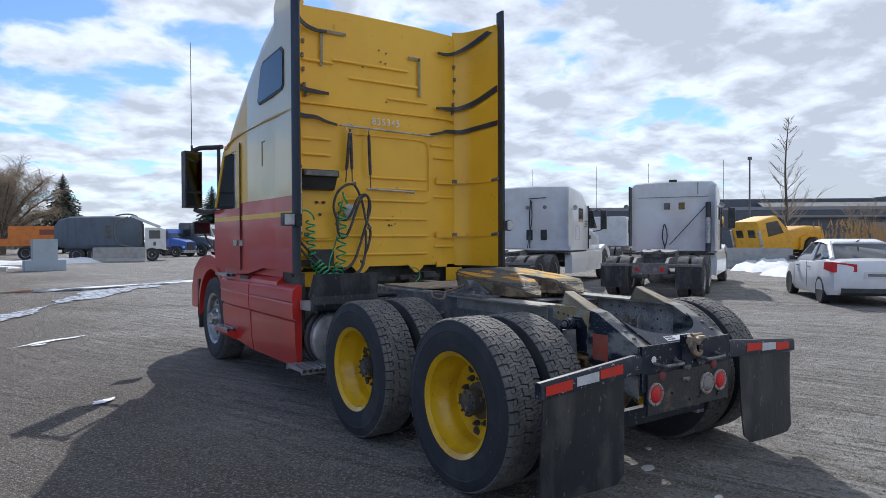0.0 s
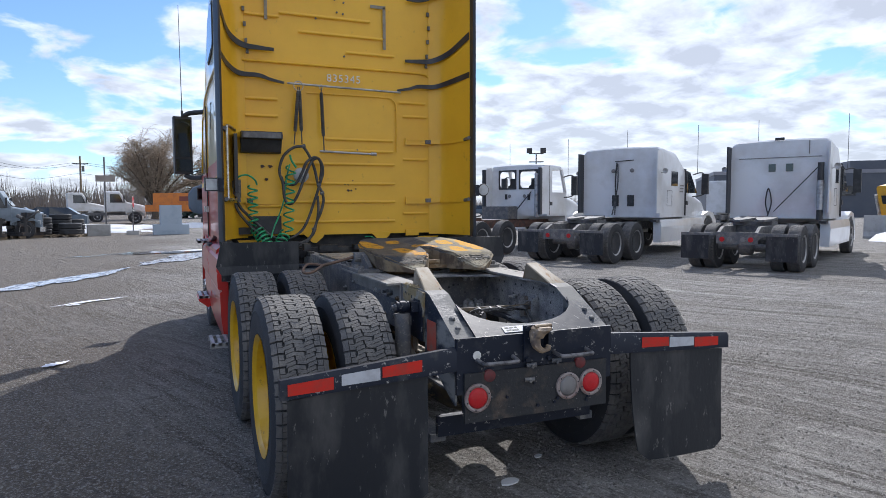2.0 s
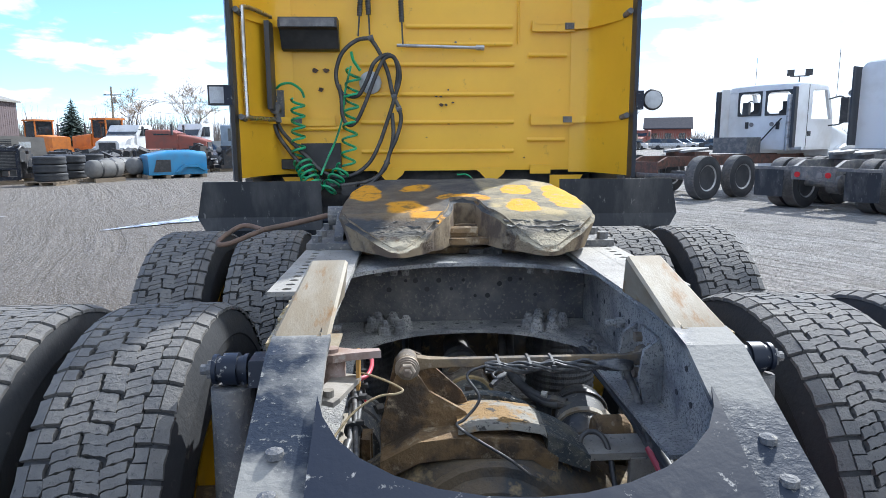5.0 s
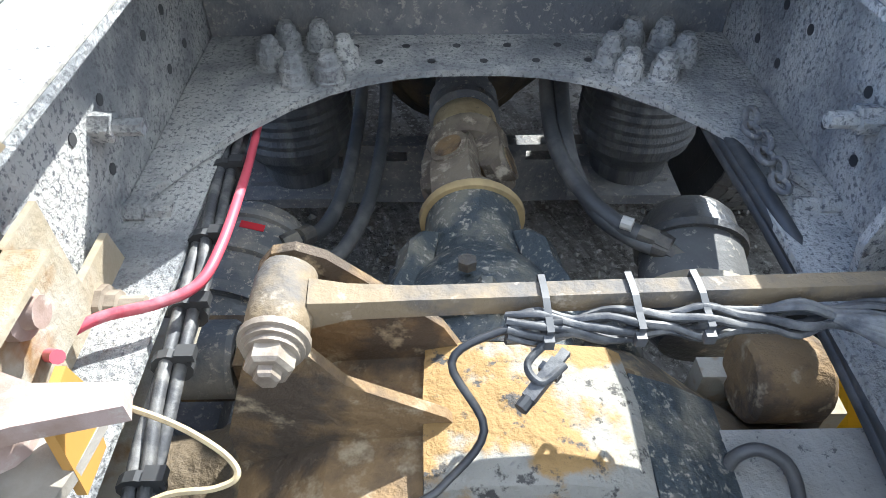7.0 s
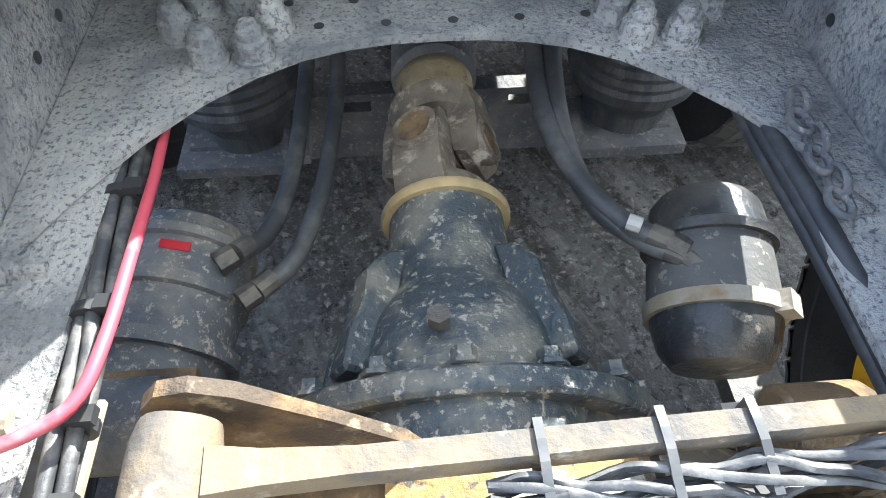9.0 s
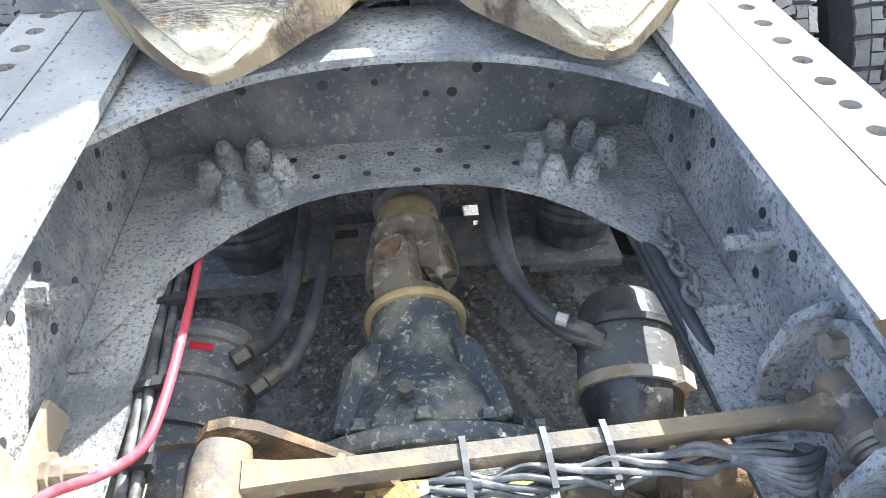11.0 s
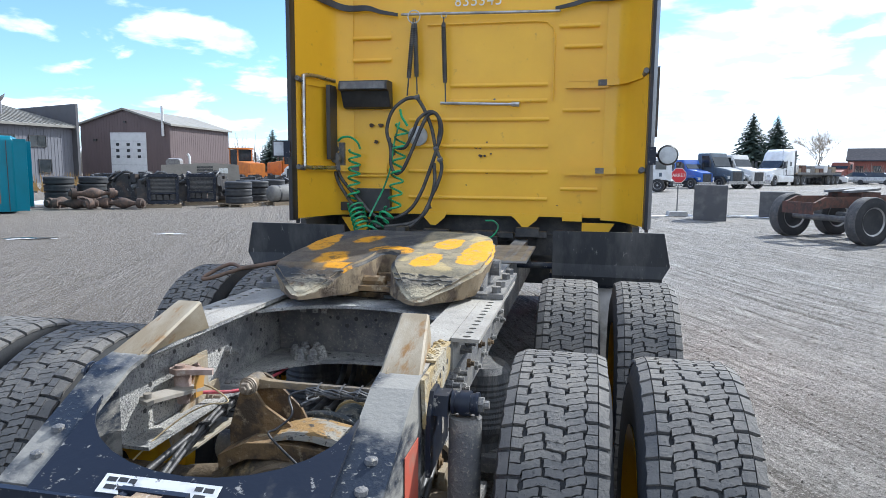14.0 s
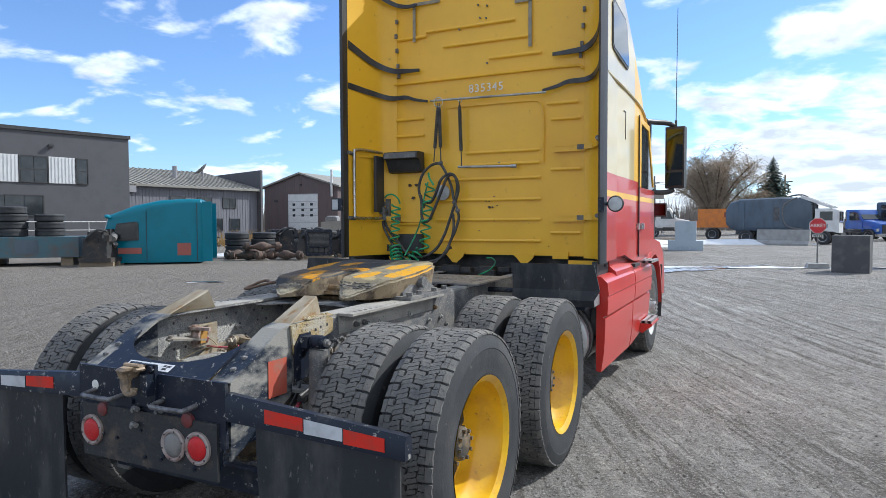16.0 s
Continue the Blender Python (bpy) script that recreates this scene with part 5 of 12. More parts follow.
# propeller shaft with universal joint
SH = mat("dusty_driveshaft", (0.20, 0.165, 0.12), 0.75, second=(0.115, 0.09, 0.068), scale=12, mixing=(0.44, 0.6), third=(0.36, 0.31, 0.235), scale3=34, mixing3=(0.54, 0.66), bump=0.5, bump_scale=60)
JC = Vector((0.0, 1.228, 0.625))           # centre of the universal joint
LEAN = radians(28)
UP1, UP2 = Vector((-math.sin(LEAN), 0, math.cos(LEAN))), Vector((math.cos(LEAN), 0, math.sin(LEAN)))


def yoke(w, u, span=0.056, reach=0.108):
    """A forged fork: a round base at the far end of w, two ears along u, with a bored boss on each."""
    bm = M()
    t = w.cross(u)
    m = Matrix((w, u, t)).transposed().to_4x4()
    m.translation = JC
    for sg in (-1, 1):
        prism(bm, [(reach, 0.0), (reach, sg * 0.066), (reach - 0.025, sg * 0.070), (0.045, sg * 0.073), (0.0, sg * (span + 0.016)), (-0.026, sg * (span + 0.012)), (-0.036, sg * (span - 0.004)), (-0.028, sg * (span - 0.020)), (0.020, sg * (span - 0.024)), (0.055, sg * 0.030), (0.068, 0.0)], -0.034, 0.034, "z", m)
        a = JC + u * (sg * (span - 0.022))
        rod(bm, a, JC + u * (sg * (span + 0.020)), 0.033, seg=20)
    bmesh.ops.bevel(bm, geom=[e for e in bm.edges if len(e.link_faces) == 2 and e.calc_face_angle(0) > 0.6], offset=0.008, segments=2, affect="EDGES", clamp_overlap=True)
    rod(bm, JC + w * (reach - 0.035), JC + w * reach, 0.062, 0.073, seg=26)
    return jitter(bm, 0.0025, 24)


shaft = part("driveshaft", yoke(Vector((0, -1, 0)), UP1), SH, truck, "dusty propeller shaft with universal joint", smooth=50)
part("joint_yoke", yoke(Vector((0, 1, 0)), UP2, 0.056, 0.088), SH, shaft, smooth=50)
bm = M()
for u in (UP1, UP2):
    rod(bm, JC - u * 0.05, JC + u * 0.05, 0.019, seg=14)
rod(bm, JC + Vector((0, -0.026, 0)), JC + Vector((0, 0.026, 0)), 0.030, seg=16)
part("joint_cross", bm, RUST, shaft, smooth=40)
for u, sp in ((UP1, 0.0765), (UP2, 0.0765)):
    for sg in (-1, 1):
        bm = M()
        rod(bm, JC + u * (sg * (sp - 0.006)), JC + u * (sg * (sp + 0.001)), 0.024, seg=18)
        part("bearing_cap", bm, RUST, shaft, smooth=40)
bm = M()
lathe(bm, [(0.085, 0.0), (0.085, 0.046), (0.095, 0.053), (0.135, 0.054), (0.142, 0.058), (0.160, 0.058), (0.165, 0.054), (0.175, 0.052), (0.176, 0.0)], JC, "y", 28)
jitter(bm, 0.002, 30)
part("dust_cap", bm, mat("pale_tan_cap", (0.42, 0.33, 0.19), 0.7, second=(0.27, 0.20, 0.105), scale=14, third=(0.13, 0.10, 0.07), scale3=40, mixing3=(0.58, 0.68), bump=0.4, bump_scale=60), shaft, "pale tan dust cap", smooth=40)
bm = M()
lathe(bm, [(0.172, 0.052), (0.176, 0.066), (0.192, 0.067), (0.196, 0.058), (0.205, 0.066), (0.214, 0.058), (0.223, 0.066), (0.232, 0.058), (0.242, 0.066), (0.25, 0.055), (0.46, 0.050)], JC, "y", 28)
part("shaft_bellows", bm, DARK_DUST, shaft, "ribbed dark bellows", smooth=30)

# air springs, brake chambers, shock absorbers
BAG = mat("air_spring_rubber", (0.06, 0.063, 0.068), 0.6, second=(0.15, 0.145, 0.14), scale=4, mixing=(0.45, 0.7), stretch=(8, 8, 1), bump=0.5, bump_scale=30)
CHAMBER = mat("brake_chamber_paint", (0.10, 0.105, 0.11), 0.6, second=(0.25, 0.225, 0.185), scale=8, mixing=(0.42, 0.6), third=(0.34, 0.30, 0.24), scale3=90, mixing3=(0.56, 0.64), bump=0.4, bump_scale=60)
CHAMBER_BLACK = mat("black_brake_chamber", (0.035, 0.037, 0.04), 0.28, second=(0.11, 0.10, 0.085), scale=7, mixing=(0.5, 0.66), third=(0.20, 0.18, 0.15), scale3=40, mixing3=(0.6, 0.7), bump=0.3, bump_scale=60, rough2=0.6)
CHAMBER_GREY = mat("dusty_grey_chamber", (0.12, 0.118, 0.113), 0.65, second=(0.07, 0.07, 0.07), scale=7, third=(0.26, 0.24, 0.20), scale3=60, mixing3=(0.58, 0.66), bump=0.2, bump_scale=60)
for s in (-1, 1):
    bm = M()
    prof = [(0.36, 0.085), (0.40, 0.088), (0.43, 0.105), (0.455, 0.125)]
    prof += [(0.47 + 0.012 * k, 0.128 + 0.004 * (k % 2)) for k in range(19)] + [(0.71, 0.125), (0.735, 0.105), (0.742, 0.0)]
    lathe(bm, prof, (s * (0.37 if s < 0 else 0.40), 1.62, 0), "z", 28)
    part("air_spring", bm, BAG, truck, "dusty black air spring", smooth=25)
    bm = M()
    box(bm, (s * 0.28, 1.50, 0.335), (s * 0.50, 1.74, 0.36))
    box(bm, (s * 0.24, 1.50, 0.36), (s * 0.29, 1.56, 0.40))
    part("spring_seat", bm, DARK_DUST, truck, bevel=0.004)
    # brake chamber lying along the truck, its domed end ahead
    tip, cen = (Vector((-0.335, 1.17, 0.585)), Vector((-0.352, 1.05, 0.565))) if s < 0 else (Vector((0.345, 1.145, 0.615)), Vector((0.328, 1.022, 0.585)))
    way = (tip - cen).normalized()
    turn_m = Matrix.Translation(cen) @ Vector((0, 1, 0)).rotation_difference(way).to_matrix().to_4x4()
    if s < 0:
        prof = [(-0.16, 0.0), (-0.16, 0.05), (-0.14, 0.076), (-0.075, 0.082), (-0.072, 0.091), (-0.056, 0.091), (-0.052, 0.083), (0.0, 0.084), (0.003, 0.091), (0.018, 0.091), (0.021, 0.083), (0.065, 0.082), (0.068, 0.088), (0.08, 0.088), (0.084, 0.080), (0.105, 0.072), (0.118, 0.052), (0.125, 0.0)]
        lifts = ((prof, CHAMBER, "brake_chamber"),)
    else:
        lifts = (([(-0.035, 0.0), (-0.035, 0.078), (-0.02, 0.080), (0.052, 0.076), (0.053, 0.0)], CHAMBER_GREY, "brake_chamber"),
                 ([(0.048, 0.078), (0.048, 0.084), (0.060, 0.085), (0.064, 0.078), (0.080, 0.074), (0.104, 0.070), (0.118, 0.060), (0.126, 0.040), (0.128, 0.0)], CHAMBER_BLACK, "chamber_dome"),
                 ([(-0.040, 0.078), (-0.055, 0.077), (-0.085, 0.070), (-0.105, 0.056), (-0.112, 0.0)], CHAMBER_BLACK, "chamber_cup"))
    ch = None
    for prof, mt, nm in lifts:
        bm = lathe(M(), prof, (0, 0, 0), "y", 32)
        bmesh.ops.transform(bm, matrix=turn_m, verts=bm.verts)
        lab = ("grimy spring brake chamber" if s < 0 else "grey and black spring brake chamber") if ch is None else ""
        piece = part(nm, bm, mt, ch or truck, lab, smooth=30)
        ch = ch or piece
    bm = M()
    cr = 0.090 if s < 0 else 0.079
    lathe(bm, [(0.0, cr), (0.0, cr + 0.006), (0.018, cr + 0.006), (0.018, cr)], (0, 0, 0), "y", 28)
    box(bm, (-0.02, -0.004, cr - 0.004), (0.02, 0.022, cr + 0.016))
    bmesh.ops.transform(bm, matrix=turn_m @ Matrix.Translation((0, -0.074 if s < 0 else -0.046, 0)) @ Matrix.Rotation(radians(50 * s), 4, "Y"), verts=bm.verts)
    part("clamp_band", bm, CHAMBER if s < 0 else TAN, ch, smooth=30)
    if s < 0:
        bm = M()
        box(bm, (-0.018, 0.044, 0.0822), (0.018, 0.056, 0.0834), turn_m @ Matrix.Rotation(radians(12), 4, "Y"))
        part("red_sticker", bm, SIGNRED, ch, "small red label")
    bm = M()
    q = Vector((-0.36, 0.88, 0.60)) if s < 0 else Vector((0.345, 0.80, 0.655))
    box(bm, (q.x - 0.075, q.y + 0.02, 0.47), (q.x + 0.075, q.y + 0.05, 0.63))
    box(bm, (q.x + 0.05, q.y - 0.04, 0.47), (q.x + 0.072, q.y + 0.03, 0.64))
    part("chamber_bracket", bm, RUST if s < 0 else TAN, ch, bevel=0.006)
    bm = M()
    lathe(bm, [(-0.045, 0.0), (-0.045, 0.046), (-0.04, 0.052), (0.038, 0.052), (0.045, 0.047), (0.045, 0.030), (0.040, 0.028), (0.040, 0.0)], q, "x", 22)
    bush = part("bushing", bm, CHAMBER if s < 0 else RUST, ch, smooth=35)
    bm = M()
    lathe(bm, [(0.040, 0.0), (0.040, 0.027), (0.050, 0.024), (0.052, 0.012), (0.058, 0.010), (0.058, 0.0)], q, "x", 18)
    part("bushing_core", bm, TAN if s < 0 else RUST, bush, smooth=35)
    bm = M()
    t0, t1 = Vector((s * 0.53, 0.47, 0.975)), Vector((s * 0.53, 0.44, 0.48))
    rod(bm, t0 + (t1 - t0) * 0.07, t0 + (t1 - t0) * 0.60, 0.042, seg=18)
    rod(bm, t0 + (t1 - t0) * 0.60, t1, 0.034, seg=14)
    sh = part("shock_absorber", bm, DARK_DUST, truck, "dusty shock absorber", smooth=40)
    bm = M()
    lathe(bm, [(-0.034, 0.020), (-0.034, 0.030), (-0.026, 0.030), (-0.025, 0.026), (-0.015, 0.026), (-0.014, 0.032), (0.014, 0.032), (0.015, 0.026), (0.025, 0.026), (0.026, 0.030), (0.034, 0.030), (0.034, 0.020)], t0, "x", 20)
    part("shock_eye", bm, BLACK_FRAME, sh, "ribbed black bush", smooth=30)
    bm = M()
    prism(bm, [(0.535, 0.865), (0.541, 0.858), (0.551, 0.858), (0.557, 0.865), (0.557, 0.905), (0.551, 0.912), (0.541, 0.912), (0.535, 0.905)], s * 0.4535, s * 0.4555, "x")
    part("bracket_slot", bm, DUSTY_TOP, sh)
    bm = M()
    rod(bm, t0 + Vector((-0.06, 0, 0)), t0 + Vector((0.06, 0, 0)), 0.011, seg=8)
    rod(bm, t0 + Vector((s * 0.032, 0, 0)), t0 + Vector((s * 0.046, 0, 0)), 0.020, seg=6)
    part("shock_bolt", bm, DARK_DUST, sh, smooth=30)
    bm = M()
    prism(bm, [(0.40, 0.80), (0.40, 0.96), (0.44, 1.01), (0.50, 1.01), (0.54, 0.97), (0.62, 0.95), (0.62, 0.82)], s * 0.442, s * 0.454, "x")
    prism(bm, [(0.43, 0.95), (0.44, 1.00), (0.50, 1.00), (0.51, 0.95)], s * 0.454, s * 0.49, "x")
    part("shock_bracket", bm, BLACK_FRAME, truck, bevel=0.003)
    # trailing spring beams
    for y0 in (0.20, 1.55):
        bm = M()
        loft(bm, [[Vector((s * 0.44 + dx, y0 + y, z + dz)) for dx, dz in ((-0.04, -0.02), (0.04, -0.02), (0.04, 0.02), (-0.04, 0.02))] for y, z in ((0.0, 0.35), (0.35, 0.37), (0.7, 0.38), (1.05, 0.36))])
        part("suspension_beam", bm, DARK_DUST, truck, bevel=0.004)
bm = M()
rod(bm, (-0.42, 0.22, 0.42), (0.42, 0.22, 0.42), 0.04, seg=14)
box(bm, (-0.45, 0.18, 0.36), (0.45, 0.21, 0.46))
part("cross_tube", bm, BLACK_FRAME, truck)

OLD_PINK = mat("dusty_pink_casting", (0.36, 0.27, 0.24), 0.65, second=(0.24, 0.16, 0.12), scale=16, third=(0.42, 0.37, 0.32), scale3=50, bump=0.2)
# left inner side: levelling valve, bracket, looms and air lines
bm = M()
prism(bm, [(0.86, 0.845), (0.875, 0.77), (0.80, 0.735), (0.74, 0.70), (0.60, 0.70), (0.58, 0.76), (0.72, 0.845)], -0.405, -0.397, "x")
box(bm, (-0.40, 0.56, 0.700), (-0.335, 0.86, 0.708))
gus = part("rail_gusset", bm, TAN, truck, "tan triangular gusset plate inside the rail", bevel=0.002)
for y, z in ((0.80, 0.80), (0.69, 0.765)):
    bm = M()
    lathe(bm, [(-0.397, 0.0), (-0.397, 0.022), (-0.390, 0.022), (-0.389, 0.016), (-0.378, 0.016), (-0.377, 0.010), (-0.352, 0.010), (-0.352, 0.0)], (0, y, z), "x", 8)
    part("gusset_bolt", bm, BOLTM, gus, smooth=30)
bm = M()
box(bm, (-0.376, 0.60, 0.855), (-0.370, 0.755, 0.975))
box(bm, (-0.376, 0.60, 0.969), (-0.335, 0.70, 0.975))
vb = part("valve_bracket", bm, TAN, truck, "tan bracket for the levelling valve", bevel=0.002)
bm = M()
lathe(bm, [(-0.370, 0.0), (-0.370, 0.022), (-0.360, 0.022), (-0.358, 0.014), (-0.348, 0.013), (-0.348, 0.0)], (0, 0.675, 0.935), "x", 12)
part("bracket_bolt", bm, OLD_PINK, vb, smooth=30)
bm = M()
prism(bm, [(-0.372, 0.555), (-0.368, 0.59), (-0.34, 0.60), (-0.30, 0.585), (-0.245, 0.585), (-0.240, 0.568), (-0.30, 0.555), (-0.34, 0.54)], 0.958, 0.974, "z")
lathe(bm, [(0.974, 0.016), (0.982, 0.015), (0.983, 0.0)], (-0.345, 0.57, 0), "z", 12)
part("valve_arm", bm, OLD_PINK, vb, bevel=0.003)
bm = M()
lathe(bm, [(0.865, 0.0), (0.865, 0.017), (0.88, 0.018), (0.882, 0.024), (0.945, 0.025), (0.957, 0.018), (0.958, 0.0)], (-0.342, 0.575, 0), "z", 14)
rod(bm, (-0.37, 0.575, 0.90), (-0.31, 0.575, 0.905), 0.011, seg=8)
valve = part("levelling_valve", bm, OLD_PINK, vb, "dusty levelling valve", smooth=35)
bm = M()
prism(bm, [(0.555, 0.89), (0.565, 0.965), (0.60, 0.97), (0.605, 0.945), (0.59, 0.89)], -0.294, -0.287, "x")
part("brass_fitting", bm, mat("amber_plastic", (0.45, 0.24, 0.06), 0.5, second=(0.3, 0.18, 0.07), scale=10), vb)
bm = M()
loft(bm, [[Vector((x, y, z)) for x, z in ((xc - hw, zc), (xc + hw, zc - 0.006), (xc + hw, zc - 0.016), (xc - hw, zc - 0.010))] for y, zc, xc, hw in ((0.385, 0.940, -0.335, 0.012), (0.40, 0.943, -0.334, 0.022), (0.46, 0.935, -0.330, 0.026), (0.56, 0.922, -0.315, 0.028), (0.60, 0.915, -0.312, 0.026))])
rod(bm, (-0.334, 0.405, 0.925), (-0.334, 0.405, 0.952), 0.011, seg=12)
part("link_rod", bm, mat("pale_grey_arm", (0.29, 0.265, 0.23), 0.7, second=(0.20, 0.175, 0.14), scale=14, bump=0.2, bump_scale=60), vb, bevel=0.002)
bm = M()
tube(bm, [(-0.345, 0.66, 0.90), (-0.40, 0.71, 0.845), (-0.375, 0.755, 0.832), (-0.325, 0.775, 0.83), (-0.292, 0.80, 0.83), (-0.281, 0.85, 0.832), (-0.284, 0.95, 0.822), (-0.30, 1.08, 0.792), (-0.315, 1.25, 0.78), (-0.33, 1.45, 0.77)], 0.0058, 10, 8)
part("red_air_line", bm, REDHOSE, truck, "faded red air line", smooth=60)
rnd = random.Random(5)
line = ((-0.27, 0.06, 0.64), (-0.285, 0.25, 0.68), (-0.30, 0.45, 0.735), (-0.31, 0.62, 0.77), (-0.31, 0.70, 0.785), (-0.315, 0.85, 0.79), (-0.322, 0.95, 0.79), (-0.332, 1.11, 0.78), (-0.34, 1.25, 0.77), (-0.35, 1.5, 0.76))
for k in range(4):
    ph = 1.6 * k
    part("air_line", tube(M(), [Vector(q) + Vector((0.0095 * math.cos(ph + 0.8 * i), 0, 0.0095 * math.sin(ph + 0.8 * i))) for i, q in enumerate(line)], 0.0065, 7, 5), LOOM, truck, "dusty black air line", smooth=60)
part("air_line", tube(M(), [(-0.40, 0.10, 0.70), (-0.36, 0.22, 0.705), (-0.335, 0.40, 0.74), (-0.315, 0.56, 0.77)], 0.011, 7), HOSE, truck, smooth=60)
for y, x, z in ((0.62, -0.31, 0.77), (0.735, -0.311, 0.785), (0.80, -0.312, 0.788), (0.90, -0.318, 0.79), (1.04, -0.327, 0.785)):
    bm = M()
    lathe(bm, [(y - 0.005, 0.0190), (y - 0.005, 0.0205), (y + 0.005, 0.0205), (y + 0.005, 0.0190)], (x, 0, z), "y", 12)
    box(bm, (x + 0.008, y - 0.007, z + 0.014), (x + 0.026, y + 0.007, z + 0.024))
    part("zip_tie", bm, PLASTIC, truck)
bm = M()
tube(bm, [(-0.30, 0.615, 0.91), (-0.27, 0.61, 0.905), (-0.235, 0.60, 0.895), (-0.205, 0.585, 0.885), (-0.195, 0.572, 0.88), (-0.21, 0.565, 0.876), (-0.25, 0.56, 0.872), (-0.30, 0.53, 0.85), (-0.345, 0.46, 0.81), (-0.37, 0.38, 0.77)], 0.0026, 6)
part("wire", bm, mat("tan_wire", (0.42, 0.33, 0.19), 0.7, second=(0.28, 0.22, 0.13), scale=60), truck)
# hoses down to the chambers
DHOSE = mat("dusty_hose", (0.05, 0.052, 0.055), 0.5, second=(0.15, 0.145, 0.135), scale=10, mixing=(0.45, 0.65), bump=0.15, bump_scale=60)
BRASS = mat("dull_brass", (0.16, 0.14, 0.11), 0.65, 0.2, second=(0.07, 0.065, 0.06), scale=30, mixing=(0.42, 0.6))
for f, line in (((-0.285, 1.07, 0.625), ((-0.265, 1.085, 0.625), (-0.235, 1.13, 0.605), (-0.212, 1.22, 0.605), (-0.20, 1.36, 0.62), (-0.195, 1.50, 0.66), (-0.20, 1.60, 0.78))),
                ((-0.258, 1.03, 0.60), ((-0.24, 1.045, 0.60), (-0.20, 1.09, 0.595), (-0.168, 1.20, 0.60), (-0.152, 1.36, 0.615), (-0.150, 1.50, 0.65), (-0.16, 1.60, 0.78))),
                ((0.285, 1.035, 0.645), ((0.268, 1.05, 0.645), (0.22, 1.085, 0.645), (0.175, 1.15, 0.655), (0.142, 1.27, 0.675), (0.150, 1.45, 0.72), (0.18, 1.58, 0.82))),
                ((0.30, 1.01, 0.64), ((0.285, 1.03, 0.64), (0.24, 1.065, 0.635), (0.19, 1.12, 0.645), (0.165, 1.24, 0.665), (0.172, 1.42, 0.72), (0.20, 1.56, 0.82)))):
    hose = part("brake_hose", tube(M(), line, 0.0125 if f[0] < 0 else 0.014, 10, 8), DHOSE, truck, "dusty black brake hose", smooth=60)
    bm = M()
    rod(bm, f, line[0], 0.016, seg=6)
    rod(bm, line[0], Vector(line[0]).lerp(Vector(line[1]), 0.45), 0.0155, seg=10)
    part("hose_fitting", bm, BRASS, hose, smooth=30)
bm = M()
rod(bm, (0.218, 1.075, 0.6605), (0.233, 1.0665, 0.6605), 0.0105, seg=10)
part("hose_marker", bm, mat("dusty_white_band", (0.5, 0.48, 0.43), 0.7, second=(0.35, 0.33, 0.29), scale=40), truck)
# chain loop and cables on the right
rnd = random.Random(8)
for k in range(5):
    o = Vector((rnd.uniform(-0.016, 0.016), 0, rnd.uniform(-0.014, 0.014)))
    part("air_line", tube(M(), [Vector(q) + o for q in ((0.40, 0.50, 0.69), (0.385, 0.72, 0.74), (0.355, 0.92, 0.785), (0.345, 1.08, 0.79), (0.345, 1.25, 0.79), (0.35, 1.5, 0.79))], 0.010, 7), DHOSE, truck, "black cable on the inner rail", smooth=60)
for k in range(6):
    c = Vector((0.345 + 0.008 * (k % 2), 0.95 + 0.025 * k, 0.825 + 0.002 * k))
    up = 0.010 * (k % 2)
    bm = M()
    tube(bm, [c + Vector((0.009 * math.cos(t) * (1 - 0.7 * (k % 2)), 0.017 * math.sin(t), 0.003 + up * math.cos(t))) for t in [2 * math.pi * i / 12 for i in range(13)]], 0.0042, 6, 1)
    part("chain_link", bm, DARK_DUST, truck, smooth=60)
bm = M()
tube(bm, [(0.40, 0.42, 0.62), (0.385, 0.50, 0.665), (0.37, 0.60, 0.715)], 0.009, 7)
part("red_air_line", bm, REDHOSE, truck, "red air line")
bm = M()
tube(bm, [(0.222, 0.660, 0.690), (0.232, 0.668, 0.716), (0.252, 0.668, 0.728), (0.276, 0.652, 0.722), (0.286, 0.620, 0.69), (0.285, 0.56, 0.62)], 0.0068, 8)
part("vent_hose", bm, HOSE, truck, smooth=60)

# fifth wheel
FWX = 0.018                              # the plate sits a little off the middle


def fw_z(y):
    """Height of the plate's top, which bends down over its rounded horns."""
    top = 1.19 + (y - 1.24) * 0.092
    d = max(0.0, 1.29 - y)
    return top - (4.2 * d * d if d < 0.06 else 0.01512 + (d - 0.06) * 0.44)


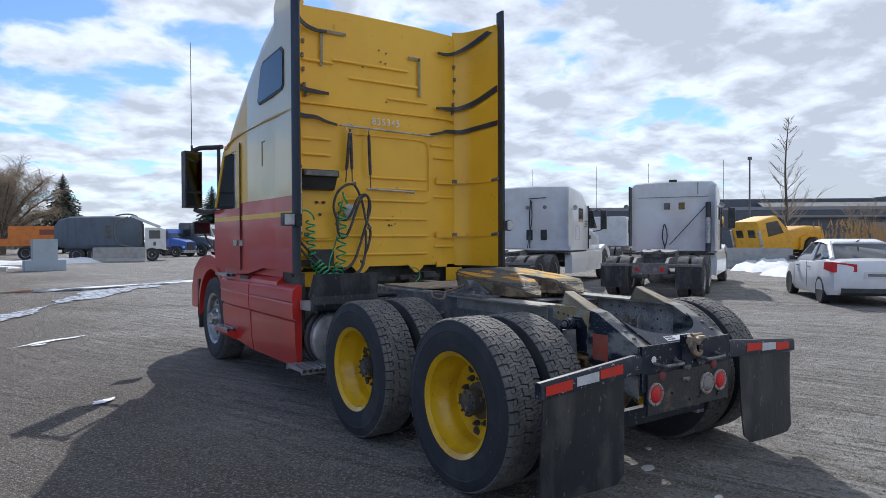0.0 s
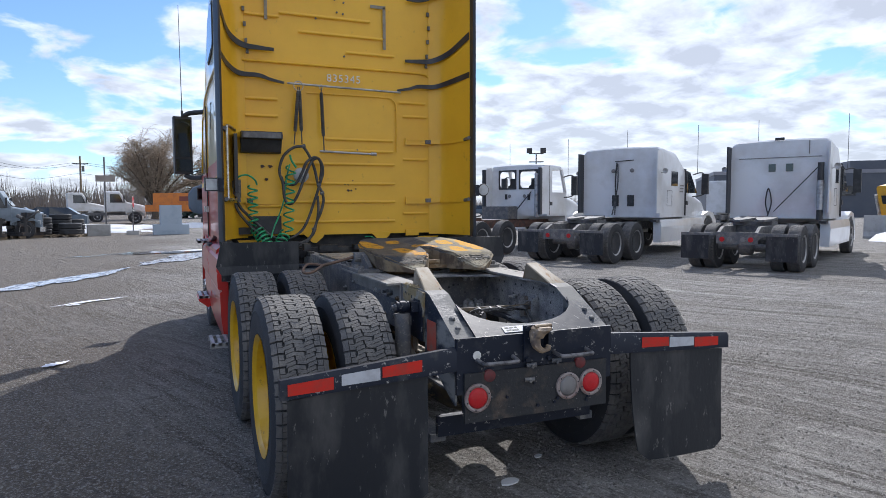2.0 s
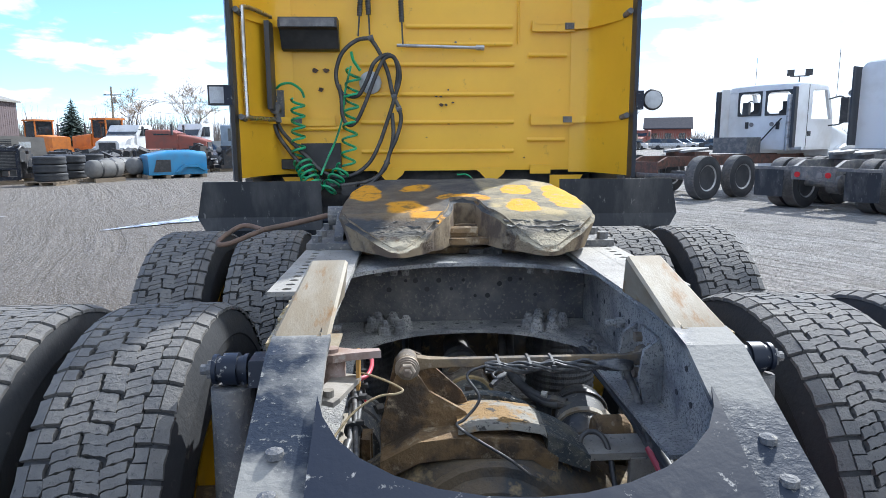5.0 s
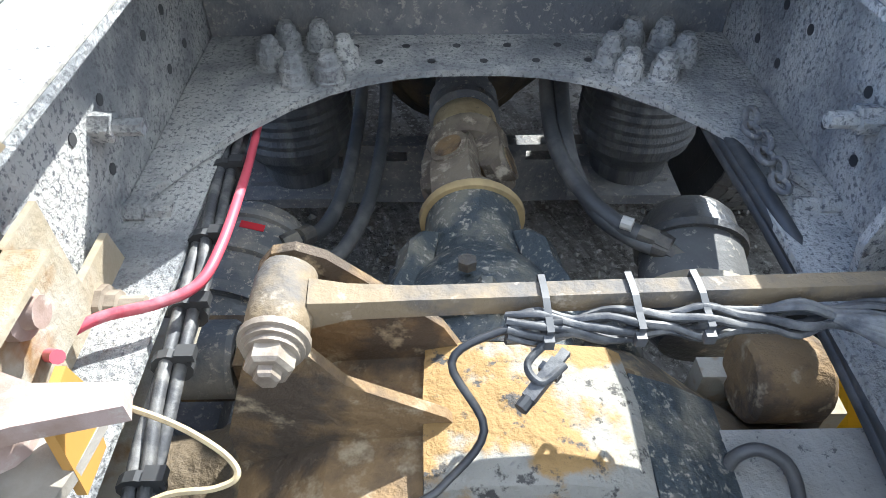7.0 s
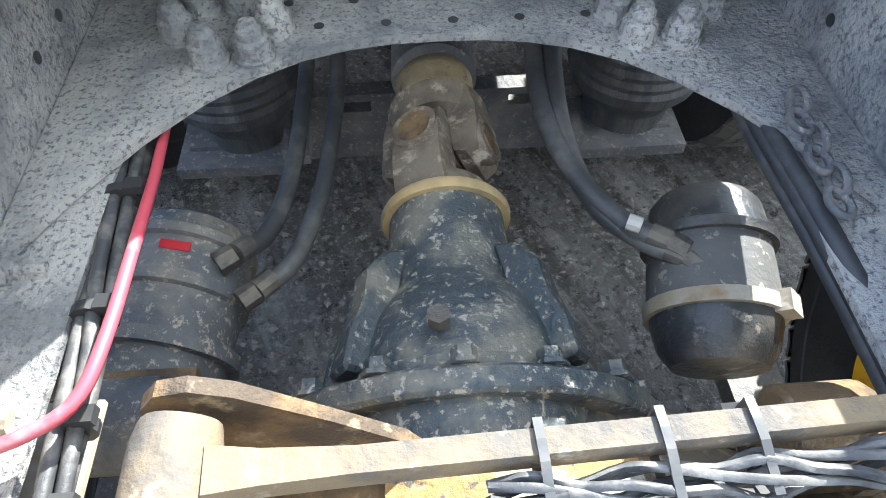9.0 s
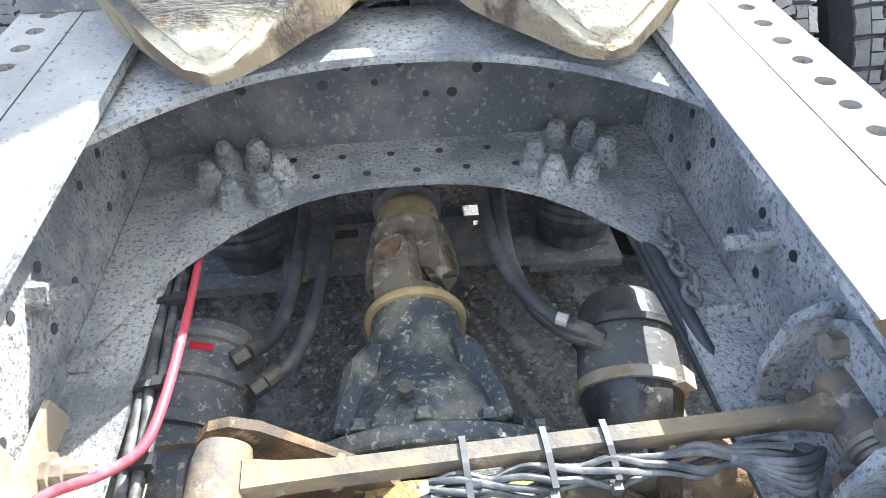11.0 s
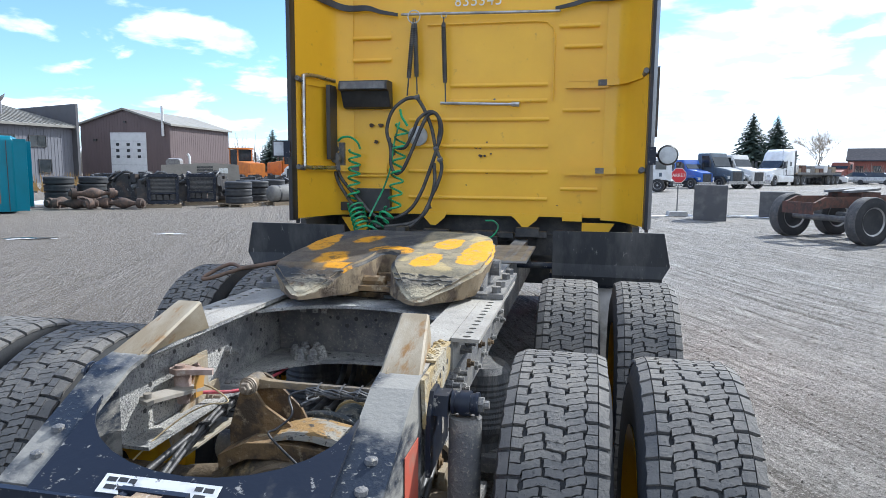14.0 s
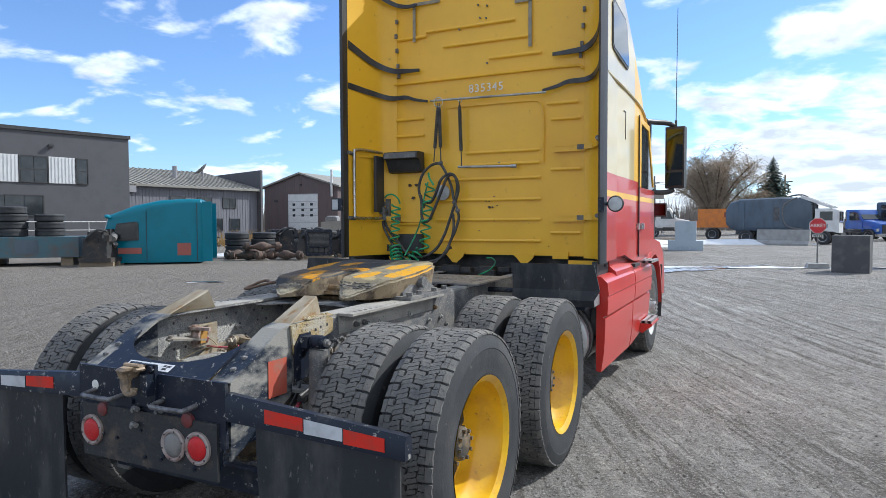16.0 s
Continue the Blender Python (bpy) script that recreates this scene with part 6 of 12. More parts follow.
def fifth_wheel_material():
    m = bpy.data.materials.new("fifth_wheel_grease_and_light")
    m.use_nodes = True
    nodes, links = m.node_tree.nodes, m.node_tree.links
    b = nodes["Principled BSDF"]
    co = nodes.new("ShaderNodeTexCoord")

    def plug(socket, v):
        if isinstance(v, tuple):
            socket.default_value = (*v, 1) if len(v) == 3 else v
        elif isinstance(v, (int, float)):
            socket.default_value = v
        else:
            links.new(v, socket)

    def maths(op, a, c=0.0):
        n = nodes.new("ShaderNodeMath")
        n.operation = op
        plug(n.inputs[0], a)
        plug(n.inputs[1], c)
        return n.outputs[0]

    def ramp(v, lo, hi):
        r = nodes.new("ShaderNodeMapRange")
        r.interpolation_type = "SMOOTHSTEP"
        r.inputs["From Min"].default_value, r.inputs["From Max"].default_value = lo, hi
        links.new(v, r.inputs["Value"])
        return r.outputs[0]

    def noise_of(scale, detail=5.0, rough_n=0.6, colour=False, stretch=(1, 1, 1)):
        mp = nodes.new("ShaderNodeMapping")
        mp.inputs["Scale"].default_value = stretch
        links.new(co.outputs["Object"], mp.inputs[0])
        n = nodes.new("ShaderNodeTexNoise")
        n.inputs["Scale"].default_value, n.inputs["Detail"].default_value, n.inputs["Roughness"].default_value = scale, detail, rough_n
        links.new(mp.outputs[0], n.inputs["Vector"])
        return n.outputs["Color" if colour else 0]

    def mixed(fac, a, c):
        x = nodes.new("ShaderNodeMix")
        x.data_type = "RGBA"
        plug(x.inputs["Factor"], fac)
        plug(x.inputs["A"], a)
        plug(x.inputs["B"], c)
        return x.outputs["Result"]

    warp = nodes.new("ShaderNodeVectorMath")
    warp.operation = "MULTIPLY_ADD"
    links.new(noise_of(9, 4, 0.6, True), warp.inputs[0])
    warp.inputs[1].default_value = (0.07, 0.11, 0)
    links.new(co.outputs["Object"], warp.inputs[2])
    sep = nodes.new("ShaderNodeSeparateXYZ")
    links.new(warp.outputs[0], sep.inputs[0])
    X, Y = maths("SUBTRACT", sep.outputs[0], 0.035), maths("SUBTRACT", sep.outputs[1], 0.055)

    def spot(cx, cy, rx, ry, soft=0.35, lean=0.0):
        ux = maths("DIVIDE", maths("ABSOLUTE", maths("SUBTRACT", maths("SUBTRACT", X, maths("MULTIPLY", maths("SUBTRACT", Y, cy), lean)), cx)), rx)
        uy = maths("DIVIDE", maths("ABSOLUTE", maths("SUBTRACT", Y, cy)), ry)
        return ramp(maths("ADD", maths("POWER", ux, 3.0), maths("POWER", uy, 3.0)), 1.0 + soft, 1.0 - soft)

    grain = noise_of(60, 6, 0.7)
    black = mixed(ramp(noise_of(12, 6, 0.65), 0.42, 0.66), (0.040, 0.043, 0.047), (0.085, 0.082, 0.075))
    dust = mixed(ramp(noise_of(14, 6, 0.65), 0.42, 0.62), (0.25, 0.21, 0.135), (0.15, 0.135, 0.10))
    dust = mixed(ramp(noise_of(7, 4), 0.54, 0.64), dust, (0.38, 0.30, 0.15))
    # sunlit right and shadowed left half put into the grease and dust colours
    right = ramp(X, 0.085, 0.12)
    top = mixed(right, black, dust)
    # greasy film tinted by the paint under it, then the paint itself
    for p in ((-0.35, 1.50, 0.09, 0.22), (-0.17, 1.50, 0.11, 0.34), (-0.20, 1.27, 0.19, 0.03)):
        top = mixed(maths("MULTIPLY", spot(*p, soft=0.8), 0.13), top, (0.38, 0.21, 0.03))
    orange = mixed(ramp(noise_of(20, 5, 0.7), 0.50, 0.64), (0.56, 0.25, 0.008), (0.20, 0.105, 0.02))
    for p in ((-0.345, 1.70, 0.060, 0.19, 0.3, -0.12), (-0.15, 1.755, 0.050, 0.075, 0.5, 0.25), (-0.185, 1.385, 0.062, 0.10, 0.5, -0.1), (-0.11, 1.265, 0.06, 0.03, 0.6, 0.0)):
        top = mixed(spot(*p), top, orange)
    yellow = mixed(ramp(noise_of(26, 5, 0.7), 0.53, 0.64), (0.60, 0.30, 0.014), (0.38, 0.27, 0.12))
    for p in ((0.235, 1.705, 0.056, 0.105, 0.25, 0.1), (0.212, 1.385, 0.052, 0.115, 0.25, 0.1), (0.385, 1.60, 0.060, 0.225, 0.2, 0.06)):
        top = mixed(spot(*p), top, yellow)
    # yellow rim round the throat
    dx, dy = maths("SUBTRACT", X, FWX), maths("MULTIPLY", maths("SUBTRACT", Y, 1.50), 0.75)
    ring = maths("SQRT", maths("ADD", maths("MULTIPLY", dx, dx), maths("MULTIPLY", dy, dy)))
    band = maths("MULTIPLY", ramp(maths("ABSOLUTE", maths("SUBTRACT", ring, 0.075)), 0.032, 0.018), ramp(Y, 1.49, 1.53))
    top = mixed(band, top, orange)
    # the horns: caked pale grease, rusty towards their lower edges, black where it was scraped up along the bend
    cake = mixed(ramp(noise_of(7, 5, 0.6), 0.40, 0.60), (0.29, 0.245, 0.165), (0.40, 0.35, 0.25))
    cake = mixed(ramp(noise_of(11, 5, 0.65), 0.53, 0.64), cake, (0.19, 0.105, 0.042))
    cake = mixed(maths("MULTIPLY", ramp(noise_of(28, 6, 0.75), 0.55, 0.64), 0.8), cake, (0.15, 0.12, 0.09))
    edge_y = maths("ADD", maths("MULTIPLY", right, 0.02), 1.195)
    front = ramp(maths("SUBTRACT", edge_y, Y), -0.012, 0.012)
    scraped = maths("MULTIPLY", front, ramp(maths("SUBTRACT", edge_y, Y), 0.055, 0.022))
    col = mixed(front, top, cake)
    col = mixed(maths("MULTIPLY", scraped, 0.85), col, mixed(right, (0.06, 0.06, 0.06), (0.17, 0.155, 0.13)))
    # walls of the casting
    geo = nodes.new("ShaderNodeNewGeometry")
    sepn = nodes.new("ShaderNodeSeparateXYZ")
    links.new(geo.outputs["Normal"], sepn.inputs[0])
    wall = ramp(sepn.outputs[2], 0.45, 0.15)
    col = mixed(wall, col, mixed(ramp(noise_of(9, 5), 0.46, 0.60), (0.27, 0.21, 0.135), (0.12, 0.09, 0.065)))
    col = mixed(maths("MULTIPLY", ramp(grain, 0.58, 0.68), 0.6), col, (0.06, 0.055, 0.05))
    links.new(col, b.inputs["Base Color"])
    rr = nodes.new("ShaderNodeMapRange")
    rr.inputs["To Min"].default_value, rr.inputs["To Max"].default_value = 0.72, 0.82
    b.inputs["Specular IOR Level"].default_value = 0.25
    links.new(maths("MAXIMUM", right, front), rr.inputs["Value"])
    links.new(rr.outputs[0], b.inputs["Roughness"])
    lump = maths("MULTIPLY", noise_of(22, 6, 0.7), maths("ADD", maths("MULTIPLY", maths("MULTIPLY", front, right), 0.030), 0.006))
    ridges = maths("MULTIPLY", maths("MULTIPLY", noise_of(26, 5, 0.7, False, (0.5, 2.2, 1)), scraped), 0.022)
    bp = nodes.new("ShaderNodeBump")
    bp.inputs["Strength"].default_value, bp.inputs["Distance"].default_value = 0.8, 1.0
    links.new(maths("ADD", maths("ADD", lump, ridges), maths("MULTIPLY", grain, 0.003)), bp.inputs["Height"])
    links.new(bp.outputs[0], b.inputs["Normal"])
    return m


half_plate = [(0.040, 1.50), (0.043, 1.42), (0.052, 1.36), (0.070, 1.295), (0.100, 1.232), (0.134, 1.178), (0.168, 1.128), (0.194, 1.098), (0.222, 1.084), (0.250, 1.096), (0.290, 1.134), (0.342, 1.184), (0.396, 1.248), (0.424, 1.33), (0.430, 1.45),
              (0.430, 1.58), (0.424, 1.72), (0.402, 1.85), (0.365, 1.94), (0.30, 1.99), (0.18, 2.0)]
throat = [(0.024 * math.cos(a) * 1.5, 1.50 + 0.035 * math.sin(a)) for a in [math.pi * i / 8 for i in range(1, 8)]]
bm = M()
prism(bm, [(-x, y) for x, y in reversed(half_plate)] + throat[::-1] + half_plate, 0.0, 0.1, "z")
bmesh.ops.recalc_face_normals(bm, faces=bm.faces)
bmesh.ops.bevel(bm, geom=[e for e in bm.edges if min(v.co.z for v in e.verts) > 0.09], offset=0.014, segments=3, affect="EDGES", clamp_overlap=True)
bmesh.ops.triangulate(bm, faces=bm.faces)
for k in range(24):
    bmesh.ops.bisect_plane(bm, geom=bm.verts[:] + bm.edges[:] + bm.faces[:], plane_co=(0, 1.09 + (0.017 * k if k < 14 else 0.23 + (k - 13) * 0.068), 0), plane_no=(0, 1, 0))
for k in range(17):
    bmesh.ops.bisect_plane(bm, geom=bm.verts[:] + bm.edges[:] + bm.faces[:], plane_co=(-0.40 + 0.05 * k, 0, 0), plane_no=(1, 0, 0))
for z in (0.03, 0.06):
    bmesh.ops.bisect_plane(bm, geom=bm.verts[:] + bm.edges[:] + bm.faces[:], plane_co=(0, 0, z), plane_no=(0, 0, 1))
for v in bm.verts:
    k = v.co.z / 0.1
    top_z = fw_z(v.co.y) - 0.010 * (abs(v.co.x) / 0.42) ** 4
    low_z = min(1.082 + 0.05 * max(0.0, v.co.y - 1.35), top_z - 0.030 * min(1.0, max(0.35, (v.co.y - 1.08) / 0.15)))
    inset = 1.0 - 0.075 * (1 - k) * min(1.0, max(0.0, (v.co.y - 1.10) / 0.12))
    v.co = Vector((v.co.x * inset + FWX, v.co.y, low_z + (top_z - low_z) * k))
    v.co += 0.004 * noise.noise_vector(v.co * 11) + 0.002 * noise.noise_vector(v.co * 34)
fw = part("fifth_wheel_plate", bm, fifth_wheel_material(), truck, "greasy fifth wheel plate with worn yellow paint", smooth=70)
# curled beads of old grease scraped up along the bend
for sx, x0_, x1_ in ((-1, 0.10, 0.30), (1, 0.10, 0.33)):
    for row in range(3):
        bm = M()
        rnd = random.Random(17 + sx * 3 + row)
        a_ = x0_ + rnd.uniform(0, 0.06) * row
        pts = []
        for i in range(13):
            x = a_ + (x1_ - a_) * i / 12
            y = 1.225 - 0.022 * row + rnd.uniform(-0.005, 0.005) + 0.07 * max(0, 0.16 - x)
            pts.append((FWX + sx * x, y, fw_z(y) - 0.004 + rnd.uniform(-0.002, 0.002)))
        tube(bm, pts, 0.0048, 6, 3, r_end=0.003)
        jitter(bm, 0.004, 60)
        part("grease_bead", bm, GREASE, fw, smooth=60)
for s in (-1, 1):
    bm = M()
    prism(bm, [(1.42, 1.065), (1.42, 1.10), (1.55, 1.17), (1.70, 1.17), (1.84, 1.10), (1.84, 1.065)], s * 0.40, s * 0.43, "x")
    box(bm, (s * 0.34, 1.36, 1.065), (s * 0.515, 1.90, 1.085))
    rod(bm, (s * 0.37, 1.62, 1.15), (s * 0.47, 1.62, 1.15), 0.035, seg=14)
    for y in (1.40, 1.52, 1.72, 1.86):
        rod(bm, (s * 0.485, y, 1.085), (s * 0.485, y, 1.108), 0.019, seg=6)
    part("fifth_wheel_mount", bm, DARK_DUST, truck, "dusty fifth wheel mounting feet", bevel=0.003)
bm = M()
box(bm, (-0.13, 1.30, 1.085), (0.13, 1.42, 1.105))
box(bm, (-0.12, 1.56, 1.10), (0.12, 1.66, 1.15))
box(bm, (-0.30, 1.46, 1.09), (0.30, 1.50, 1.13))
rod(bm, (-0.05, 1.35, 1.12), (0.05, 1.35, 1.12), 0.02, seg=8)
box(bm, (-0.42, 1.40, 1.04), (0.42, 1.48, 1.06))
part("fifth_wheel_jaw", bm, RUST, truck, "rusty locking jaws", bevel=0.004)
bm = M()
tube(bm, [(-0.40, 1.66, 1.165), (-0.56, 1.62, 1.13), (-0.70, 1.58, 1.105)], 0.010, 8)
tube(bm, [(-0.70, 1.58, 1.105), (-0.76, 1.62, 1.115), (-0.80, 1.61, 1.11), (-0.84, 1.53, 1.08), (-0.83, 1.47, 1.07), (-0.79, 1.47, 1.075), (-0.73, 1.54, 1.095), (-0.70, 1.58, 1.105)], 0.009, 8)
part("release_handle", bm, mat("rusty_rod", (0.16, 0.10, 0.07), 0.8, second=(0.10, 0.07, 0.05), scale=20), truck, "rusty fifth wheel release handle", smooth=60)
# valves and hoses under and ahead of the plate
rnd = random.Random(2)
for k in range(16):
    bm = M()
    c = Vector((rnd.uniform(-0.28, 0.28), rnd.uniform(1.40, 1.95), rnd.uniform(0.92, 1.05)))
    s3 = [rnd.uniform(0.02, 0.05) for _ in range(3)]
    box(bm, c - Vector(s3), c + Vector(s3))
    rod(bm, c, c + Vector((rnd.uniform(-0.1, 0.1), rnd.uniform(-0.1, 0.1), 0.03)), 0.02, seg=8)
    part("valve_block", bm, DARK_DUST, truck, bevel=0.004)
for k in range(7):
    bm = M()
    c = Vector((rnd.uniform(-0.3, 0.3), 1.40, rnd.uniform(0.98, 1.04)))
    tube(bm, [c, c + Vector((rnd.uniform(-0.1, 0.1), 0.2, 0.03)), c + Vector((rnd.uniform(-0.15, 0.15), 0.5, 0.0)), c + Vector((rnd.uniform(-0.2, 0.2), 1.1, 0.02)), (rnd.uniform(-0.3, 0.3), 3.1, 1.06)], 0.011, 7)
    part("frame_hose", bm, HOSE, truck, "hose along the frame", smooth=60)
for y in (2.02, 2.80):
    bm = M()
    box(bm, (-0.416, y, 0.80), (0.416, y + 0.02, 1.03))
    part("crossmember_web", bm, DARK_DUST, truck)

# deck plate and quarter fenders behind the cab
bm = M()
box(bm, (-0.40, 2.35, 1.066), (0.52, 3.05, 1.078))
for i in range(18):
    for k in range(24):
        x, y = -0.38 + 0.05 * i + 0.012 * (k % 2), 2.37 + 0.028 * k
        if (i + k) % 2 == 0:
            box(bm, (x, y, 1.078), (x + 0.02, y + 0.006, 1.080))
part("deck_plate", bm, ALU, truck, "grey checker deck plate")
for s in (-1, 1):
    bm = M()
    xa, xb = s * 0.64, s * 1.255
    secs = []
    for y, z in ((2.72, 1.21), (2.73, 1.02), (2.72, 0.95), (2.735, 0.90)):
        secs.append([Vector((xa, y, z)), Vector((xb + s * (0.04 if z == 1.02 else 0), y, z)), Vector((xb + s * (0.04 if z == 1.02 else 0), y + 0.012, z)), Vector((xa, y + 0.012, z))])
    loft(bm, secs)
    part("quarter_fender", bm, FLAP, truck, "black plastic quarter fender", bevel=0.003)
    bm = M()
    rod(bm, (s * 0.42, 2.76, 1.0), (s * 1.1, 2.76, 1.0), 0.02, seg=10)
    part("fender_bracket", bm, BLACK_FRAME, truck)

# tanks, boxes and steps between cab fairing and drive wheels
for s in (-1, 1):
    bm = M()
    lathe(bm, [(3.02, 0.0), (3.02, 0.25), (3.035, 0.275), (4.6, 0.275), (4.6, 0.0)], (s * 0.86, 0, 0.60), "y", 28)
    part("fuel_tank", bm, ALU, truck, "round aluminium tank", smooth=40)
    bm = M()
    for y in (3.12, 3.24):
        lathe(bm, [(y - 0.02, 0.277), (y - 0.02, 0.282), (y + 0.02, 0.282), (y + 0.02, 0.277)], (s * 0.86, 0, 0.60), "y", 28)
    part("tank_strap", bm, PLASTIC, truck, smooth=40)
    bm = M()
    box(bm, (s * 0.62, 2.86, 0.86), (s * 1.16, 3.20, 0.94))
    box(bm, (s * 0.62, 2.90, 0.35), (s * 0.80, 3.20, 0.86))
    part("battery_box", bm, BLACK_FRAME, truck, "black box behind the fairing", bevel=0.01)
    bm = M()
    box(bm, (s * 0.98, 2.92, 0.875), (s * 1.20, 3.16, 0.955))
    part("box_step", bm, ALU, truck, bevel=0.006)
bm = M()
for k in range(6):
    box(bm, (-1.34 + 0.055 * k, 2.76, 0.375), (-1.315 + 0.055 * k, 3.12, 0.405))
box(bm, (-1.35, 2.76, 0.36), (-1.02, 2.78, 0.40))
box(bm, (-1.35, 3.10, 0.36), (-1.02, 3.12, 0.40))
part("step_plate", bm, ALU, truck, "ribbed aluminium step", bevel=0.003)

# ---- the cab ----
PY = 3.72                               # the cab's back panel
SIDE_Z = (1.72, 1.77, 1.91)


def cab_section(y, half, zb, zt, r, n=7, lean=0.0):
    left = [(-half, z) for z in (zb, *SIDE_Z, 2.3)]
    for i in range(n + 1):
        a = math.pi - math.pi / 2 * i / n
        left.append((-half + r + r * math.cos(a), zt - r + r * math.sin(a)))
    left.append((-half * 0.35, zt + 0.015))
    pts = left + [(-x, z) for x, z in reversed(left)]
    return [Vector((x, y + lean * (z - zb), z)) for x, z in pts]


bm = M()
rows = [(PY + 0.02, 1.21, 1.215, 3.84, 0.30), (4.1, 1.215, 1.215, 3.70, 0.33), (4.55, 1.215, 1.14, 3.44, 0.35), (4.95, 1.21, 1.12, 3.15, 0.34), (5.30, 1.195, 1.10, 2.86, 0.30), (5.55, 1.17, 1.08, 2.66, 0.24)]
secs = [cab_section(*q) for q in rows]
rings = [[bm.verts.new(p) for p in s] for s in secs]
for a, b in zip(rings, rings[1:]):
    for k in range(len(a) - 1):
        f = bm.faces.new((a[k], a[k + 1], b[k + 1], b[k]))
        z, y = f.calc_center_median().z, f.calc_center_median().y
        f.material_index = 0 if z < 1.72 else 1 if z < 1.77 else 0 if z < 1.91 else (1 if y > 4.62 and z < 2.9 else 2)
    bm.faces.new((a[-1], a[0], b[0], b[-1])).material_index = 3
bm.faces.new(rings[0][::-1]).material_index = 1
bm.faces.new(rings[-1]).material_index = 0
cab = part("cab", bm, [RED, YELLOW, CREAM, PLASTIC], truck, "red and yellow sleeper cab, faded sides painted cream with sky sheen", smooth=45)
# nose: cowl and hood
bm = M()
hood = []
for y, half, zb, zt, r in ((5.56, 1.13, 1.0, 1.93, 0.10), (6.05, 1.05, 0.95, 1.88, 0.16), (6.45, 0.93, 0.85, 1.74, 0.22), (6.9, 0.82, 0.70, 1.55, 0.24), (7.12, 0.76, 0.62, 1.35, 0.25), (7.2, 0.7, 0.6, 1.1, 0.2)):
    hood.append(arch(y, half, zb, zt, r, 6, 0.02))
loft(bm, hood)
part("hood", bm, RED, truck, "red hood", smooth=45)
bm = M()
loft(bm, [[Vector((-1.08, 5.60, 2.60)), Vector((1.08, 5.60, 2.60)), Vector((1.08, 5.57, 2.60)), Vector((-1.08, 5.57, 2.60))], [Vector((-1.0, 6.10, 1.92)), Vector((1.0, 6.10, 1.92)), Vector((1.0, 6.06, 1.92)), Vector((-1.0, 6.06, 1.92))]])
part("windscreen", bm, DARKGLASS, truck, "dark windscreen")
bm = M()
for s in (-1, 1):
    rod(bm, (s * 1.11, 5.58, 2.62), (s * 1.03, 6.10, 1.90), 0.05, seg=8)
part("windscreen_pillar", bm, RED, truck)
bm = M()
box(bm, (-0.98, 7.08, 0.34), (0.98, 7.26, 0.62))
part("bumper", bm, PLASTIC, truck, "dark bumper", bevel=0.03)

